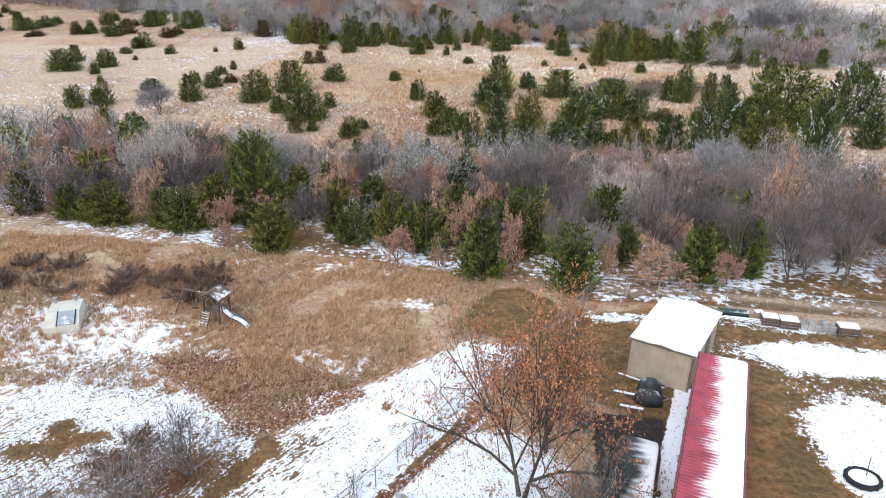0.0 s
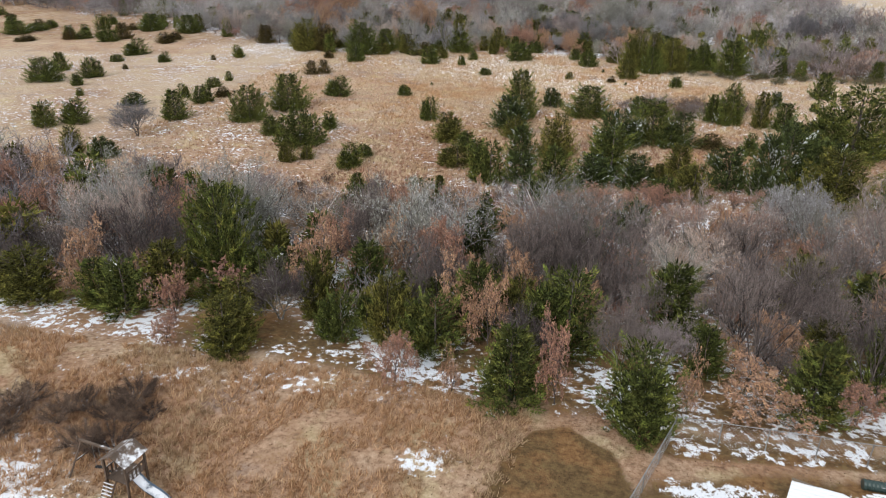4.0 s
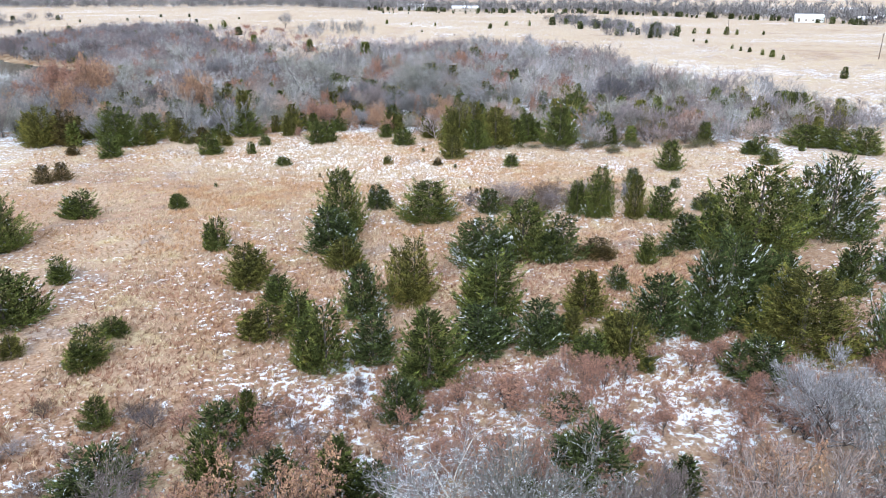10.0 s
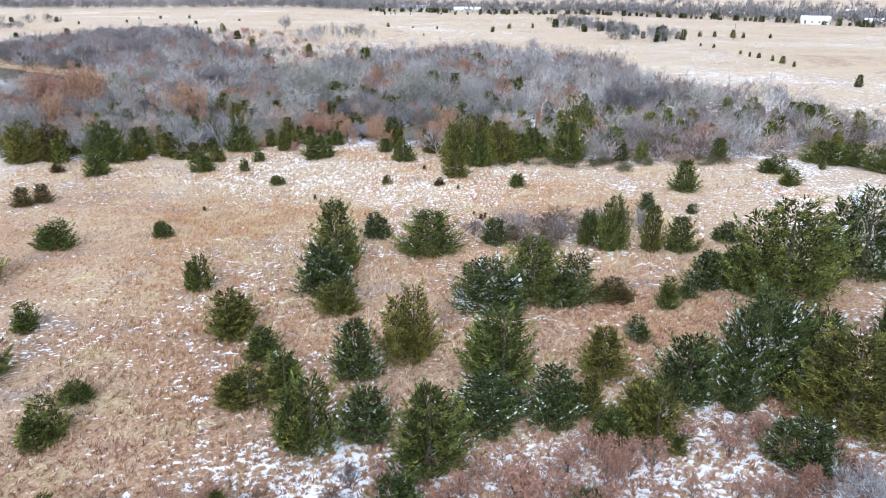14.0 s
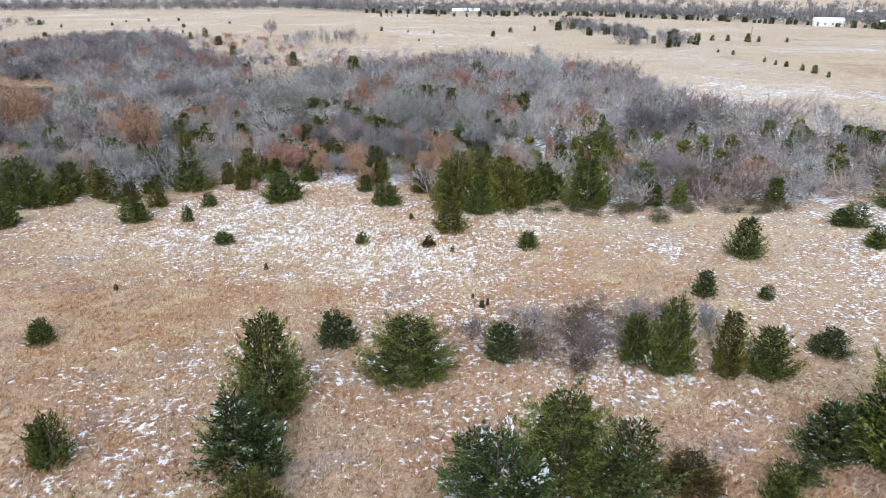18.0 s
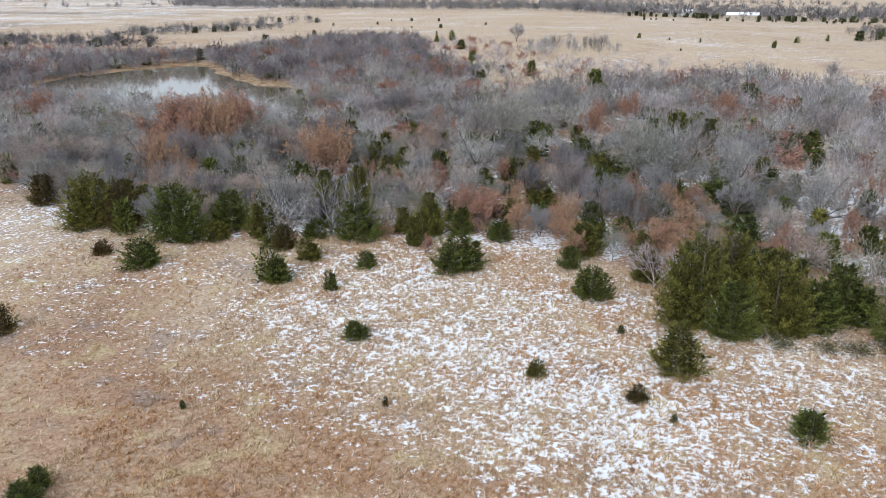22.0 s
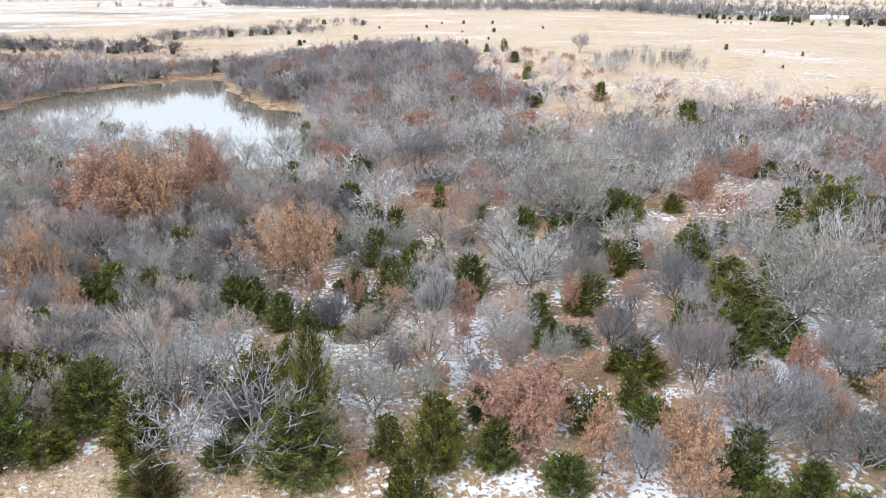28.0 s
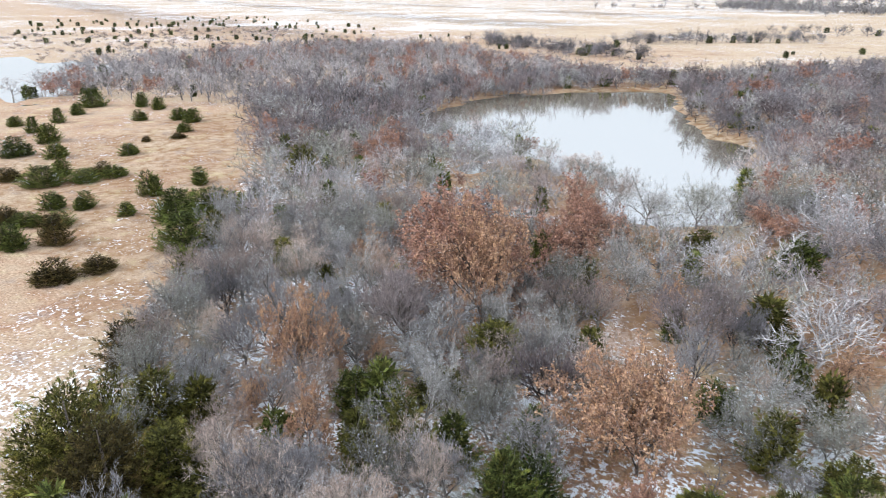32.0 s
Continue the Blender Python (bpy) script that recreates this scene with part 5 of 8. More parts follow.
EAST_GREEN = (
    (45.3, 186.6, 8.4, 5.2, "g"), (45.7, 250.1, 5.5, 9.2, "g"), (62.1, 181.8, 4.5, 5.3, "g"), (48.5, 178.5, 2.9, 4.1, "o"), (47.4, 244.8, 7.9, 12.1, "g"),
    (29.7, 262.7, 6.4, 6.6, "g"), (25.2, 280.8, 4.7, 5, "g"), (38.4, 265.3, 4.6, 5.2, "g"),
)
OAK_EAST = (
    (38.1, 283.6, 7.7, 7, 1), (14.5, 193.1, 4.6, 4.4, 0), (-0.6, 200.2, 4.7, 3.9, 0), (11.9, 209.5, 4, 3.6, 1), (86.1, 277.3, 4.2, 7.1, 1),
    (57.1, 226.5, 4.5, 4.8, 0), (90.6, 232.9, 5, 7.5, 1),
)
OAK_NOOK = (
    (-0.1, 196.5, 5.9, 5.7, 0), (1.4, 187.5, 3.8, 3.4, 0), (11.7, 207.3, 4.7, 3.4, 0), (13, 189.6, 5.2, 6.1, 0), (-8.9, 232.6, 3.1, 4.3, 0),
    (-13.5, 199.0, 4.6, 4.4, 1), (0.8, 193.2, 5.2, 5.0, 0), (12.8, 189.8, 4.6, 4.4, 1), (-6.7, 194.8, 5.2, 5.0, 0), (19.7, 188.8, 4.6, 4.4, 1),
    (-48.1, 223.6, 8.6, 11, 0), (-77.9, 231.9, 13, 15.5, 1), (-78.1, 254.8, 11, 10.2, 1),
)
OAK_STRIP = (
    (-12.8, 40.4, 3.7, 3.2, 0), (-3.1, 50.4, 2.7, 4.4, 0), (4.7, 42.2, 1.2, 3.6, 1), (-19, 50.5, 2.1, 2.2, 0), (-32.4, 41.9, 1.2, 2.2, 1),
    (1.9, 63.1, 1.8, 4.1, 1), (10.4, 53.7, 2, 3.8, 0), (-48.2, 59, 2.5, 4.1, 0), (-21.9, 60.8, 1.9, 3.6, 0),
)
OAK_STAND = (
    (-83.5, 236.9, 11.7, 17.8, 1), (-78.9, 241.4, 5.8, 11, 1), (4.8, 205.4, 5, 5.9, 0), (-2, 211.6, 2.5, 3.3, 0), (-11.6, 217.8, 2.2, 4.9, 0),
    (-32.2, 219, 3.8, 5.3, 0), (-9.6, 236, 2.6, 3.7, 0), (-27.4, 206.6, 3.3, 2.8, 0), (-26.1, 190.7, 1.3, 1.8, 0), (5.8, 274.8, 2.8, 6, 0),
    (-22.4, 203.2, 4.4, 3.2, 0), (-69.5, 202.4, 5.2, 3.1, 0), (12.6, 204.4, 3.2, 4.2, 1), (-32.6, 304.9, 3.7, 9, 1), (-65.1, 283, 5, 10.7, 1),
    (34.7, 302.4, 6.3, 6.8, 1),
)
BARE_EAST = (
    (16.2, 221.7, 11.1, 15.3, 3), (32.1, 234, 7.4, 12.1, 0), (36.3, 202, 8.8, 8.2, 1), (5.7, 200.7, 7.9, 8.7, 0), (38.4, 207, 8.6, 11.6, 1),
    (28.6, 218.7, 10.4, 11.4, 1), (63.9, 204.1, 8.1, 12.4, 0), (75.5, 214.5, 6.7, 12.2, 0), (54.6, 171.7, 6.3, 9.4, 2),
)
BARE_WOOD = (
    (-17, 225.6, 9.9, 11.6, 1), (-42.9, 193.1, 10.9, 7.4, 1), (12.1, 222.5, 11.3, 11.4, 3), (-26.7, 198.1, 5.2, 9.5, 3), (-17, 211.3, 6.2, 7.5, 1),
    (-73.9, 209.6, 10, 9.4, 1), (0.7, 227.4, 5.5, 9.9, 0), (-82.4, 275.4, 7.5, 10, 1), (-76, 279.5, 7, 9, 3), (-90, 277, 6.5, 8.5, 4), (-97, 281, 6, 8, 3), (-71, 284, 7, 8, 1), (-105, 285, 5.5, 7, 4), (-68, 292, 7, 8, 3), (-40.9, 232.7, 5.1, 10.1, 3), (-59.6, 201.9, 4, 6.5, 0),
    (-25.7, 215.6, 7.1, 5.6, 0), (-6.6, 213, 6.2, 6.3, 0), (-29.8, 260, 6.6, 10.5, 1), (-13.8, 250.5, 10, 10.3, 3), (-2.7, 285.6, 10.2, 16.3, 1),
)
BARE_WOOD += (
    (-46.6, 279.7, 7.8, 13.6, 0), (-51.4, 241, 7.8, 9.5, 2), (-71.3, 220.3, 8.3, 9, 2), (-55, 223.9, 6.7, 7.4, 2), (8.8, 199.6, 6.7, 6.2, 1),
    (1.3, 208.6, 7.9, 6.3, 2), (-32.8, 199.6, 6, 4.7, 1),
)
BARE_STRIP = (
    (-15.1, 48, 6.4, 7.4, 3), (-9.1, 55.2, 5.8, 7.7, 3), (-29.4, 55.1, 4.2, 8.7, 1), (0.7, 49.7, 3.6, 7.2, 1), (1, 42.9, 4.5, 5.8, 1),
    (-38.5, 65.7, 3.3, 7.5, 2), (-49.1, 65.2, 4.9, 8, 2), (-22.3, 46.8, 6.6, 5.2, 2), (8, 49.5, 5.7, 6, 2), (0.6, 53.8, 5.1, 5.8, 2),
    (-67.8, 92.1, 4.5, 7.9, 0), (14.8, 59.9, 5.7, 6.5, 0), (-25.7, 39.1, 1.1, 4.3, 1), (6.8, 41.7, 4.6, 4.4, 0), (-25.4, 56.2, 4.3, 5, 2),
)


# ---- planting ----
stand = []
for group in (GROVE_NORTH, GROVE_SOUTH, GROVE_EAST, MEADOW, WOOD_EDGE, THICKET, WEST_FRONT, WEST_BACK, GLADE_A, GLADE_B, WOODS_GREEN, YARD_EDGE, STRIP_GREEN, WOOD_GREEN, WOOD_OLIVE, EDGE_GREEN, DEEP_GREEN, EAST_GREEN):
    for x, y, h, w, kind in group:
        if all(math.hypot(x - p, y - q) > 0.30 * (w + r) for p, q, r in stand):
            stand.append((x, y, w))
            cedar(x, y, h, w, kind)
for group in (OAK_EDGE, OAK_WOOD, OAK_STRIP, OAK_STAND, OAK_NOOK, OAK_EAST):
    for x, y, h, w, i in group:
        oak(x, y, h, w, i + 2 * pick_rng.randrange(2))
for group in (BARE_WOOD, BARE_STRIP, BARE_EAST):
    for x, y, h, w, i in group:
        if group is BARE_STRIP and i in (1, 3):
            plant("bare_tree", WHITE_LIMBED[i // 3], ("trunk", "crown"), x, y, h * 1.25, min(w, 1.4 * h) * 1.1, pick_rng.uniform(0, 360), "leafless hardwood with crooked whitish limbs", "tree", "bare hardwoods")
        else:
            k = 10 + i % 2 if y < 75 and pick_rng.random() < (0.9 if y < 45 else 0.35) else i + 5 * pick_rng.randrange(2)
            bare(x, y, h * 1.12, min(w, 1.3 * h) * 1.15, k)

taken = [(x, y - 0.4, w * 0.42 + 0.7) for g in (YARD_EDGE, WOOD_EDGE, THICKET, WOODS_GREEN, GLADE_B, GROVE_SOUTH, GROVE_EAST, STRIP_GREEN, WOOD_GREEN, WOOD_OLIVE, EDGE_GREEN, DEEP_GREEN, EAST_GREEN) for x, y, h, w, k in g]
taken += [(x, y - 0.4, w * 0.42 + 0.7) for g in (OAK_EDGE, OAK_WOOD, OAK_STRIP, OAK_STAND, OAK_NOOK, OAK_EAST, BARE_WOOD, BARE_STRIP, BARE_EAST) for x, y, h, w, k in g]


def free_spots(rng, poly, spacing, tries, keep_out=()):
    """Places in a polygon, no two nearer than the spacing, off what is planted already."""
    xs, ys = [p[0] for p in poly], [p[1] for p in poly]
    cand = rng.uniform((min(xs), min(ys)), (max(xs), max(ys)), (tries, 2))
    cand = cand[inside(cand[:, 0], cand[:, 1], poly, 0.5) > 0.5]
    cand = cand[pond_edge(cand[:, 0], cand[:, 1]) > 1.25]
    for k in keep_out:
        cand = cand[inside(cand[:, 0], cand[:, 1], k, 1.0) < 0.5]
    t = np.array(taken)
    out = np.zeros((0, 2))
    for c in cand:
        if len(out) and np.min(np.hypot(*(out - c).T)) < spacing:
            continue
        if np.any(np.hypot(t[:, 0] - c[0], t[:, 1] - c[1]) < t[:, 2]):
            continue
        out = np.vstack([out, c])
    return out


wood_rng = np.random.default_rng(9)
FRONT_WOOD = [(-80, 43), (-50, 39), (-30, 39), (-14, 37), (0, 36), (24, 33), (60, 28), (60, 52), (20, 54), (0, 55.5), (-22, 57), (-45, 63), (-80, 71)]
BACK_WOOD = [(-120, 197), (-64, 187), (-35, 190), (-14, 193), (0, 196), (12, 177), (34, 173), (42, 163), (62, 159), (110, 161), (106, 195), (60, 212), (30, 230), (-20, 246), (-60, 254), (-112, 246)]


under, filler, near_green = [], [], []


def stock(poly, spacing, tries, low, high, most, keep_out=(), kinds=range(10), green=0.35, brown=0.13):
    """Fills a wood with trees: single ones where the way passes near, up to a count; the rest are left as places for joined woods."""
    spots = free_spots(wood_rng, poly, spacing, tries, keep_out)
    made = 0
    for n, (x, y) in enumerate(spots):
        r, h = wood_rng.uniform(), wood_rng.uniform(low, high)
        k = kinds[int(wood_rng.integers(len(kinds)))]
        wide = h * wood_rng.uniform(0.85, 1.15)
        if y < 45:
            k = 10 + n % 2
        if r < green * (0.4 if x < -66 and y > 150 else 1.0):
            tall = wood_rng.uniform(3.6, 6.0)
            if (-26 if y < 100 else -60) < x < 32 and y < 232 and len(near_green) < 110:
                near_green.append((x, y))
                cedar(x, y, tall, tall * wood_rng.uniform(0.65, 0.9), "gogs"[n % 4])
            else:
                under.append((x, y, tall))
        elif r < green + brown and abs(x + 10) < 60:
            oak(x, y, h * 0.8, None)
        elif (-50 if y < 100 else -108) < x < 34 and made < most:
            bare(x, y, h, wide, k)
            made += 1
        else:
            filler.append((x, y, h))
    return spots


stock(FRONT_WOOD, 3.0, 7000, 5.0, 8.0, 115, (), (4, 3, 9, 4, 8, 1, 8, 9, 3, 6), 0.2, 0.26)
EDGE_STRIP = [(-52, 37), (-40, 35.5), (-24, 34.5), (-12, 32.5), (0, 31), (30, 29), (30, 33), (0, 36), (-14, 37), (-30, 39), (-52, 40)]
for x, y in free_spots(wood_rng, EDGE_STRIP, 2.5, 700):
    r = wood_rng.uniform()
    if r < 0.5 and x > -36:
        cedar(x, y, wood_rng.uniform(3.0, 5.6), wood_rng.uniform(2.2, 3.6), "ggo"[int(r * 100) % 3])
    elif r < 0.7:
        tall = wood_rng.uniform(1.6, 4.2)
        oak(x, y, tall, tall * wood_rng.uniform(0.7, 1.0))
    else:
        bare(x, y, wood_rng.uniform(3, 5.5), wood_rng.uniform(3, 4.5), (10, 11, 2, 11)[int(r * 1000) % 4])
back = stock(BACK_WOOD, 3.7, 9000, 4.4, 7.4, 185, CLEARINGS + [GLADE], (0, 3, 8, 1, 6, 3, 4, 9, 5, 8), 0.34, 0.2)

NOOK = [(-120, 216), (-98, 207), (-84, 198), (-66, 190), (-50, 194), (-48, 226), (-68, 242), (-104, 246)]
nook_rng = np.random.default_rng(29)
for n, (x, y) in enumerate(free_spots(nook_rng, NOOK, 6.6, 1600, [GLADE])):
    h = nook_rng.uniform(6.0, 8.6)
    bare(x, y, h, h * nook_rng.uniform(0.95, 1.2), (1, 4, 9, 6)[n % 4])


# ---- woods too far off to count ----
def far_unit(seed, counts, width):
    """A leafless tree for the far woods, light in faces."""
    orders, fit, rng = branching(seed, counts, 1, 0.95, 0.16, 0.1, 1.6)
    t = Tris()
    for k, o in enumerate(orders):
        if k < 2:
            v, f = tubes([o.at(0), o.at(1.0)], [o.radius, o.radius * 0.55], 4 - k)
            t.add(v * fit, f)
        else:
            n = len(o.base)
            t.add(*needles(rng, o.base * fit, (o.way + o.bend * 0.5) * fit, np.linalg.norm((o.at(1.0) - o.base) * fit, axis=1) * 1.15, width * (1.5 if k == 2 else 1.0) * rng.uniform(0.7, 1.3, n)))
    return np.concatenate(t.v), np.concatenate(t.f)


def leafy_unit(seed, leaves):
    orders, fit, rng = branching(seed, (6, 6, 4), 1, 0.85, 0.2, 0.1, 1.7)
    last = orders[-1]
    idx = rng.integers(0, len(last.base), leaves)
    base = (last.base[idx] + last.way[idx] * (last.length[idx] * rng.uniform(0.3, 1.1, leaves))[:, None]) * fit
    return needles(rng, base, rng.normal(size=(leaves, 3)), rng.uniform(0.05, 0.1, leaves), np.full(leaves, 0.05))


LEAFY_UNITS = [leafy_unit(320 + i, 520) for i in range(3)]


def woods(name, spots, heights, units, mat, label, wide=0.95):
    vs, fs, tint, n = [], [], [], 0
    rng = np.random.default_rng(len(spots))
    zs = ground_z(spots[:, 0], spots[:, 1])
    low, high = (-0.3, 0.3) if units is LEAFY_UNITS else (-0.8, 0.1) if mat in (CEDAR_GREEN, CEDAR_OLIVE, CEDAR_FAR) else (-0.8, 0.9)
    for (x, y), h, z in zip(spots, heights, zs):
        v, f = units[rng.integers(len(units))]
        a = rng.uniform(0, 6.28)
        w = h * wide * rng.uniform(0.8, 1.2)
        c, s = math.cos(a) * w, math.sin(a) * w
        vs.append(np.stack([v[:, 0] * c - v[:, 1] * s + x, v[:, 0] * s + v[:, 1] * c + y, v[:, 2] * h + z - 0.1], 1))
        fs.append(f + n)
        tint.append(np.full(len(v), rng.uniform(low, high)))
        n += len(v)
    me = big_mesh(name, np.concatenate(vs), np.concatenate(fs), [mat])
    me.attributes.new("tint", "FLOAT", "POINT").data.foreach_set("value", np.concatenate(tint).astype(np.float32))
    return tagged(new(name, me), label, "woods", kind="stuff")


FAR_UNITS = [far_unit(200 + i, (5, 5, 5, 4), 0.012) for i in range(5)]
BRUSH_UNITS = [far_unit(220 + i, (5, 4, 4, 3), 0.014) for i in range(4)]
CEDAR_UNITS = [cedar_plumes(300 + i, 26, 0.6, 6, 3, 2.6)[:2] for i in range(3)]
FULL_CEDARS = [cedar_plumes(310 + i, 44, 0.5, 9, 3, 1.9, 0.0, 1 + i % 2)[:2] for i in range(3)]
under, filler = np.array(under), np.array(filler)
FILL_UNITS = [far_unit(240 + i, (6, 5, 5, 5), 0.0088) for i in range(5)]
for k, (mat, words) in enumerate(((TWIG, "leafless grey hardwoods filling the woods"), (TWIG_TAN, "leafless tan-twigged hardwoods filling the woods"), (TWIG_LICHEN, "leafless lichen-grey hardwoods filling the woods"), (TWIG_MAUVE, "leafless mauve-brown hardwoods filling the woods"))):
    woods("hardwood_fill", filler[k::4, :2], filler[k::4, 2], FILL_UNITS, mat, words, 1.2)
for k, (mat, words) in enumerate(((CEDAR_GREEN, "green cedars growing under the bare hardwoods"), (CEDAR_OLIVE, "olive-green cedars growing under the bare hardwoods"))):
    woods("understory_cedars", under[k::2, :2], under[k::2, 2], FULL_CEDARS, mat, words, 0.85)
lone = np.array([row[:3] for row in FAR_SINGLES + HEDGE])
woods("far_cedars", lone[:, :2], lone[:, 2], FULL_CEDARS, CEDAR_GREEN, "single dark cedars out on the far pasture", 0.8)
taken += [(x, y, 3.0) for x, y in back]
deep = free_spots(wood_rng, NORTH_WOOD, 3.8, 19000, CLEARINGS + [GLADE])
deep = deep[inside(deep[:, 0], deep[:, 1], BACK_WOOD, 0.5) < 0.5]
deep = deep[np.hypot(deep[:, 0] + 14, (deep[:, 1] - 345)) > 22]
dh = wood_rng.uniform(5.5, 9.0, len(deep))
cut = wood_rng.uniform(0, 1, len(deep))
shade_side = [(-150, 296), (-122, 301), (-84, 282), (-70, 296), (-48, 268), (-96, 250), (-150, 276)]
dh = dh * (1 - 0.25 * inside(deep[:, 0], deep[:, 1], shade_side, 4))
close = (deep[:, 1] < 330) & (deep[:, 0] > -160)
# the farther trees take paler twigs, with haze put into their colour
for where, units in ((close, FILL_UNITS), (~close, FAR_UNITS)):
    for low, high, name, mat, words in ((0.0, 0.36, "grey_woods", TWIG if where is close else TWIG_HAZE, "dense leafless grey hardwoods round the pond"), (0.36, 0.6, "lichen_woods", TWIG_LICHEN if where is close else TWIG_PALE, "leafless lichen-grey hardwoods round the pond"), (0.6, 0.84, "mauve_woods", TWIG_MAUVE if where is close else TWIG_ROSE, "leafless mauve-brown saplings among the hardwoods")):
        k = where & (cut >= low) & (cut < high)
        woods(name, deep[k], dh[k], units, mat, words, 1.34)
k = (cut >= 0.84) & (cut < 0.93)
woods("russet_woods", deep[k], dh[k] * 0.85, LEAFY_UNITS, OAK_RED, "oaks in dry russet leaf scattered through the woods")
woods("cedar_woods", deep[cut >= 0.93], dh[cut >= 0.93] * 0.65, CEDAR_UNITS, CEDAR_GREEN, "scattered far cedars among bare hardwoods", 0.8)

# low brush between the trees
brush = np.concatenate([free_spots(wood_rng, FRONT_WOOD, 1.6, 4200), free_spots(wood_rng, BACK_WOOD, 1.9, 9000, CLEARINGS + [GLADE])])
bcut = wood_rng.uniform(0, 1, len(brush))
bh = wood_rng.uniform(1.3, 3.2, len(brush))
woods("grey_brush", brush[bcut < 0.5], bh[bcut < 0.5], BRUSH_UNITS[:2], TWIG, "grey leafless undergrowth below the trees", 1.3)
woods("mauve_brush", brush[(bcut >= 0.5) & (bcut < 0.85)], bh[(bcut >= 0.5) & (bcut < 0.85)], BRUSH_UNITS[2:], TWIG_MAUVE, "mauve-brown leafless undergrowth below the trees", 1.3)
woods("russet_brush", brush[bcut >= 0.85], bh[bcut >= 0.85], LEAFY_UNITS, OAK_RED, "low oak shoots in dry russet leaf", 1.1)


# ---- dead grass standing in tufts ----
m, ns, ls, b = material("dry_grass", 0.9, 0, 0.2)
geo = ns.new("ShaderNodeNewGeometry")
g_mid = noise_out(ns, ls, geo.outputs["Position"], 0.35, 4)
tan_g = ramp(ns, ls, geo.outputs["Random Per Island"], [(0.0, (0.30, 0.205, 0.125)), (0.5, (0.63, 0.48, 0.325)), (1.0, (0.86, 0.73, 0.55))])
rust_g = ramp(ns, ls, geo.outputs["Random Per Island"], [(0.0, (0.25, 0.14, 0.075)), (0.5, (0.58, 0.36, 0.195)), (1.0, (0.77, 0.535, 0.325))])
c = mix(ns, ls, smooth(ns, ls, math_node(ns, ls, "ADD", g_mid, math_node(ns, ls, "MULTIPLY", math_node(ns, ls, "SUBTRACT", noise_out(ns, ls, geo.outputs["Position"], 0.06, 3), 0.5), 1.2)), 0.44, 0.64), tan_g, rust_g)
forb_g = ramp(ns, ls, geo.outputs["Random Per Island"], [(0.0, (0.17, 0.13, 0.12)), (0.5, (0.38, 0.31, 0.28)), (1.0, (0.60, 0.52, 0.46))])
straw_g = ramp(ns, ls, geo.outputs["Random Per Island"], [(0.0, (0.30, 0.22, 0.11)), (0.5, (0.64, 0.51, 0.30)), (1.0, (0.88, 0.76, 0.53))])
n_forb = noise_out(ns, ls, geo.outputs["Position"], 0.19, 5, 0.65)
c = mix(ns, ls, math_node(ns, ls, "MULTIPLY", smooth(ns, ls, n_forb, 0.55, 0.68), 0.55), c, forb_g)
ls.new(mix(ns, ls, math_node(ns, ls, "MULTIPLY", smooth(ns, ls, n_forb, 0.46, 0.34), 0.7), c, straw_g), b.inputs["Base Color"])
GRASS = m


m, ns, ls, b = material("rust_grass", 0.9, 0, 0.2)
geo = ns.new("ShaderNodeNewGeometry")
warm = ramp(ns, ls, geo.outputs["Random Per Island"], [(0.0, (0.27, 0.145, 0.075)), (0.5, (0.54, 0.335, 0.19)), (1.0, (0.75, 0.53, 0.34))])
dull = ramp(ns, ls, geo.outputs["Random Per Island"], [(0.0, (0.22, 0.145, 0.085)), (0.5, (0.46, 0.32, 0.195)), (1.0, (0.68, 0.52, 0.34))])
ls.new(mix(ns, ls, smooth(ns, ls, noise_out(ns, ls, geo.outputs["Position"], 0.16, 4), 0.45, 0.6), warm, dull), b.inputs["Base Color"])
GRASS_RUST = m


m, ns, ls, b = material("red_brown_grass", 0.9, 0, 0.2)
geo = ns.new("ShaderNodeNewGeometry")
warm = ramp(ns, ls, geo.outputs["Random Per Island"], [(0.0, (0.17, 0.085, 0.058)), (0.5, (0.36, 0.195, 0.125)), (1.0, (0.55, 0.34, 0.235))])
dull = ramp(ns, ls, geo.outputs["Random Per Island"], [(0.0, (0.20, 0.13, 0.085)), (0.5, (0.42, 0.29, 0.19)), (1.0, (0.62, 0.47, 0.34))])
ls.new(mix(ns, ls, smooth(ns, ls, noise_out(ns, ls, geo.outputs["Position"], 0.16, 4), 0.45, 0.6), warm, dull), b.inputs["Base Color"])
GRASS_RED = m


def tufts(name, spots, blades, height, spread, label, mat=GRASS, width=0.045):
    rng = np.random.default_rng(len(spots))
    n = len(spots)
    x, y = np.repeat(spots[:, 0], blades), np.repeat(spots[:, 1], blades)
    size = np.repeat(rng.uniform(0.5, 1.3, n), blades)
    base = np.stack([x, y, ground_z(x, y) - 0.03], 1) + rng.normal(size=(n * blades, 3)) * [0.06, 0.06, 0]
    way = rng.normal(size=(n * blades, 3)) * [spread, spread, 0.1] + [0.25, -0.1, 1.0]
    v, f = needles(rng, base, way, height * size * rng.uniform(0.6, 1.1, n * blades), width * size + 0.01)
    return tagged(new(name, big_mesh(name, v, f, [mat])), label, "grass", kind="stuff")


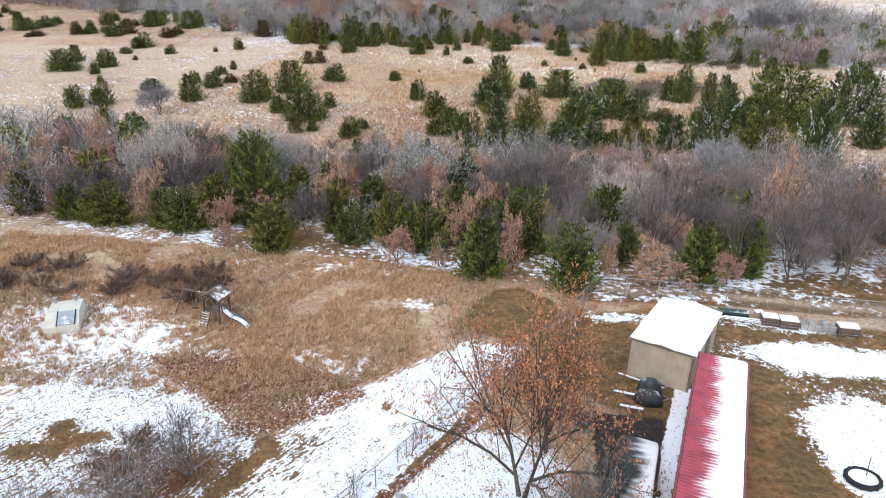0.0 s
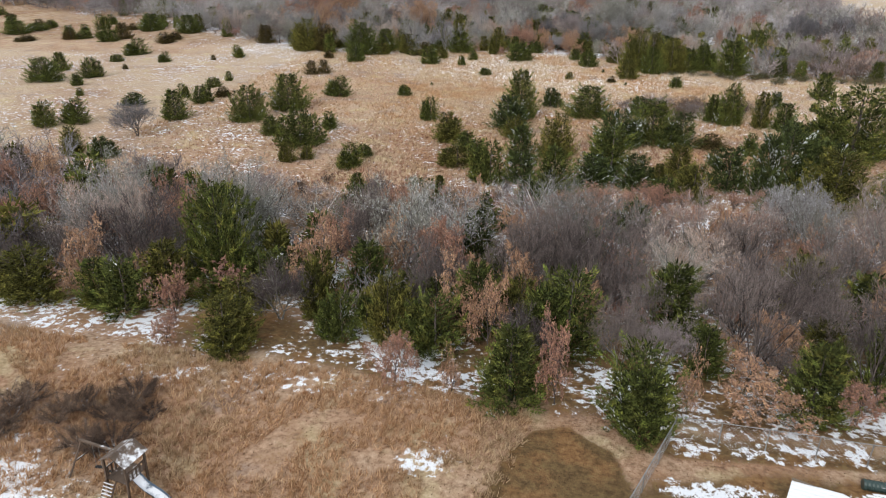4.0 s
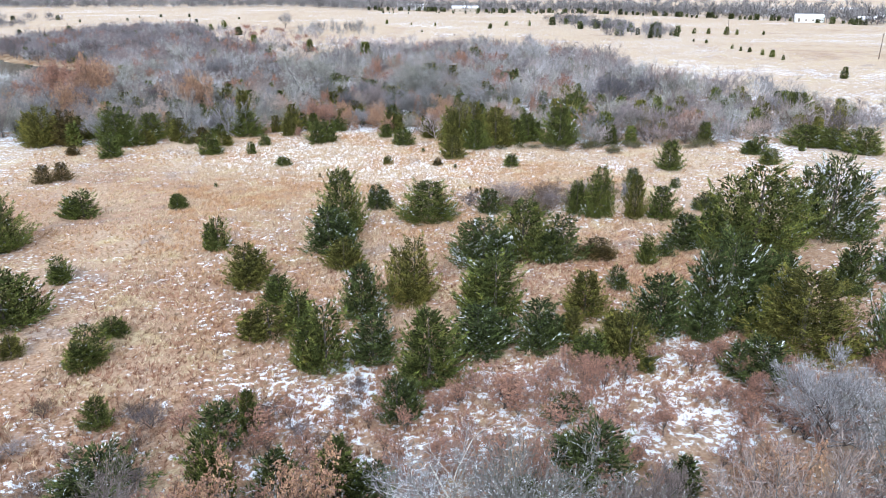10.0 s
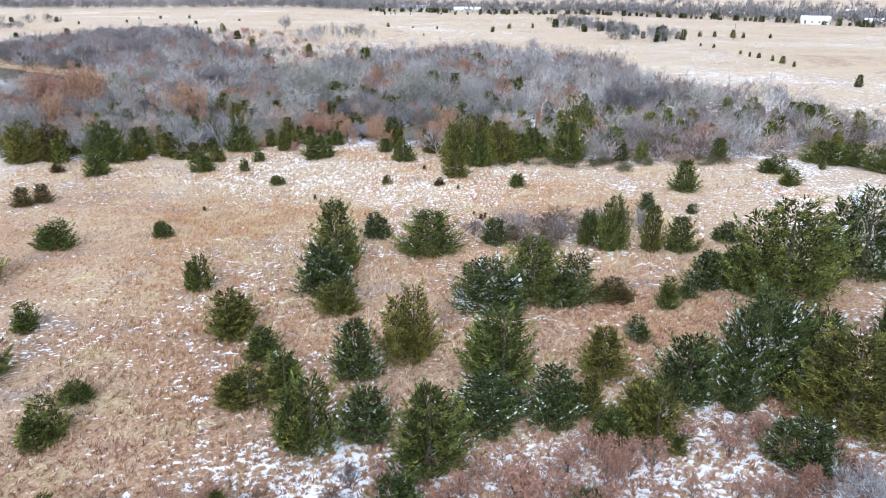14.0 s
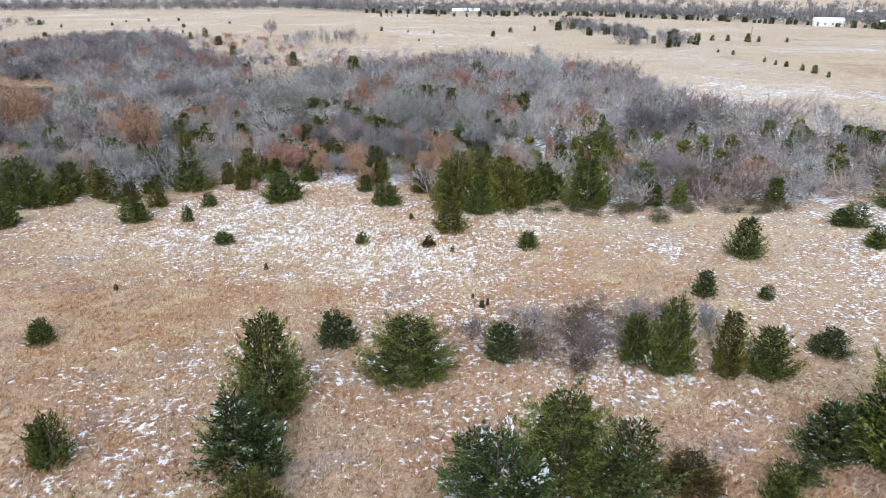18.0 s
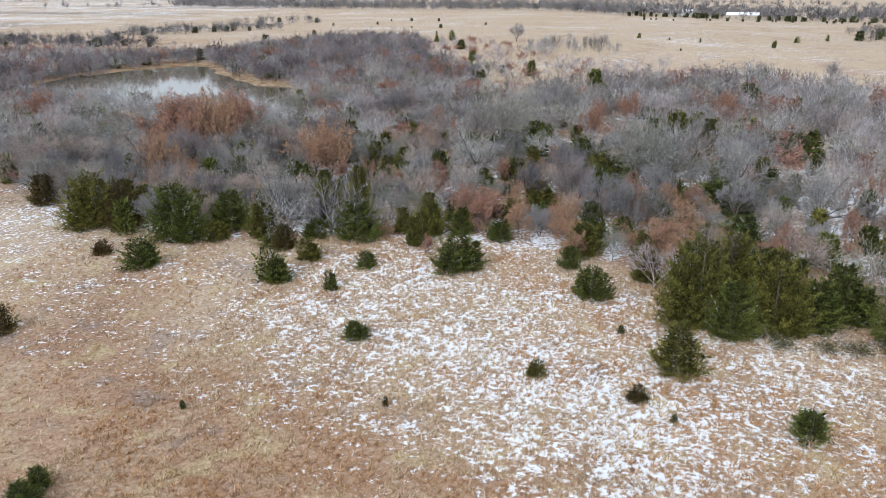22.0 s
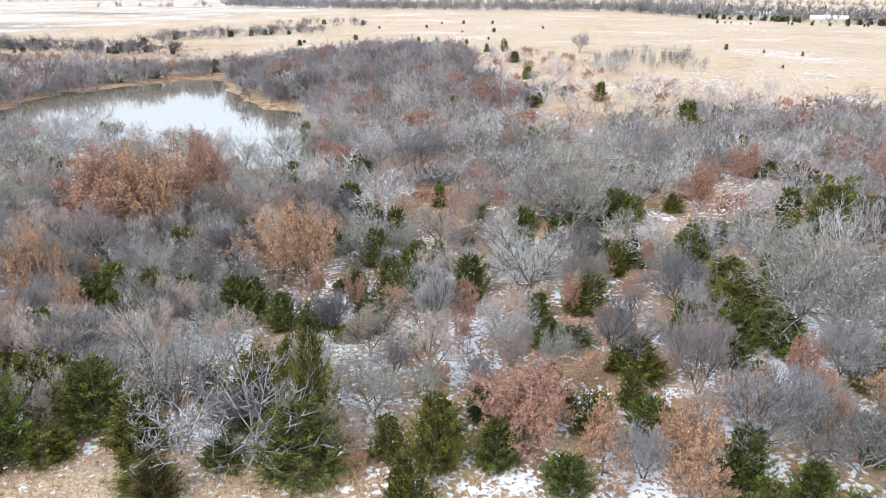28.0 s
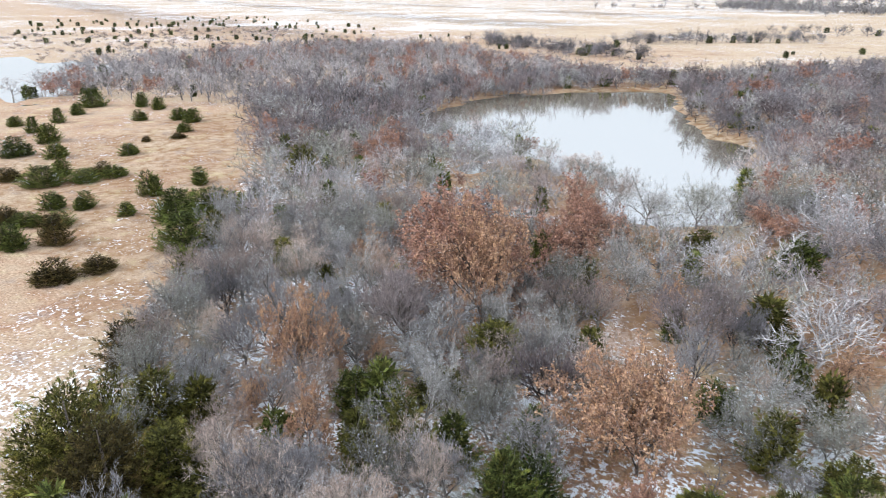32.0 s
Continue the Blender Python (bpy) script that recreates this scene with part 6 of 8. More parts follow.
grass_rng = np.random.default_rng(3)
spots = np.concatenate([grass_rng.uniform((-70, 64), (66, 192), (36000, 2)), grass_rng.uniform((-36, 66), (34, 190), (42000, 2))])
spots = spots[inside(spots[:, 0], spots[:, 1], NORTH_WOOD, 2) < 0.5]
ruddy = 0.85 * hump(spots[:, 0], spots[:, 1], 0, 70, 75, 20) + 0.25 * hump(spots[:, 0], spots[:, 1], 5, 97, 60, 14) > grass_rng.uniform(0, 1, len(spots))
tufts("field_grass", spots[~ruddy], 7, 0.52, 0.6, "tufts of dead tan and rust prairie grass", GRASS, 0.06)
tufts("field_bluestem", spots[ruddy], 7, 0.52, 0.6, "tufts of dead red-brown bluestem grass", GRASS_RED, 0.06)
TALL = [(-46, 8), (-30, 10), (-20, 9), (-15, 13), (-11, 18), (-10, 23), (-9, 26.5), (-16, 29), (-32, 31), (-60, 34), (-60, 20)]
spots = grass_rng.uniform((-60, 8), (-8, 34), (22000, 2))
spots = spots[inside(spots[:, 0], spots[:, 1], TALL, 0.5) > 0.5]
keep = np.array([noise.noise(Vector((x * 0.35, y * 0.35, 0))) + noise.noise(Vector((x * 0.1, y * 0.1, 3))) for x, y in spots]) > -0.42
keep &= grass_rng.uniform(0, 1, len(spots)) > 0.8 * hump(spots[:, 0], spots[:, 1], -31, 14.5, 5, 4)
spots = spots[keep]
tufts("tall_grass", spots, 12, 0.5, 0.55, "tall rust-coloured dead grass below the yard", GRASS_RUST, 0.03)


# ---- the yard ----
class Solid:
    """One mesh put together from shaped pieces."""

    def __init__(self):
        self.bm = bmesh.new()

    def box(self, c, s, turn=(0, 0, 0), bevel=0.0):
        made = bmesh.ops.create_cube(self.bm, size=1.0)["verts"]
        if bevel:
            edges = list({e for v in made for e in v.link_edges})
            for v in made:
                v.co = Vector((v.co.x * s[0], v.co.y * s[1], v.co.z * s[2]))
            made = list({v for f in bmesh.ops.bevel(self.bm, geom=edges, offset=bevel, segments=2, affect="EDGES", profile=0.6)["faces"] for v in f.verts} | {v for v in made if v.is_valid})
            m = pose(*c, *turn)
        else:
            m = pose(*c, *turn) @ Matrix.Diagonal((*s, 1))
        bmesh.ops.transform(self.bm, matrix=m, verts=[v for v in made if v.is_valid])
        return self

    def rod(self, a, b, r, sides=8, r2=None):
        a, b = Vector(a), Vector(b)
        m = Matrix.Translation((a + b) / 2) @ (b - a).to_track_quat("Z", "Y").to_matrix().to_4x4()
        bmesh.ops.create_cone(self.bm, cap_ends=True, segments=sides, radius1=r, radius2=r if r2 is None else r2, depth=(b - a).length, matrix=m)
        return self

    def poly(self, verts, faces):
        vs = [self.bm.verts.new(v) for v in verts]
        for f in faces:
            self.bm.faces.new([vs[i] for i in f])
        return self

    def loft(self, rings, close=True):
        """Skins rings of equal count, one after another."""
        vs = [[self.bm.verts.new(p) for p in ring] for ring in rings]
        n = len(rings[0])
        for a, b in zip(vs, vs[1:]):
            for i in range(n):
                self.bm.faces.new((a[i], a[(i + 1) % n], b[(i + 1) % n], b[i]))
        if close:
            self.bm.faces.new(vs[0][::-1])
            self.bm.faces.new(vs[-1])
        return self

    def mesh(self, name, mat, soft=False):
        bmesh.ops.recalc_face_normals(self.bm, faces=self.bm.faces)
        me = bpy.data.meshes.new(name)
        self.bm.to_mesh(me)
        self.bm.free()
        me.materials.append(mat)
        if soft:
            me.polygons.foreach_set("use_smooth", [True] * len(me.polygons))
        return me


def put(name, solid, mat, parent, label="", soft=False):
    return part(name, solid.mesh(name, mat, soft), parent, label)


def thing(name, m, label, category, group="", kind=""):
    ob = new(name)
    ob.empty_display_size = 0.3
    ob.matrix_basis = m
    return tagged(ob, label, category, group, kind)


def painted(name, colour, rough=0.5, metal=0.0, dirt=0.25, snow=0.0, scale=1.5, snow_side=None, spec=0.4, stretch_y=5.0, soft_edge=0.0, rib_mark=0.0):
    """Paint, sheet metal, timber or concrete: worn at two scales, with snow lying where it faces up."""
    m, ns, ls, b = material(name, rough, metal, spec)
    geo = ns.new("ShaderNodeNewGeometry")
    co = ns.new("ShaderNodeTexCoord")
    n1 = noise_out(ns, ls, co.outputs["Object"], scale, 5)
    n2 = noise_out(ns, ls, co.outputs["Object"], scale * 14, 3)
    low = tuple(v * (1 - dirt * 1.6) for v in colour)
    c = mix(ns, ls, smooth(ns, ls, n1, 0.35, 0.7), colour, low)
    c = mix(ns, ls, math_node(ns, ls, "MULTIPLY", n2, dirt), c, tuple(min(1, v * 1.5 + 0.02) for v in colour))
    if snow:
        up = ns.new("ShaderNodeSeparateXYZ")
        ls.new(geo.outputs["Normal"], up.inputs[0])
        stretch = ns.new("ShaderNodeMapping")
        stretch.inputs["Scale"].default_value = (0.5, stretch_y, 1.0) if snow_side else (1, 1, 1)
        ls.new(co.outputs["Object"], stretch.inputs[0])
        amount = noise_out(ns, ls, stretch.outputs[0], 0.9, 5, 0.7)
        if snow_side:
            where = ns.new("ShaderNodeSeparateXYZ")
            ls.new(co.outputs["Object"], where.inputs[0])
            lean = math_node(ns, ls, "MULTIPLY", where.outputs[snow_side[0]], snow_side[1])
            amount = math_node(ns, ls, "ADD", amount, lean)
            rib = math_node(ns, ls, "SINE", math_node(ns, ls, "MULTIPLY", where.outputs[1], 29.92))
            amount = math_node(ns, ls, "ADD", amount, math_node(ns, ls, "MULTIPLY", rib, rib_mark))
        f = math_node(ns, ls, "MULTIPLY", smooth(ns, ls, up.outputs[2], 0.55, 0.8), smooth(ns, ls, amount, 0.60 - 0.4 * snow - soft_edge, 0.74 - 0.4 * snow + soft_edge))
        c = mix(ns, ls, f, c, (0.84, 0.85, 0.88))
        r = ns.new("ShaderNodeMapRange")
        r.inputs[3].default_value, r.inputs[4].default_value = rough, 0.95
        ls.new(f, r.inputs[0])
        ls.new(r.outputs[0], b.inputs["Roughness"])
    ls.new(c, b.inputs["Base Color"])
    bump(ns, ls, n2, b, 0.15, 0.01)
    return m


RED = painted("container_red", (0.30, 0.032, 0.052), 0.45, 0, 0.25)
RED_ROOF = painted("container_roof_red", (0.34, 0.045, 0.07), 0.5, 0, 0.25, 0.60, 1.5, (0, 0.5), 0.4, 0.8, 0.10, 0.09)
RED_DARK = painted("container_red_worn", (0.20, 0.03, 0.035), 0.55, 0, 0.4)
STEEL = painted("galvanised_steel", (0.42, 0.43, 0.44), 0.45, 0.7, 0.3)
WHITE = painted("white_paint", (0.78, 0.78, 0.77), 0.5, 0, 0.06)
SNOW = painted("lying_snow", (0.86, 0.87, 0.90), 0.95, 0, 0.03)
BEIGE = painted("beige_siding", (0.42, 0.35, 0.26), 0.6, 0, 0.12)
BEIGE_DARK = painted("beige_trim", (0.16, 0.125, 0.09), 0.6, 0, 0.2)
ROOF_WHITE = painted("snowy_roof", (0.55, 0.55, 0.55), 0.55, 0, 0.2, 0.95)
COVER_BLACK = painted("black_cover_under_snow", (0.014, 0.018, 0.022), 0.5, 0, 0.2, 0.26, 1.2, (0, 0.42), 0.4, 1.6, 0.10)
BLACK_PLAIN = painted("black_plain", (0.012, 0.013, 0.015), 0.35, 0, 0.3)
RUBBER = painted("rubber", (0.016, 0.016, 0.017), 0.85, 0, 0.4)
RUST_IRON = painted("rusty_iron", (0.09, 0.05, 0.035), 0.8, 0.2, 0.4)
CONCRETE = painted("concrete", (0.40, 0.345, 0.27), 0.9, 0, 0.16)
CONCRETE_PALE = painted("pale_concrete", (0.56, 0.53, 0.46), 0.9, 0, 0.1)
CONCRETE_GREY = painted("grey_concrete_block", (0.36, 0.34, 0.32), 0.92, 0, 0.25, 0.35)
TIMBER = painted("weathered_timber", (0.13, 0.09, 0.065), 0.85, 0, 0.35, 0.3)
TIMBER_SNOW = painted("snowy_timber", (0.22, 0.16, 0.11), 0.85, 0, 0.3, 0.85)
PLASTIC_GREEN = painted("dark_green_plastic", (0.03, 0.055, 0.05), 0.4, 0, 0.2, 0.3)
SLIDE_BLUE = painted("blue_grey_slide", (0.07, 0.10, 0.14), 0.35, 0, 0.2, 0.6)
TARP = painted("dark_tarp", (0.03, 0.038, 0.045), 0.5, 0, 0.4, 0.25, 3.0)
TARP_GREY = painted("grey_tarp", (0.30, 0.33, 0.36), 0.6, 0, 0.15, 0.2)
RUST_SHEET = painted("rust_stained_white", (0.62, 0.58, 0.55), 0.5, 0, 0.1)
m, ns, ls, b = material("dark_glass", 0.08, 0, 0.6)
b.inputs["Base Color"].default_value = (0.015, 0.018, 0.02, 1)
GLASS = m


def slope_at(x, y):
    """Degrees by which the ground falls along y."""
    return math.degrees(math.atan2(gz(x, y + 3) - gz(x, y - 3), 6))


def corrugated(s, length, width, pitch, depth, z, along=1):
    """A ribbed sheet in the xy plane, ribs across its length."""
    n = int(length / pitch)
    v, f = [], []
    prof = []
    for i in range(n):
        y = -length / 2 + i * pitch
        prof += [(y, 0), (y + pitch * 0.3, 0), (y + pitch * 0.45, depth), (y + pitch * 0.85, depth)]
    prof.append((length / 2, 0))
    for y, d in prof:
        v += [(-width / 2, y, z + d), (width / 2, y, z + d)]
    for i in range(len(prof) - 1):
        f.append((2 * i, 2 * i + 1, 2 * i + 3, 2 * i + 2))
    return s.poly(v, f)


def shipping_container():
    x, y = 0.73, 5.97
    ob = thing("shipping_container", pose(x, y, gz(x, y) + 0.12, slope_at(x, y) + 0.2, 0, -17.2), "long red corrugated steel shipping container with snow on its roof", "container")
    L, W, H = 12.19, 2.44, 2.59
    put("roof", corrugated(Solid(), L - 0.5, W - 0.16, 0.21, 0.03, H - 0.04), RED_ROOF, ob, "red roof half covered with streaks of snow")
    for side in (-1, 1):
        s = Solid()
        corrugated(s, L - 0.3, H - 0.3, 0.28, 0.036, 0)
        bmesh.ops.transform(s.bm, matrix=pose(side * (W / 2 - 0.05), 0, H / 2, 0, side * 90, 0), verts=s.bm.verts)
        put("side_wall", s, RED, ob)
        put("top_rail", Solid().box((side * (W / 2 - 0.03), 0, H - 0.05), (0.06, L - 0.3, 0.1)), RED, ob)
        put("bottom_rail", Solid().box((side * (W / 2 - 0.03), 0, 0.09), (0.07, L - 0.3, 0.16)), RED_DARK, ob)
        for end in (-1, 1):
            put("corner_post", Solid().box((side * (W / 2 - 0.08), end * (L / 2 - 0.08), H / 2), (0.16, 0.16, H - 0.24), bevel=0.01), RED, ob)
            for zz in (0.06, H - 0.06):
                put("corner_casting", Solid().box((side * (W / 2 - 0.09), end * (L / 2 - 0.09), zz), (0.178, 0.178, 0.118), bevel=0.015), RED_DARK, ob)
    put("end_wall", Solid().box((0, L / 2 - 0.08, H / 2), (W - 0.3, 0.05, H - 0.2)), RED, ob)
    put("floor", Solid().box((0, 0, 0.12), (W - 0.12, L - 0.2, 0.1)), RED_DARK, ob)
    put("header", Solid().box((0, -L / 2 + 0.08, H - 0.1), (W - 0.34, 0.14, 0.2), bevel=0.01), RED_ROOF, ob)
    put("sill", Solid().box((0, -L / 2 + 0.08, 0.09), (W - 0.34, 0.14, 0.16)), RED_DARK, ob)
    put("roof_plate", Solid().box((0, -L / 2 + 0.22, H - 0.015), (W - 0.2, 0.3, 0.02)), RED_ROOF, ob)
    put("roof_plate", Solid().box((0, L / 2 - 0.22, H - 0.015), (W - 0.2, 0.3, 0.02)), RED_ROOF, ob)
    for side in (-1, 1):
        cx = side * 0.535
        door = put("door", Solid().box((cx, -L / 2 + 0.07, H / 2 - 0.02), (1.05, 0.05, H - 0.42), bevel=0.008), RED, ob, "red steel door leaf with lock rods")
        for k in (-0.34, -0.12, 0.12, 0.34):
            part("panel_rib", Solid().box((cx + k, -L / 2 + 0.04, H / 2 - 0.02), (0.06, 0.03, H - 0.6), bevel=0.01).mesh("panel_rib", RED), door)
        for k in (-0.22, 0.26):
            part("lock_rod", Solid().rod((cx + k, -L / 2 + 0.0, 0.16), (cx + k, -L / 2 + 0.0, H - 0.16), 0.02).mesh("lock_rod", STEEL), door)
            part("handle", Solid().box((cx + k + 0.12, -L / 2 - 0.02, 0.85), (0.36, 0.025, 0.04), (0, 12, 0)).mesh("handle", STEEL), door)
        rows = ((-0.2, 2.1, 0.3, 0.12), (0.1, 2.1, 0.2, 0.10), (-0.02, 1.72, 0.16, 0.16), (0.0, 1.38, 0.26, 0.09)) if side < 0 else ((0.15, 2.12, 0.5, 0.09), (0.2, 1.96, 0.24, 0.07), (-0.2, 1.72, 0.2, 0.05), (-0.2, 1.42, 0.24, 0.05), (0.26, 1.5, 0.2, 0.12), (0.24, 1.1, 0.22, 0.12), (0.2, 0.62, 0.26, 0.07))
        for dx, zz, w, h in rows:
            part("marking_bar", Solid().box((cx + dx, -L / 2 + 0.040, zz), (w, 0.006, h)).mesh("marking_bar", WHITE), door)
        if side < 0:
            part("vent_plate", Solid().box((cx - 0.3, -L / 2 + 0.038, 0.62), (0.3, 0.01, 0.24)).mesh("vent_plate", BLACK_PLAIN), door)
    for k in (-3.2, -1, 1.4, 3.6):
        put("foot_block", Solid().box((-0.9, k, -0.16), (0.4, 0.4, 0.4)).box((0.9, k, -0.16), (0.4, 0.4, 0.4)), CONCRETE_GREY, ob)


def shed():
    x, y = 1.2, 16.1
    ob = thing("storage_shed", pose(x, y, gz(x, y) - 0.05, slope_at(x, y) * 0.8, 0, -26.4), "beige metal-sided storage shed with a snow-covered roof", "shed")
    W, L, H = 3.3, 6.2, 2.25
    for sx in (-1, 1):
        s = Solid()
        corrugated(s, L, H, 0.3, 0.02, 0)
        bmesh.ops.transform(s.bm, matrix=pose(sx * W / 2, 0, H / 2, 0, sx * 90, 0), verts=s.bm.verts)
        put("side_wall", s, BEIGE, ob)
    for sy in (-1, 1):
        s = Solid()
        corrugated(s, W, H, 0.3, 0.02, 0)
        bmesh.ops.transform(s.bm, matrix=pose(0, sy * L / 2, H / 2, 0, 0, 90) @ pose(0, 0, 0, 0, sy * 90, 0), verts=s.bm.verts)
        put("end_wall", s, BEIGE, ob)
    s = Solid()
    corrugated(s, L + 0.35, W / 2 + 0.2, 0.25, 0.02, 0)
    s2 = Solid()
    corrugated(s2, L + 0.35, W / 2 + 0.2, 0.25, 0.02, 0)
    bmesh.ops.transform(s.bm, matrix=pose(-W / 4 - 0.04, 0, H + 0.14, 0, -7, 0), verts=s.bm.verts)
    bmesh.ops.transform(s2.bm, matrix=pose(W / 4 + 0.04, 0, H + 0.14, 0, 7, 0), verts=s2.bm.verts)
    put("roof_sheet", s, ROOF_WHITE, ob)
    put("roof_sheet", s2, ROOF_WHITE, ob)
    for side in (-1, 1):
        tri = [(-W / 2, side * L / 2, H), (W / 2, side * L / 2, H), (0, side * L / 2, H + 0.2)]
        put("gable", Solid().poly(tri + [(a, b - side * 0.03, c) for a, b, c in tri], [(0, 1, 2), (5, 4, 3), (0, 3, 4, 1), (1, 4, 5, 2), (2, 5, 3, 0)]), BEIGE, ob)
        put("eave_trim", Solid().box((0, side * (L / 2 + 0.15), H + 0.1), (W + 0.3, 0.05, 0.1)), BEIGE_DARK, ob)
        for k in (-1, 1):
            put("corner_trim", Solid().box((k * W / 2, side * L / 2, H / 2), (0.09, 0.09, H)), BEIGE_DARK, ob)
    put("door", Solid().box((W / 2 + 0.03, 0.6, 1.0), (0.04, 1.1, 1.95), bevel=0.01), BEIGE_DARK, ob, "brown sheet-metal door")
    put("base_plank", Solid().box((-0.2, -L / 2 - 0.25, 0.06), (W + 0.3, 0.16, 0.1)), TIMBER_SNOW, ob)
    put("loose_sheet", Solid().box((-0.5, 0.9, H + 0.16), (0.05, 0.5, 0.04), (0, -7, 20)), BLACK_PLAIN, ob)


def wheel(ob, x, y, z, r, w):
    tyre = put("wheel", Solid().rod((x - w / 2, y, z), (x + w / 2, y, z), r, 20), RUBBER, ob, soft=False)
    part("rim", Solid().rod((x - w / 2 - 0.01, y, z), (x + w / 2 + 0.01, y, z), r * 0.6, 12).mesh("rim", STEEL), tyre)


def covered_car():
    x, y = -2.85, 4.0
    ob = thing("covered_car", pose(x, y, gz(x, y), slope_at(x, y), 0, -14.8), "car under a taut black cover with wet snow lying on it", "car")
    # sections from the nose at -y to the tail: place, half width at the hem and at the top, hem and top height
    cuts = ((-2.42, 0.62, 0.5, 0.34, 0.62), (-2.3, 0.86, 0.76, 0.26, 0.95), (-1.9, 0.93, 0.84, 0.22, 1.08), (-1.2, 0.96, 0.88, 0.2, 1.2), (-0.7, 0.97, 0.86, 0.2, 1.42), (-0.1, 0.97, 0.84, 0.2, 1.56),
            (0.8, 0.97, 0.84, 0.2, 1.6), (1.6, 0.97, 0.84, 0.2, 1.56), (2.15, 0.95, 0.82, 0.22, 1.44), (2.36, 0.88, 0.74, 0.26, 1.2), (2.44, 0.7, 0.56, 0.34, 0.8))
    rings = []
    for k, (yy, hem, top, low, high) in enumerate(cuts):
        sag = 0.02 if k % 2 else 0.0
        rings.append([(-hem, yy, low), (-hem - 0.02, yy, low + (high - low) * 0.45), (-top - 0.03, yy, high - 0.16), (-top + 0.1, yy, high - 0.03 - sag), (0, yy, high + 0.02 - sag),
                      (top - 0.1, yy, high - 0.03 - sag), (top + 0.03, yy, high - 0.16), (hem + 0.02, yy, low + (high - low) * 0.45), (hem, yy, low)])
    put("cover", Solid().loft(rings), COVER_BLACK, ob, "taut black cover, half of it white with snow", True)
    for sx in (-1, 1):
        put("mirror_bulge", Solid().box((sx * 1.04, -0.75, 1.08), (0.24, 0.2, 0.2), bevel=0.07), BLACK_PLAIN, ob)
        for yy in (-1.5, 1.45):
            wheel(ob, sx * 0.84, yy, 0.34, 0.35, 0.24)
    put("snow_lump", Solid().box((0.55, -2.0, 1.12), (0.5, 0.2, 0.08), (0, 4, 8), bevel=0.035), SNOW, ob)


def flat_trailer():
    x, y = -1.8, -3.8
    ob = thing("utility_trailer", pose(x, y, gz(x, y), 1, 0, -8), "black utility trailer loaded under snow, ramp gate raised", "trailer")
    for sx in (-1, 1):
        put("side_rail", Solid().box((sx * 0.98, 0, 0.9), (0.05, 4.2, 0.05)).box((sx * 0.98, 0, 0.6), (0.05, 4.2, 0.07)), BLACK_PLAIN, ob)
        for k in (-2.05, -0.7, 0.7, 2.05):
            put("stake", Solid().box((sx * 0.98, k, 0.75), (0.05, 0.05, 0.34)), BLACK_PLAIN, ob)
        put("fender", Solid().box((sx * 1.16, -0.2, 0.72), (0.26, 1.1, 0.05), bevel=0.02), BLACK_PLAIN, ob)
        wheel(ob, sx * 1.15, -0.2, 0.33, 0.33, 0.2)
    for k in range(8):
        put("deck_plank", Solid().box((-0.84 + k * 0.24, 0, 0.58), (0.225, 4.15, 0.04)), TIMBER, ob)
    put("snow_cover", Solid().box((0, -0.1, 0.72), (1.85, 3.9, 0.2), bevel=0.07), SNOW, ob, "smooth sheet of snow over the load")
    for k in (-0.22, 0.1):
        put("strap", Solid().box((k, -0.2, 0.823), (0.03, 1.6, 0.012)), BLACK_PLAIN, ob)
    gate = put("ramp_gate", Solid().box((0, 2.15, 0.62), (1.95, 0.05, 0.05)).box((0, 3.05, 0.75), (1.95, 0.05, 0.05)).box((-0.97, 2.6, 0.69), (0.05, 0.95, 0.05), (8, 0, 0)).box((0.97, 2.6, 0.69), (0.05, 0.95, 0.05), (8, 0, 0)), RUST_IRON, ob, "lowered steel mesh ramp gate")
    for k in range(16):
        part("mesh_wire", Solid().box((-0.9 + k * 0.12, 2.6, 0.69), (0.012, 0.9, 0.012), (8, 0, 0)).mesh("mesh_wire", RUST_IRON), gate)
    for k in range(7):
        part("mesh_wire", Solid().box((0, 2.25 + k * 0.12, 0.635 + k * 0.017), (1.9, 0.012, 0.012)).mesh("mesh_wire", RUST_IRON), gate)


def outbuilding():
    x, y = 5.2, -6.3
    ob = thing("outbuilding", pose(x, y, gz(x, y), 0, 0, 4), "beige outbuilding with a white snow-covered roof", "shed")
    for cx, cy, sx, sy in ((-4.3, 0, 0.12, 7.6), (4.3, 0, 0.12, 7.6), (0, 3.8, 8.7, 0.12), (0, -3.8, 8.7, 0.12)):
        put("wall", Solid().box((cx, cy, 1.2), (sx, sy, 2.6)), BEIGE, ob)
    put("roof", Solid().loft([[(-4.6, -4.2, 2.42), (-4.6, 4.2, 2.42), (-4.6, 4.2, 2.56), (-4.6, 0, 2.76), (-4.6, -4.2, 2.56)], [(4.6, -4.2, 2.42), (4.6, 4.2, 2.42), (4.6, 4.2, 2.56), (4.6, 0, 2.76), (4.6, -4.2, 2.56)]]), ROOF_WHITE, ob, "low roof under even snow")
    put("eave_trim", Solid().box((0, 4.23, 2.48), (9.2, 0.05, 0.14)), WHITE, ob)


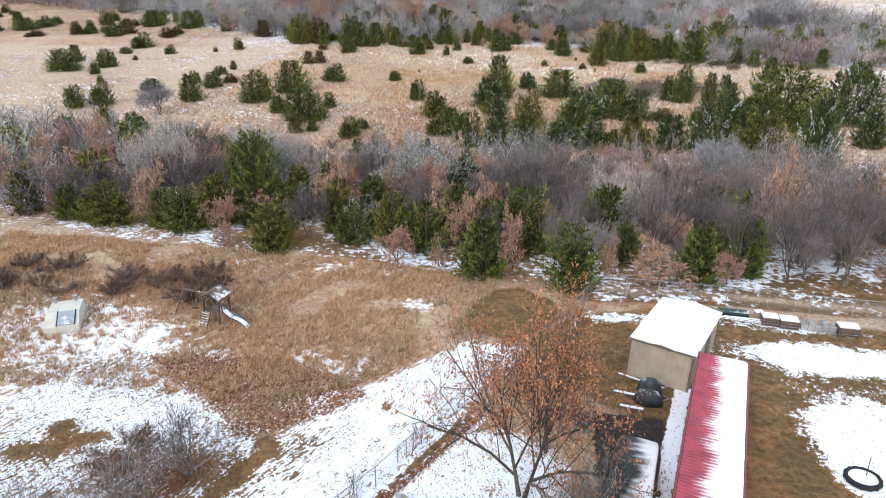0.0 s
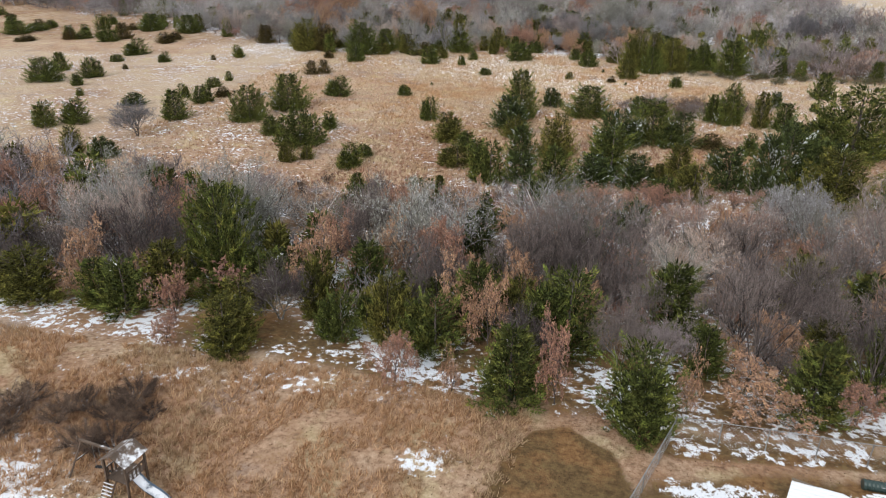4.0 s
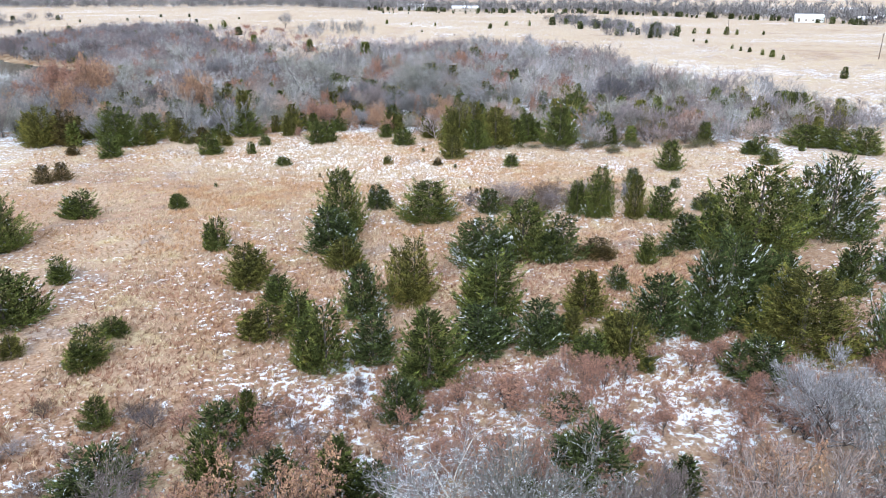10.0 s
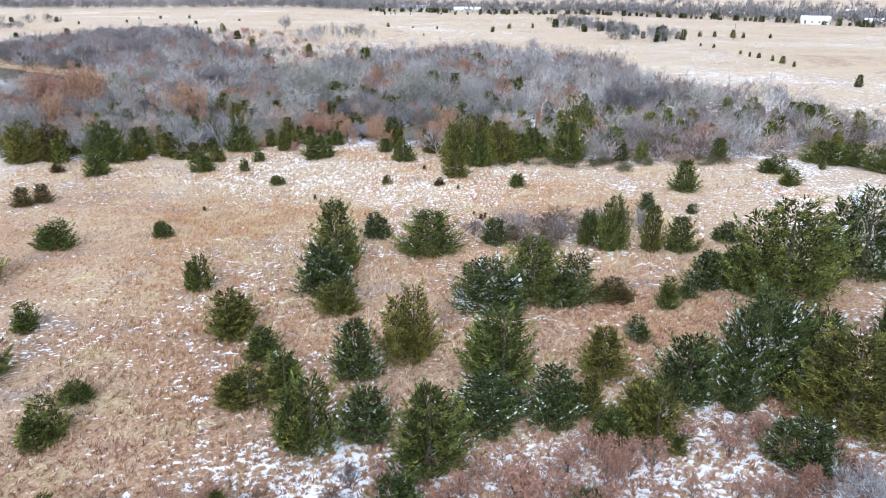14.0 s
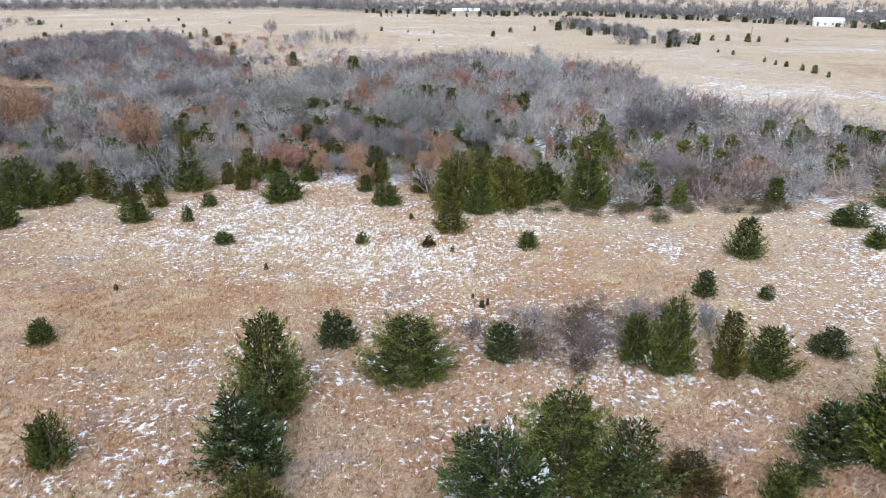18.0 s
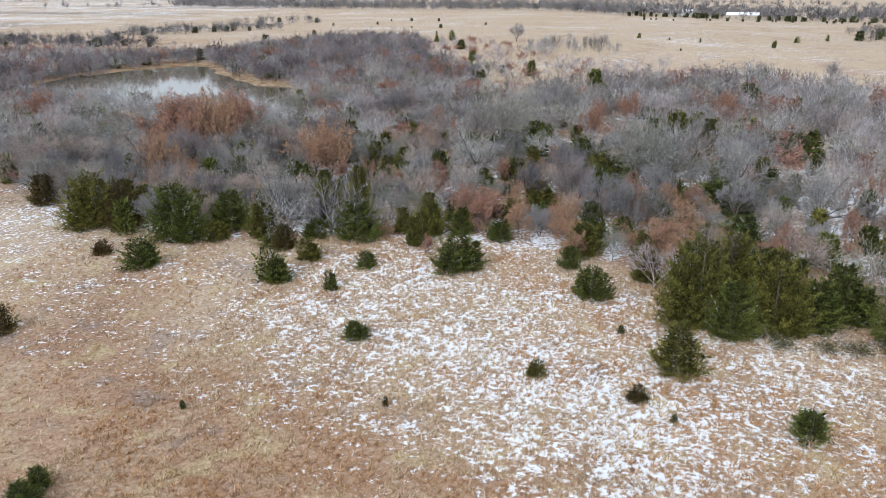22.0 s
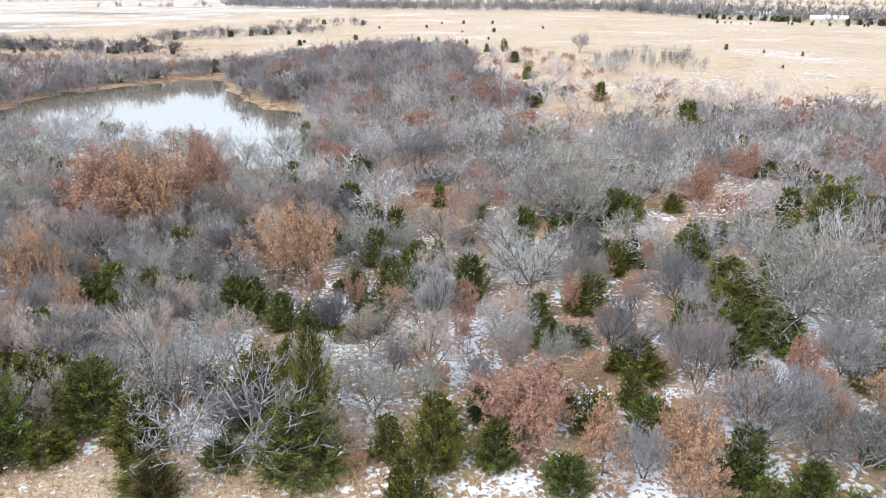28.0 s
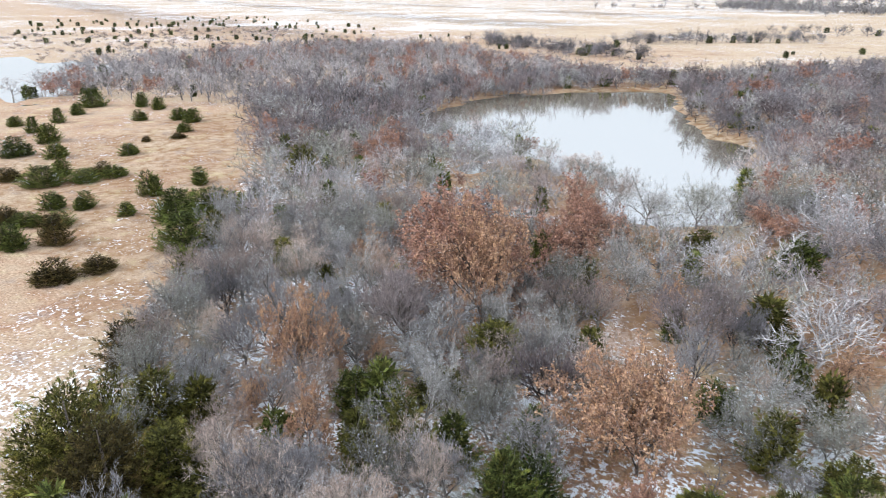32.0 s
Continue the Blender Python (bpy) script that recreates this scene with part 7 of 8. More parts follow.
def cargo_trailer():
    x, y = 4.9, -0.9
    ob = thing("camp_trailer", pose(x, y, gz(x, y), 0, 0, -6), "small white trailer with a grey tarp panel and hitch", "trailer")
    put("box", Solid().box((0.2, 0, 0.85), (3.2, 1.75, 0.8), bevel=0.08), WHITE, ob)
    put("tarp_panel", Solid().box((-0.55, 0.15, 1.27), (1.35, 1.15, 0.05), bevel=0.02), TARP_GREY, ob, "sagging grey tarp")
    put("snow_cover", Solid().box((0.9, 0, 1.29), (1.5, 1.85, 0.1), bevel=0.04), SNOW, ob)
    put("snow_ridge", Solid().box((-0.6, 0.83, 1.29), (1.5, 0.22, 0.1), bevel=0.04), SNOW, ob)
    put("snow_ridge", Solid().box((-0.6, -0.72, 1.29), (1.5, 0.34, 0.1), bevel=0.04), SNOW, ob)
    for sy in (-1, 1):
        put("tongue_bar", Solid().rod((-1.4, sy * 0.75, 0.5), (-2.25, 0.1 * sy, 0.48), 0.05), BLACK_PLAIN, ob)
        wh = put("wheel", Solid().rod((0.4, sy * 1.02, 0.33), (0.4, sy * 0.84, 0.33), 0.33, 18), RUBBER, ob)
        part("rim", Solid().rod((0.4, sy * 1.04, 0.33), (0.4, sy * 0.83, 0.33), 0.19, 12).mesh("rim", STEEL), wh)
    put("hitch", Solid().rod((-2.2, 0, 0.48), (-2.5, 0, 0.5), 0.06).rod((-2.1, 0, 0.1), (-2.1, 0, 0.75), 0.03), BLACK_PLAIN, ob)


def storm_shelter():
    x, y = -11.85, 1.13
    ob = thing("storm_shelter", pose(x, y, gz(x, y), slope_at(x, y), 0, -39), "low concrete storm shelter top with a rust-stained hatch", "shelter")
    put("slab", Solid().box((0, 0, 0.12), (2.7, 1.95, 0.36), bevel=0.03), CONCRETE, ob)
    hatch = put("hatch", Solid().box((0.78, 0.36, 0.38), (0.95, 0.95, 0.14), (0, 3, 0), bevel=0.015), RUST_SHEET, ob, "white steel hatch streaked with rust")
    part("rust_streak", Solid().box((0.6, 0.5, 0.472), (0.13, 0.42, 0.006), (0, 3, 4)).mesh("rust_streak", RUST_IRON), hatch)
    part("rust_streak", Solid().box((0.92, 0.3, 0.458), (0.05, 0.3, 0.006), (0, 3, 4)).mesh("rust_streak", RUST_IRON), hatch)
    part("hatch_frame", Solid().box((0.78, 0.86, 0.34), (1.05, 0.06, 0.14)).box((0.78, -0.14, 0.34), (1.05, 0.06, 0.14)).box((1.28, 0.36, 0.33), (0.06, 1.0, 0.13)).mesh("hatch_frame", CONCRETE_GREY), hatch)
    vent = put("vent", Solid().rod((-1.15, 0.55, 0.28), (-1.15, 0.55, 0.52), 0.11, 12), STEEL, ob)
    part("cap", Solid().rod((-1.15, 0.55, 0.52), (-1.15, 0.55, 0.6), 0.18, 12, 0.05).mesh("cap", STEEL), vent)


def second_shelter():
    x, y = -36.1, 16.7
    ob = thing("storm_shelter", pose(x, y, gz(x, y) - 0.1, slope_at(x, y) - 3, 0, 23), "sloping beige concrete storm shelter with a pale steel door", "shelter")
    put("shell", Solid().loft([[(-1.0, -1.5, 0), (1.0, -1.5, 0), (1.0, -1.5, 0.5), (-1.0, -1.5, 0.5)], [(-1.0, -0.4, 0), (1.0, -0.4, 0), (0.95, -0.4, 1.05), (-0.95, -0.4, 1.05)], [(-1.0, 1.5, 0), (1.0, 1.5, 0), (0.9, 1.4, 1.1), (-0.9, 1.4, 1.1)]]), CONCRETE_PALE, ob)
    door = put("door", Solid().box((0.25, -0.95, 0.82), (0.95, 1.15, 0.06), (26, 0, 0), bevel=0.01), TARP_GREY, ob, "pale grey steel door")
    part("frame", Solid().box((-0.26, -0.95, 0.82), (0.05, 1.2, 0.09), (26, 0, 0)).box((0.76, -0.95, 0.82), (0.05, 1.2, 0.09), (26, 0, 0)).mesh("frame", BLACK_PLAIN), door)
    for k in (-0.7, 0.5):
        put("vent", Solid().rod((k, 1.2, 1.05), (k, 1.2, 1.45), 0.09, 10).rod((k, 1.2, 1.45), (k, 1.2, 1.52), 0.17, 10, 0.04), STEEL, ob)


def playset():
    x, y = -27.0, 18.7
    ob = thing("playset", pose(x, y, gz(x, y), slope_at(x, y) * 0.4, 0, -14) @ Matrix.Diagonal((0.88, 0.88, 0.7, 1)), "weathered wooden playset with a slide and swing beam", "playset")
    for px in (-0.65, 0.65):
        for py in (-0.65, 0.65):
            put("post", Solid().box((px, py, 1.35), (0.1, 0.1, 2.7)), TIMBER, ob)
    for k in range(7):
        put("deck_board", Solid().box((-0.57 + k * 0.19, 0, 1.3), (0.175, 1.4, 0.035)), TIMBER, ob)
    for side in (-1, 1):
        put("roof_slope", Solid().box((side * 0.42, 0, 2.95), (1.0, 1.6, 0.04), (0, side * 36, 0)), TIMBER, ob)
        put("guard_rail", Solid().box((side * 0.65, 0, 2.0), (0.05, 1.3, 0.09)), TIMBER, ob)
        for k in range(5):
            put("slat", Solid().box((side * 0.65, -0.5 + k * 0.25, 1.65), (0.03, 0.09, 0.7)), TIMBER, ob)
    for k in range(6):
        put("rung", Solid().box((-0.25, -0.95 - 0.08 * (5 - k), 0.25 + k * 0.2), (0.6, 0.07, 0.04)), TIMBER_SNOW, ob)
    for k in (-0.55, 0.05):
        put("ladder_side", Solid().rod((k, -1.45, 0.0), (k, -0.72, 1.4), 0.04, 6), TIMBER, ob)
    slide = []
    for u in np.linspace(0, 1, 9):
        yy, zz, xx = -0.1 - 0.25 * u, 1.32 - 1.1 * u - 0.12 * math.sin(u * 6.3), 0.7 + 2.2 * u
        slide.append([(xx, yy - 0.28, zz + 0.16), (xx, yy - 0.24, zz), (xx, yy + 0.24, zz), (xx, yy + 0.28, zz + 0.16), (xx, yy + 0.24, zz - 0.03), (xx, yy - 0.24, zz - 0.03)])
    put("slide", Solid().loft(slide), SLIDE_BLUE, ob, "blue-grey wavy plastic slide edged with snow")
    put("swing_beam", Solid().box((-1.9, 0.3, 2.35), (2.7, 0.12, 0.14)), TIMBER, ob)
    for k in (-0.55, 0.55):
        put("beam_leg", Solid().rod((-3.1, 0.3, 2.35), (-3.4, 0.3 + k * 1.6, 0), 0.055, 6), TIMBER, ob)
    put("leg_brace", Solid().box((-3.3, 0.3, 1.0), (0.05, 1.1, 0.09)), TIMBER, ob)
    for k in (-1.3, -2.2):
        swing = put("swing_seat", Solid().box((k, 0.3, 0.55), (0.45, 0.18, 0.04), (0, 0, 12)), RUBBER, ob)
        for dx in (-0.2, 0.2):
            part("chain", Solid().rod((k + dx, 0.3, 0.56), (k + dx, 0.3, 2.3), 0.012, 5).mesh("chain", STEEL), swing)


def chain_fence(name, points, height, label):
    ob = thing(name, pose(0, 0, 0), label, "fence")
    wire = Tris()
    post_no = 0
    for (ax, ay), (bx, by) in zip(points, points[1:]):
        ln = math.hypot(bx - ax, by - ay)
        n = max(1, round(ln / 2.6))
        for i in range(n + (1 if (bx, by) == points[-1] else 0)):
            u = i / n
            x, y = ax + (bx - ax) * u, ay + (by - ay) * u
            z = gz(x, y)
            put("post", Solid().rod((x, y, z - 0.1), (x, y, z + height + 0.04), 0.03, 6), STEEL, ob)
        for i in range(n):
            u, v = i / n, (i + 1) / n
            a = (ax + (bx - ax) * u, ay + (by - ay) * u)
            c = (ax + (bx - ax) * v, ay + (by - ay) * v)
            put("top_rail", Solid().rod((*a, gz(*a) + height), (*c, gz(*c) + height), 0.022, 6), STEEL, ob)
        k = 0.0
        while k < ln - height * 0.8:
            for sgn in (0, 1):
                u, v = k / ln, (k + height * 0.8) / ln
                if sgn:
                    u, v = v, u
                x0, y0, x1, y1 = ax + (bx - ax) * u, ay + (by - ay) * u, ax + (bx - ax) * v, ay + (by - ay) * v
                wire.limb((x0, y0, gz(x0, y0) + 0.03), (x1, y1, gz(x1, y1) + height - 0.02), 0.004, 0.004, 3)
            k += 0.16
    part("wire_mesh", wire.mesh("wire_mesh", [STEEL]), ob, "thin grey chain-link wire")


shipping_container()
shed()
covered_car()
flat_trailer()
outbuilding()
cargo_trailer()
storm_shelter()
second_shelter()
playset()
chain_fence("lane_fence", [(-19.5, -8), (-16.9, -2.4), (-13.6, 3.5), (-11.6, 7.7), (-6.4, 17.0), (-2.2, 25.6)], 1.1, "low chain-link fence beside the snowy lane")
chain_fence("back_fence", [(-2.2, 25.6), (2.0, 25.0), (6.4, 24.4), (14.5, 24.0), (32, 23.2)], 1.3, "chain-link fence with a pale top rail behind the yard")

# tyre fire ring
fx, fy = 7.4, 6.2
ring = thing("fire_ring", pose(fx, fy, gz(fx, fy), slope_at(fx, fy), 0, 0), "old tractor tyre used as a fire ring, filled with snow", "fire ring")
s = Solid()
rings = []
for i in range(29):
    a = i / 28 * 2 * math.pi
    k = 0.04 if i % 2 else 0.0
    rings.append([(math.cos(a) * (0.66 + 0.085 * math.cos(q) + k * (math.cos(q) > 0.5)), math.sin(a) * (0.66 + 0.085 * math.cos(q) + k * (math.cos(q) > 0.5)), 0.14 + 0.14 * math.sin(q)) for q in np.linspace(0, 2 * math.pi, 9)[:-1]])
put("tyre", s.loft(rings, False), RUBBER, ring)
put("snow_fill", Solid().rod((0, 0, 0), (0, 0, 0.2), 0.61, 24, 0.58), SNOW, ring, "level snow inside the tyre")
put("poker", Solid().rod((0.1, 0, 0.1), (0.55, 0.75, 0.75), 0.02, 6), RUST_IRON, ring)

# what lies along the back fence and by the shed
rng_y = random.Random(4)
for x, y, w, d, h, turn, name, mat, label in (
        (8.4, 21.7, 1.0, 0.8, 0.55, -6, "crate", TIMBER_SNOW, "wooden crate topped with snow by the fence"),
        (9.5, 21.5, 1.1, 0.85, 0.55, -8, "crate", TIMBER_SNOW, "wooden crate topped with snow by the fence"),
        (13.0, 21.2, 1.2, 0.8, 0.6, -4, "crate", TIMBER_SNOW, "wooden crate topped with snow by the fence")):
    ob = thing(name, pose(x, y, gz(x, y), slope_at(x, y), 0, turn), label, "crate", "crates along the fence")
    put("snow_cap", Solid().box((0, 0, h + 0.05), (w * 0.98, d * 0.98, 0.12), bevel=0.05), SNOW, ob)
    for k in range(3):
        for sy in (-1, 1):
            put("board", Solid().box((0, sy * d / 2, 0.12 + k * 0.19), (w, 0.03, 0.15)), TIMBER, ob)
        for sx in (-1, 1):
            put("board", Solid().box((sx * w / 2, 0, 0.12 + k * 0.19), (0.03, d, 0.15)), TIMBER, ob)
blocks = thing("block_stack", pose(11.3, 21.5, gz(11.3, 21.5), slope_at(11.3, 21.5), 0, -5), "stack of hollow grey concrete blocks", "blocks")
for i in range(5):
    for j in range(2):
        for k in range(2 + (i % 2)):
            s = Solid()
            cx, cy, cz = -0.84 + i * 0.42, -0.21 + j * 0.42, 0.11 + k * 0.21
            for dx in (-0.18, 0, 0.18):
                s.box((cx + dx, cy, cz), (0.035, 0.19, 0.19))
            s.box((cx, cy - 0.09, cz), (0.39, 0.035, 0.19)).box((cx, cy + 0.09, cz), (0.39, 0.035, 0.19))
            put("block", s, CONCRETE_GREY, blocks)
pipe = thing("culvert_pipe", pose(6.4, 22.6, gz(6.4, 22.6) + 0.22, 0, 0, -8), "dark green plastic culvert pipe lying by the fence", "pipe")
s = Solid()
s.loft([[(xx, math.cos(q) * (0.24 + 0.02 * (i % 2)), math.sin(q) * (0.24 + 0.02 * (i % 2))) for q in np.linspace(0, 2 * math.pi, 13)[:-1]] for i, xx in enumerate(np.linspace(-0.95, 0.95, 24))], True)
put("pipe_wall", s, PLASTIC_GREEN, pipe)
lumber = thing("lumber_pile", pose(6.8, 21.9, gz(6.8, 21.9), 0, 0, -9), "long boards under snow beside the shed", "lumber")
for k in range(5):
    put("board", Solid().box((k * 0.15, -0.2 + k * 0.1, 0.08 + 0.04 * (k % 2)), (3.2, 0.14, 0.05), (0, 0, k - 2)), TIMBER_SNOW, lumber)
box = thing("tool_box", pose(8.0, 22.6, gz(8.0, 22.6), 0, 0, 10), "small tan box on the woodpile", "box")
put("case", Solid().box((0, 0, 0.22), (0.55, 0.4, 0.4), bevel=0.02), BEIGE, box)
put("lid", Solid().box((0, 0, 0.44), (0.58, 0.43, 0.06), bevel=0.02), TIMBER_SNOW, box)
horse = thing("saw_horse", pose(3.6, 14.9, gz(3.6, 14.9), 0, 0, 60), "broken timber saw horse by the shed", "saw horse")
put("beam", Solid().box((0, 0, 0.7), (1.1, 0.09, 0.09)), TIMBER, horse)
for sx in (-0.45, 0.45):
    for sy in (-1, 1):
        put("leg", Solid().rod((sx, 0, 0.7), (sx * 1.1, sy * 0.3, 0), 0.035, 5), TIMBER, horse)
# covered machines between shed and container
for x, y, sx, sy, sz, turn in ((-0.95, 11.2, 1.5, 0.75, 0.8, -15), (-0.75, 12.1, 1.3, 0.75, 0.95, -12)):
    ob = thing("covered_mower", pose(x, y, gz(x, y), slope_at(x, y), 0, turn), "garden machine under a dark blue-black tarp", "covered machine", "tarped machines")
    rings = []
    for u, k in ((0, 1.0), (0.35, 0.98), (0.75, 0.8), (0.95, 0.5), (1.0, 0.2)):
        rings.append([(math.cos(q) * sx / 2 * k * (1 + 0.06 * math.sin(5 * q + u * 7)), math.sin(q) * sy / 2 * k * (1 + 0.08 * math.cos(4 * q)), u * sz) for q in np.linspace(0, 2 * math.pi, 17)[:-1]])
    put("tarp", Solid().loft(rings), TARP, ob, soft=True)
    put("handle_bar", Solid().rod((sx * 0.45, -0.3, sz * 0.6), (sx * 0.65, -0.5, sz * 1.0), 0.02, 6).rod((sx * 0.45, 0.3, sz * 0.6), (sx * 0.65, -0.5, sz * 1.0), 0.02, 6), STEEL, ob)
for x, y, ln, turn in ((-1.9, 11.7, 1.5, -14), (-1.9, 10.4, 1.2, -12)):
    ob = thing("timber_beam", pose(x, y, gz(x, y), slope_at(x, y), 0, turn), "squared timber with a strip of snow", "timber", "loose timbers")
    put("beam", Solid().box((0, 0, 0.09), (ln, 0.18, 0.18), bevel=0.01), TIMBER, ob)
    put("snow_strip", Solid().box((0, 0, 0.2), (ln * 0.97, 0.16, 0.06), bevel=0.02), SNOW, ob)
post = thing("marker_post", pose(-4.0, 19.8, gz(-4.0, 19.8), 0, 0, 0), "short white pipe standing in mown grass", "post")
put("pipe", Solid().rod((0, 0, 0), (0, 0, 0.7), 0.09, 12), WHITE, post)
put("cap", Solid().rod((0, 0, 0.7), (0, 0, 0.76), 0.11, 12), WHITE, post)
tub = thing("grey_tub", pose(-4.5, 8.5, gz(-4.5, 8.5), 0, 0, 0), "grey plastic tub on the ground under the oak", "tub")
put("tub_wall", Solid().rod((0, 0, 0), (0, 0, 0.5), 0.38, 16, 0.46), TARP_GREY, tub)
put("tub_rim", Solid().rod((0, 0, 0.48), (0, 0, 0.53), 0.5, 16), BLACK_PLAIN, tub)

# ---- yard trees and shrubs ----
for i, (x, y, h) in enumerate(((3.0, 31.5, 6.5), (8.8, 30.4, 7.0), (12.2, 29.4, 6.5), (16.0, 29.0, 7.5), (20.0, 28.5, 7.0))):
    plant("bare_tree", DARK_BARE, ("trunk", "crown"), x, y, h, h * 0.55, i * 63, "dark leafless hardwood just behind the fence", "tree", "trees behind the fence")
YARD_OAK = unit_oak(91, 11000, 0.0112, foliage("oak_leaf_dry", (0.25, 0.10, 0.055), (0.44, 0.195, 0.105), (0.50, 0.245, 0.14), 0, 0.6, 1.4), (7, 7, 6, 5), bark("oak_bark_dark", (0.045, 0.036, 0.03), (0.12, 0.10, 0.085)), 2, 0.95, 0.22, 1.5, 0.1, 0.001)
plant("oak_tree", YARD_OAK, ("trunk", "foliage"), -7.4, 3.5, 10.2, 8.0, 40, "spreading yard oak with thin brown winter leaves", "tree")
plant("oak_tree", YARD_OAK, ("trunk", "foliage"), -6.3, 6.6, 8.2, 6.2, 170, "younger yard oak with thin brown winter leaves", "tree")
YARD_BARE = unit_bare(95, (6, 5, 5, 4, 4), 0.0018, TWIG_LICHEN, None, 2, 0.7, 0.14, 0.25)
plant("bare_tree", YARD_BARE, ("trunk", "crown"), -5.6, -1.6, 4.4, 4.6, 10, "pale leafless yard tree beside the driveway", "tree")
plant("bare_tree", YARD_BARE, ("trunk", "crown"), -4.6, -4.0, 4.0, 4.0, 120, "pale leafless yard tree beside the driveway", "tree")
plant("bare_tree", YARD_BARE, ("trunk", "crown"), -5.2, 1.1, 4.0, 3.4, 200, "pale leafless yard tree beside the driveway", "tree")
plant("bare_tree", YARD_BARE, ("trunk", "crown"), -6.5, -3.8, 3.4, 3.2, 290, "pale leafless yard tree beside the driveway", "tree")
SHRUB_OAK = unit_oak(97, 8000, 0.027, foliage("oak_leaf_russet", (0.17, 0.068, 0.042), (0.31, 0.135, 0.082), (0.37, 0.18, 0.115), 0, 0.6, 1.4), (5, 5, 5), None, 5, 0.8, 0.2)
plant("oak_shrub", SHRUB_OAK, ("stem_clump", "foliage"), -12.2, -3.6, 2.0, 3.9, 0, "low oak brush in russet leaf beside the drive", "shrub")
plant("oak_shrub", SHRUB_OAK, ("stem_clump", "foliage"), -21.9, -5.6, 1.7, 3.2, 130, "low oak brush in russet leaf at the lane's end", "shrub")


def unit_shrub(seed, stems, mat):
    """Many stems rising from one foot, forking to fine twigs."""
    rng = np.random.default_rng(seed)
    st, tw = Tris(), Tris()
    for k in range(stems):
        a = rng.uniform(0, 6.28)
        w = np.array([math.cos(a) * 0.55, math.sin(a) * 0.55, 0.9]) * rng.uniform(0.6, 1.0)
        p = np.array([math.cos(a) * 0.03, math.sin(a) * 0.03, 0])
        q = p + w * 0.5 + rng.normal(size=3) * 0.03
        e = q + (w * 0.45 + rng.normal(size=3) * 0.08)
        st.limb(p, q, 0.008, 0.005, 4)
        st.limb(q, e, 0.005, 0.002, 3)
        n = 190
        u = rng.uniform(0, 1, (n, 1))
        base = q + (e - q) * u
        way = w * 0.7 + rng.normal(size=(n, 3)) * 0.6
        tw.add(*needles(rng, base, way, rng.uniform(0.08, 0.26, n), np.full(n, 0.0042)))
    return st.mesh("shrub_stems", [BARK]), tw.mesh("shrub_twigs", [mat])


SHRUBS = [unit_bare(130 + i, (5, 5, 4, 4), 0.0034, TWIG_UMBER, LIMB_PALE, 4, 0.7, 0.14, 0.3) for i in range(3)]
SAPLING = unit_bare(135, (4, 3, 3, 3), 0.006, TWIG_UMBER, BARK, 1, 0.6, 0.14, 0.35)
DARK_SHRUBS = [unit_shrub(133, 30, TWIG_BROWN), unit_shrub(134, 26, TWIG_BROWN)]
for i, (x, y, h, w) in enumerate(SHRUB_FEET):
    plant("leafless_shrub", SHRUBS[i % 3] if i != 3 else DARK_SHRUBS[0], ("stem_clump", "twig_crown"), x, y, h, w, i * 70, "many-stemmed leafless brown shrub in thin snow", "shrub", "yard shrubs")
for i in range(14):
    u = rng_y.uniform(0, 1)
    x, y = -16.9 + 5.3 * u, -2.4 + 10.1 * u
    plant("sapling", SAPLING, ("stem_clump", "twig_crown"), x + rng_y.uniform(-0.2, 0.2), y, rng_y.uniform(0.8, 2.0), rng_y.uniform(0.5, 1.0), i * 40, "thin leafless sapling in the fence row", "shrub", "fence-row saplings")
for i in range(34):
    x, y = rng_y.uniform(-50, -28), rng_y.uniform(20.5, 25.5)
    plant("leafless_shrub", DARK_SHRUBS[i % 2], ("stem_clump", "twig_crown"), x, y, rng_y.uniform(0.7, 1.3), rng_y.uniform(1.4, 2.4), i * 40, "low brown brush on the grassy slope", "shrub", "slope brush")


# ---- brush and shoots about the field ----
FIELD_OAK = [unit_oak(140 + i, 1100, 0.045, OAK_RED, (5, 4, 4), None, 4, 0.75, 0.2, 1.3, 0.2) for i in range(2)]
THICKET_UNIT = [unit_bare(150 + i, (5, 4, 4, 4, 4), 0.004, (TWIG_BROWN, TWIG_MAUVE)[i], None, 5, 0.7, 0.15, 0.2) for i in range(2)]
BRAMBLE = foliage("bramble", (0.05, 0.05, 0.025), (0.11, 0.10, 0.045), (0.15, 0.10, 0.05), 0.2)
BRAMBLE_UNIT = unit_oak(160, 1400, 0.045, BRAMBLE, (5, 5, 4), None, 5, 0.9, 0.3)
brush_rng = np.random.default_rng(31)
for x, y in brush_rng.uniform((-24, 57), (34, 73), (190, 2)):
    i = int(brush_rng.integers(2))
    plant("oak_shoot", FIELD_OAK[i], ("stem_clump", "foliage"), x, y, brush_rng.uniform(1.0, 2.5), brush_rng.uniform(1.2, 2.6), brush_rng.uniform(0, 360), "low oak shoots in dry red-brown leaf", "shrub", "oak shoots")
for x, y in brush_rng.uniform((-58, 62), (-12, 74), (34, 2)):
    i = int(brush_rng.integers(2))
    plant("leafless_shrub", THICKET_UNIT[i], ("stem_clump", "twig_crown"), x, y, brush_rng.uniform(0.7, 1.7), brush_rng.uniform(1.4, 2.8), brush_rng.uniform(0, 360), "grey-brown leafless thicket shrub at the wood's edge", "shrub", "thicket shrubs")
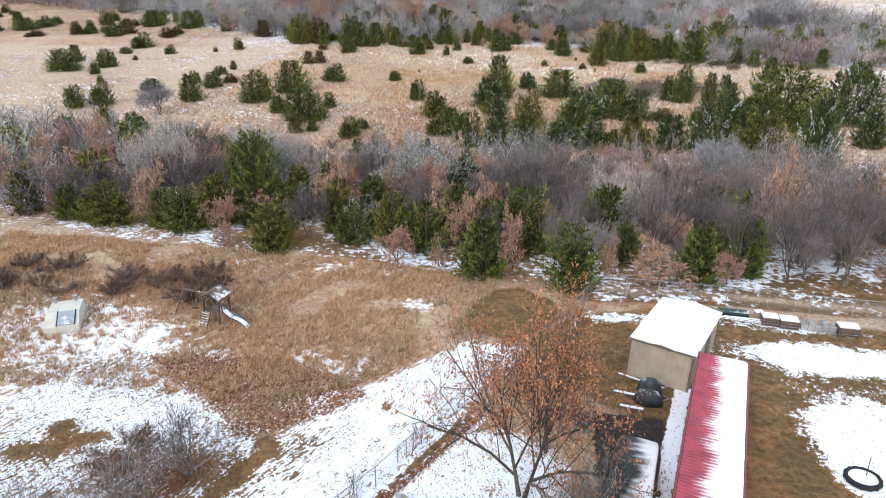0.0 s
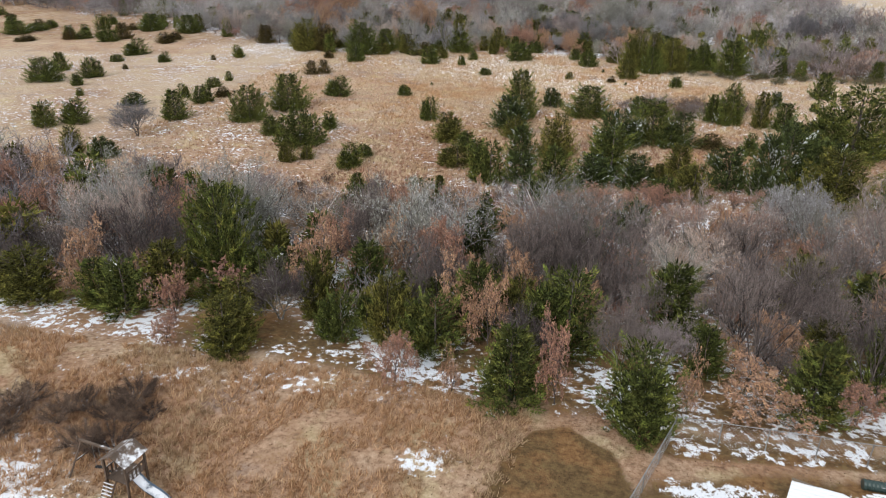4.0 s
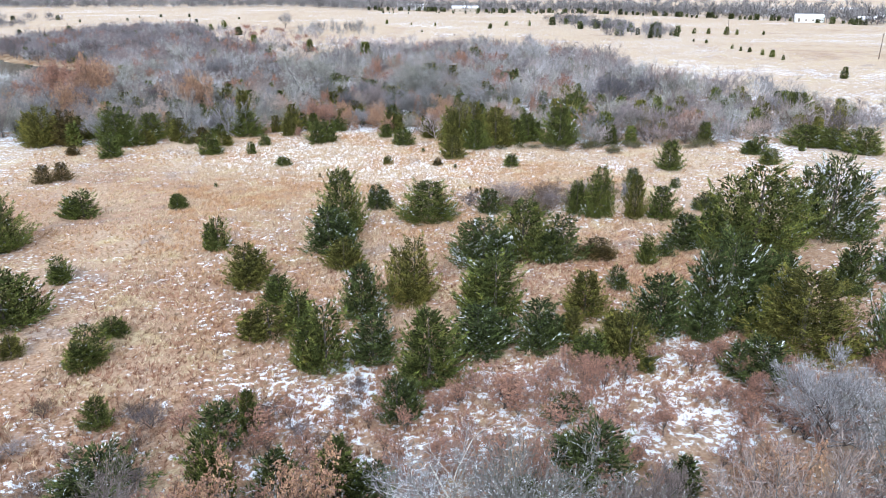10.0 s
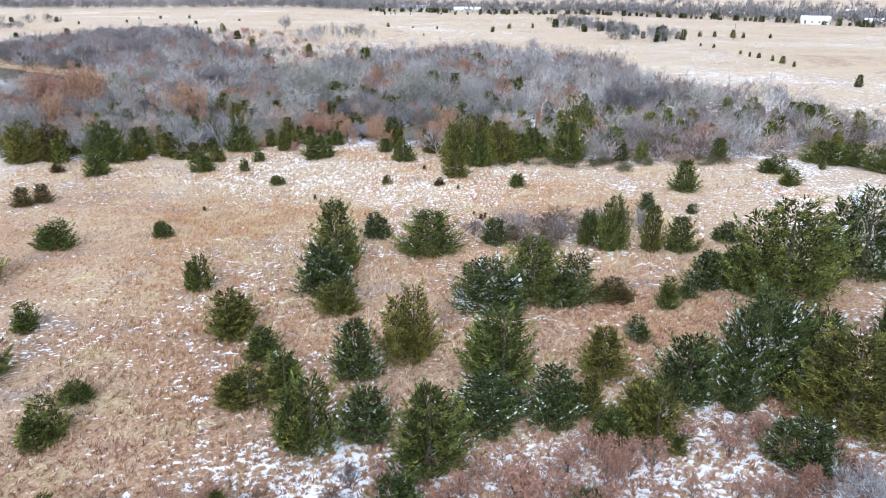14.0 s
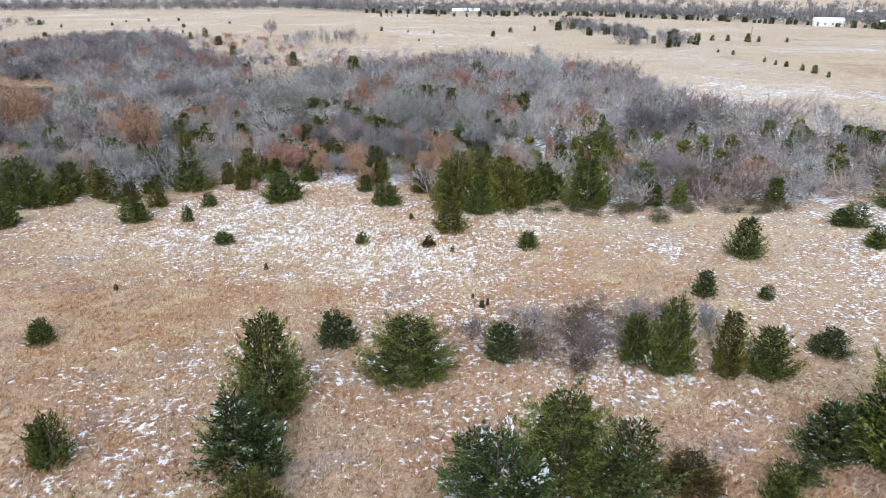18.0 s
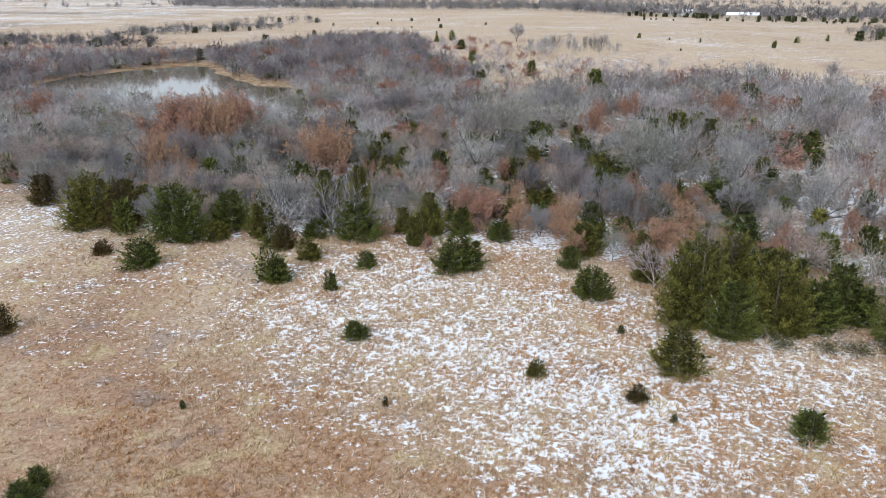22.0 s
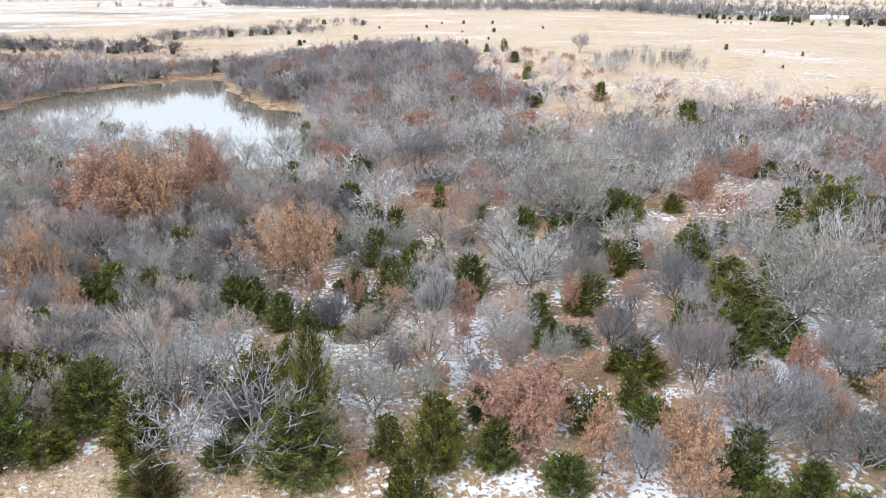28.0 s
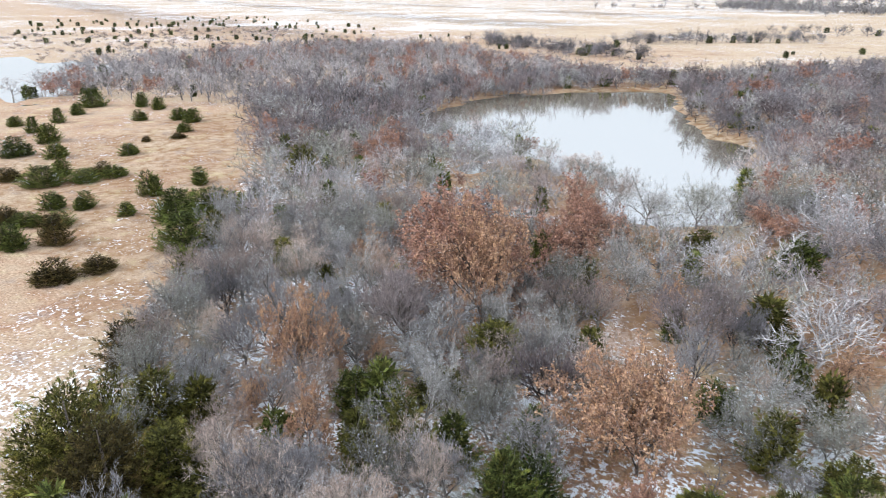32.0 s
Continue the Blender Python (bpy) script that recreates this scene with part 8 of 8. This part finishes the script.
for x, y, w in ((9, 119, 5), (12, 121, 5.5), (15.5, 119.5, 5), (18, 122, 5), (11, 116.5, 4), (15, 116, 4), (6.5, 122, 3.5), (21, 119, 4), (17, 117, 4.5), (20, 115.5, 4), (23.5, 117, 4), (26, 121, 4), (14, 113.5, 3), (23, 121.5, 4.5), (29, 119.5, 3.5), (46, 168, 7), (54, 166, 8), (62, 170, 8), (70, 168, 8), (80, 166, 7), (90, 168, 8), (98, 172, 7), (112, 160, 7)):
    plant("leafless_shrub", THICKET_UNIT[int(w * 2) % 2], ("stem_clump", "twig_crown"), x, y, w * 0.56, w * 1.2, brush_rng.uniform(0, 360), "grey leafless thicket shrub among cedars", "shrub", "thicket shrubs")
for x, y in np.concatenate([brush_rng.uniform((22, 161), (46, 165), (12, 2)), brush_rng.uniform((38, 155), (64, 164), (26, 2))]):
    plant("bramble", BRAMBLE_UNIT, ("stem_clump", "foliage"), x, y, brush_rng.uniform(0.8, 1.5), brush_rng.uniform(2.2, 3.6), brush_rng.uniform(0, 360), "low olive-brown honeysuckle bramble at the wood's edge", "shrub", "brambles")
SMALL_CEDAR = CEDARS["r"]["slim"][:1] + CEDARS["s"]["slim"][:1]
for x, y in brush_rng.uniform((-58, 80), (60, 190), (12, 2)):
    k = SMALL_CEDAR[int(brush_rng.integers(len(SMALL_CEDAR)))]
    plant("cedar_seedling", k, ("trunk", "crown"), x, y, brush_rng.uniform(0.4, 1.0), brush_rng.uniform(0.4, 0.9), brush_rng.uniform(0, 360), "knee-high cedar seedling in dead grass", "tree", "cedar seedlings")


# ---- the country beyond ----
def line_spots(rng, points, spread, step):
    out = []
    for (ax, ay), (bx, by) in zip(points, points[1:]):
        n = max(1, int(math.hypot(bx - ax, by - ay) / step))
        u = (np.arange(n) + rng.uniform(0, 1, n)) / n
        out.append(np.stack([ax + (bx - ax) * u, ay + (by - ay) * u], 1) + rng.normal(size=(n, 2)) * spread)
    return np.concatenate(out)


far_rng = np.random.default_rng(77)
COARSE = [far_unit(400 + i, (4, 4, 6), 0.038) for i in range(3)]
COARSE_CEDAR = [cedar_plumes(420 + i, 14, 0.6, 4, 2, 4.5)[:2] for i in range(2)]
EDGE = [(-746, 1384), (-379, 1276), (-27, 1273), (75, 1085), (226, 960), (330, 930), (425, 750), (480, 600), (580, 440), (760, 280)]
rows = [line_spots(far_rng, [(x * k, y * k) for x, y in EDGE], 7 * k, 6.5 * k) for k in (1.0, 1.02, 1.05, 1.1, 1.18, 1.35, 1.7)]
spots = np.concatenate(rows)
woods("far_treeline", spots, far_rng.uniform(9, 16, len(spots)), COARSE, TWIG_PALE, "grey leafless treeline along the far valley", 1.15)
foot = line_spots(far_rng, [(60, 1070), (75, 1075), (226, 948), (330, 915), (415, 735), (470, 590)], 5, 7.0)
woods("treeline_cedars", foot, far_rng.uniform(3, 7, len(foot)), COARSE_CEDAR, CEDAR_FAR, "dark cedars along the foot of the far treeline", 0.9)
west = np.concatenate([line_spots(far_rng, [(-900, 1250), (-640, 1330), (-420, 1240)], 25, 16), line_spots(far_rng, [(-1900, 700), (-1500, 1500), (-700, 2200), (400, 2500)], 60, 14)])
woods("far_west_trees", west, far_rng.uniform(8, 16, len(west)), COARSE, TWIG, "bare trees across the snowy bottomland", 0.9)
hedge = np.concatenate([line_spots(far_rng, [(-390, 520), (-320, 500), (-255, 500)], 9, 1.7), line_spots(far_rng, [(-330, 575), (-300, 650), (-272, 735)], 10, 2.6), line_spots(far_rng, [(-350, 820), (-250, 800)], 12, 9)])
woods("hedgerow_trees", hedge, far_rng.uniform(5, 10, len(hedge)), FAR_UNITS, TWIG, "bare hedgerow trees in the pasture", 1.2)
hc = hedge[::7] + far_rng.normal(size=(len(hedge[::7]), 2)) * 5
woods("hedgerow_cedars", hc, far_rng.uniform(3, 6, len(hc)), COARSE_CEDAR, CEDAR_FAR, "dark cedars along the pasture hedgerow", 0.9)
WEST_WOOD = [(-296, 215), (-280, 240), (-242, 272), (-200, 292), (-204, 330), (-206, 400), (-255, 430), (-350, 450), (-420, 420), (-390, 330), (-372, 262), (-318, 232)]
ww = free_spots(far_rng, WEST_WOOD, 4.6, 5000)
wc = far_rng.uniform(0, 1, len(ww))
# twig colour lightened for haze here as well
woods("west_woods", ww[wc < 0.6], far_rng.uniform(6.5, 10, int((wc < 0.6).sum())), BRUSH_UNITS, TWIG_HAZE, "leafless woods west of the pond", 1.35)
woods("west_russet_woods", ww[(wc >= 0.6) & (wc < 0.8)], far_rng.uniform(5, 8, int(((wc >= 0.6) & (wc < 0.8)).sum())), LEAFY_UNITS, OAK_RED, "russet-leaved oaks west of the pond", 1.0)
woods("west_cedars", ww[wc >= 0.8], far_rng.uniform(3, 5, int((wc >= 0.8).sum())), COARSE_CEDAR, CEDAR_FAR, "cedars west of the pond", 0.75)
shore = line_spots(far_rng, [(-206, 330), (-208, 372), (-196, 402), (-172, 420), (-215, 425), (-185, 432), (-150, 418), (-128, 392), (-106, 362), (-90, 345)], 6, 2.2)
shore = shore[pond_edge(shore[:, 0], shore[:, 1]) > 1.3]
woods("shore_trees", shore, far_rng.uniform(3.5, 7, len(shore)), FAR_UNITS, TWIG, "bare trees along the pond bank", 1.0)
bare(27.6, 116.2, 3.4, 2.8, 1)
for x, y, h in ((-29, 463, 9), (62, 350, 7), (86, 360, 7), (45, 320, 8), (-5, 330, 6)):
    bare(x, y, h, h * 0.9, 0)
grove = far_rng.uniform((-22, 418), (20, 446), (46, 2))
woods("pasture_grove", grove, far_rng.uniform(4.5, 7.5, len(grove)), FAR_UNITS, TWIG_PALE, "thin grove of pale leafless trees in the pasture", 0.6)
clump = np.concatenate([line_spots(far_rng, [(158, 396), (190, 440), (188, 500), (240, 740)], 10, 3.2)])
woods("creek_cedars", clump[::4], far_rng.uniform(4, 8, len(clump[::4])), COARSE_CEDAR, CEDAR_FAR, "dark cedars along the pasture creek", 0.75)
thin = np.concatenate([clump[1::4], clump[2::4], clump[3::4]])
woods("creek_trees", thin, far_rng.uniform(5, 10, len(thin)), FAR_UNITS, TWIG, "bare trees along the pasture creek", 1.1)
dots = np.concatenate([far_rng.uniform((-860, 270), (-430, 560), (150, 2)), far_rng.uniform((-260, 560), (-60, 900), (16, 2)), line_spots(far_rng, [(60, 960), (180, 930), (330, 880)], 6, 14), line_spots(far_rng, [(420, 830), (640, 800)], 10, 16)])
woods("pasture_cedars", dots, far_rng.uniform(1.8, 4.2, len(dots)), COARSE_CEDAR, CEDAR_FAR, "small dark cedars dotted over the far pasture", 0.9)
flats = np.concatenate([far_rng.uniform((-660, 250), (-400, 470), (520, 2)), far_rng.uniform((-420, 420), (-230, 520), (120, 2))])
flats = flats[pond_edge(flats[:, 0], flats[:, 1]) > 1.4]
woods("bottomland_brush", flats, far_rng.uniform(1.0, 2.6, len(flats)), COARSE, TWIG_MAUVE, "low mauve-brown brush over the far pasture", 2.2)
EAST_THICKET = [(42, 162), (64, 158), (104, 163), (100, 186), (66, 196), (46, 182)]
ts = free_spots(far_rng, EAST_THICKET, 2.3, 3000)
woods("mauve_thicket", ts, far_rng.uniform(3.4, 6.4, len(ts)), BRUSH_UNITS, TWIG_MAUVE, "dense mauve-brown sapling thicket at the wood's corner", 1.2)
BRIAR = [(108, 190), (124, 200), (150, 180), (175, 168), (185, 140), (150, 138), (128, 160), (112, 170)]
bs = free_spots(far_rng, BRIAR, 2.4, 2600)
woods("briar_patch", bs, far_rng.uniform(1.0, 2.0, len(bs)), BRUSH_UNITS, TWIG_MAUVE, "low brown briar patch beside the snowy field", 1.6)


def farm_building(x, y, w, d, h, turn, roof_mat, wall_mat, label):
    ob = thing("farm_building", pose(x, y, gz(x, y) - 14 * float(step01(math.hypot(x, y - 200), 1500, 3800)), 0, 0, turn), label, "building", "far farm buildings")
    for cx, cy, sx, sy in ((-w / 2, 0, 0.3, d), (w / 2, 0, 0.3, d), (0, -d / 2, w, 0.3), (0, d / 2, w, 0.3)):
        put("wall", Solid().box((cx, cy, h / 2), (sx, sy, h)), wall_mat, ob)
    k = h + d * 0.22
    put("roof", Solid().loft([[(-w / 2 - 0.5, -d / 2 - 0.5, h), (-w / 2 - 0.5, d / 2 + 0.5, h), (-w / 2 - 0.5, 0, k)], [(w / 2 + 0.5, -d / 2 - 0.5, h), (w / 2 + 0.5, d / 2 + 0.5, h), (w / 2 + 0.5, 0, k)]]), roof_mat, ob)
    for i in range(max(2, int(w / 6))):
        put("door" if i == 0 else "window", Solid().box((-w / 2 + (i + 0.5) * w / max(2, int(w / 6)), -d / 2 - 0.16, h * 0.45), (1.6, 0.1, h * 0.6 if i == 0 else 1.2)), BEIGE_DARK, ob)


WALL_TAN = painted("tan_siding", (0.52, 0.46, 0.38), 0.7, 0, 0.1)
for row in ((447, 652, 24, 12, 5, -30, WHITE), (476, 613, 14, 12, 4, -40, WALL_TAN), (502, 615, 15, 14, 4.5, -35, WALL_TAN), (512, 804, 12, 9, 6, -20, WHITE), (461, 802, 20, 9, 4, -25, BEIGE), (814, 762, 30, 14, 7, -35, WHITE),
            (186, 985, 34, 14, 5, -10, WALL_TAN), (129, 1100, 38, 14, 5, -8, WHITE), (21, 1299, 34, 14, 5, 0, WHITE), (640, 840, 20, 10, 5, -20, BEIGE)):
    farm_building(*row[:6], SNOW, row[6], "far farm building with a snow-white roof")
# a pickup parked out on the snowy field
px, py = 164, 205
ob = thing("blue_pickup", pose(px, py, gz(px, py), 0, 0, 62), "blue pickup parked on the snowy far field", "car")
BLUE = painted("blue_paint", (0.05, 0.10, 0.17), 0.35, 0, 0.2, 0.2)
put("body", Solid().box((0, 0, 0.8), (1.9, 5.2, 0.6), bevel=0.12), BLUE, ob)
put("cab", Solid().loft([[(-0.85, -0.9, 1.1), (0.85, -0.9, 1.1), (0.85, 1.0, 1.1), (-0.85, 1.0, 1.1)], [(-0.72, -0.4, 1.8), (0.72, -0.4, 1.8), (0.72, 0.8, 1.8), (-0.72, 0.8, 1.8)]]), GLASS, ob)
put("cab_roof", Solid().box((0, 0.2, 1.83), (1.4, 1.2, 0.08), bevel=0.03), BLUE, ob)
put("bed", Solid().box((0, 1.8, 1.15), (1.8, 1.4, 0.12)), BLACK_PLAIN, ob)
for sx in (-1, 1):
    for yy in (-1.6, 1.6):
        wheel(ob, sx * 0.85, yy, 0.38, 0.38, 0.25)
# scrub where the woods thin out into the pasture
SCRUB = [(-12, 352), (12, 344), (36, 347), (60, 354), (52, 374), (12, 386), (-12, 412), (-32, 450), (-66, 484), (-68, 450), (-58, 396), (-38, 370)]
sc = free_spots(np.random.default_rng(19), SCRUB, 5.2, 1500)
kind_cut = np.random.default_rng(20).uniform(0, 1, len(sc))
for low, high, name, units, mat, tall, wide, words in ((0, 0.45, "rose_scrub", BRUSH_UNITS, TWIG_ROSE, 3.6, 1.5, "low rose-brown scrub at the back of the woods"), (0.45, 0.62, "russet_scrub", LEAFY_UNITS, OAK_RED, 3.8, 1.2, "small russet oaks at the back of the woods"),
                                                       (0.62, 0.68, "scrub_cedars", FULL_CEDARS, CEDAR_GREEN, 3.6, 0.9, "dark cedars at the back of the woods"), (0.68, 1.0, "grey_scrub", FAR_UNITS, TWIG_HAZE, 5.0, 1.25, "thin grey hardwoods at the back of the woods")):
    k = (kind_cut >= low) & (kind_cut < high)
    woods(name, sc[k], np.random.default_rng(21).uniform(0.7, 1.35, int(k.sum())) * tall, units, mat, words, wide)

# power poles
for x, y in ((195, 268), (230, 430), (330, 330)):
    ob = thing("utility_pole", pose(x, y, gz(x, y), 0, 0, 30), "weathered wooden utility pole in the pasture", "pole", "utility poles")
    put("mast", Solid().rod((0, 0, -0.3), (0, 0, 9.5), 0.16, 8, 0.11), TIMBER, ob)
    put("crossarm", Solid().box((0, 0, 8.9), (2.2, 0.12, 0.14)), TIMBER, ob)
    for k in (-0.95, 0, 0.95):
        put("insulator", Solid().rod((k, 0, 8.97), (k, 0, 9.2), 0.05, 6), STEEL, ob)


# ---- fallen leaves and twigs lying about the yard and lane ----
LITTER = foliage("fallen_leaves", (0.07, 0.035, 0.02), (0.17, 0.085, 0.045), (0.24, 0.13, 0.07), 0, 0.5, 1.5)
RUST_LITTER = foliage("russet_leaves", (0.14, 0.06, 0.036), (0.30, 0.135, 0.075), (0.40, 0.205, 0.12), 0, 0.5, 1.5)


def litter(name, spots, size, label, mat=LITTER):
    rng = np.random.default_rng(len(spots))
    n = len(spots)
    base = np.stack([spots[:, 0], spots[:, 1], ground_z(spots[:, 0], spots[:, 1]) + 0.02], 1)
    way = rng.normal(size=(n, 3)) * [1, 1, 0.25] + [0, 0, 0.15]
    v, f = needles(rng, base, way, size * rng.uniform(0.5, 1.7, n), size * rng.uniform(0.4, 1.0, n))
    return tagged(new(name, big_mesh(name, v, f, [mat])), label, "leaves", kind="stuff")


leaf_rng = np.random.default_rng(61)


def scattered(poly, n):
    """Random places inside an outline."""
    lo, hi = np.min(poly, 0), np.max(poly, 0)
    xy = leaf_rng.uniform(lo, hi, (n, 2))
    return xy[inside(xy[:, 0], xy[:, 1], poly, 0.6) > leaf_rng.uniform(0.2, 0.8, n)]


spread = leaf_rng.uniform((-46, -9), (16, 30), (13000, 2))
clot = leaf_rng.uniform((-46, -9), (-4, 22), (420, 2))
drift = np.repeat(clot, 14, 0) + leaf_rng.normal(size=(420 * 14, 2)) * [0.35, 0.5]
under_oak = np.array([-7.2, 4.2]) + leaf_rng.normal(size=(1600, 2)) * [2.6, 2.8]
rough_xy = leaf_rng.uniform((-38, -9), (-17, 16), (26000, 2))
rough_xy = rough_xy[west_yard(rough_xy[:, 0], rough_xy[:, 1]) > leaf_rng.uniform(0.1, 1, 26000)]
loose = np.concatenate([spread, drift, rough_xy])
loose = loose[inside(loose[:, 0], loose[:, 1], LANE, 0.5) < 0.5]
litter("fallen_leaves", np.concatenate([loose, under_oak]), 0.075, "brown oak leaves scattered over the snow")
litter("leaf_carpet", scattered(LEAF_PATCH, 17000), 0.1, "rust leaves carpeting a corner of the grass", RUST_LITTER)
pools = [np.array([x - 0.4, y + 0.3]) + leaf_rng.normal(size=(900, 2)) * [w * 0.24, w * 0.2] for x, y, _, w in SHRUB_FEET]
along_u = leaf_rng.uniform(0, 1, (3400, 1))
fence_run = np.array([[-18.6, -6.8]]) + along_u * np.array([[9.2, 16.6]]) + leaf_rng.normal(size=(3400, 2)) * 0.12 + np.array([[0.2, -0.1]])
litter("drifted_leaves", np.concatenate(pools + [fence_run]), 0.095, "dark russet leaves drifted along the fence and under the shrubs", RUST_LITTER)
row_u = leaf_rng.uniform(0, 1, 9000)
row_k = leaf_rng.integers(-13, 14, 9000) * 0.23 + leaf_rng.normal(size=9000) * 0.04
rows_xy = np.stack([-21.3 + 13.3 * row_u + row_k * 0.88, -6 + 23.4 * row_u - row_k * 0.47], 1)
thick = np.array([noise.noise(Vector((x * 1.7 + y * 0.4, y * 0.7, 7))) + 0.5 * noise.noise(Vector((x * 0.4, y * 0.4, 3))) for x, y in rows_xy]) > 0.02
litter("lane_leaves", rows_xy[thick], 0.075, "dark wet leaves blown into rows along the snowy lane")
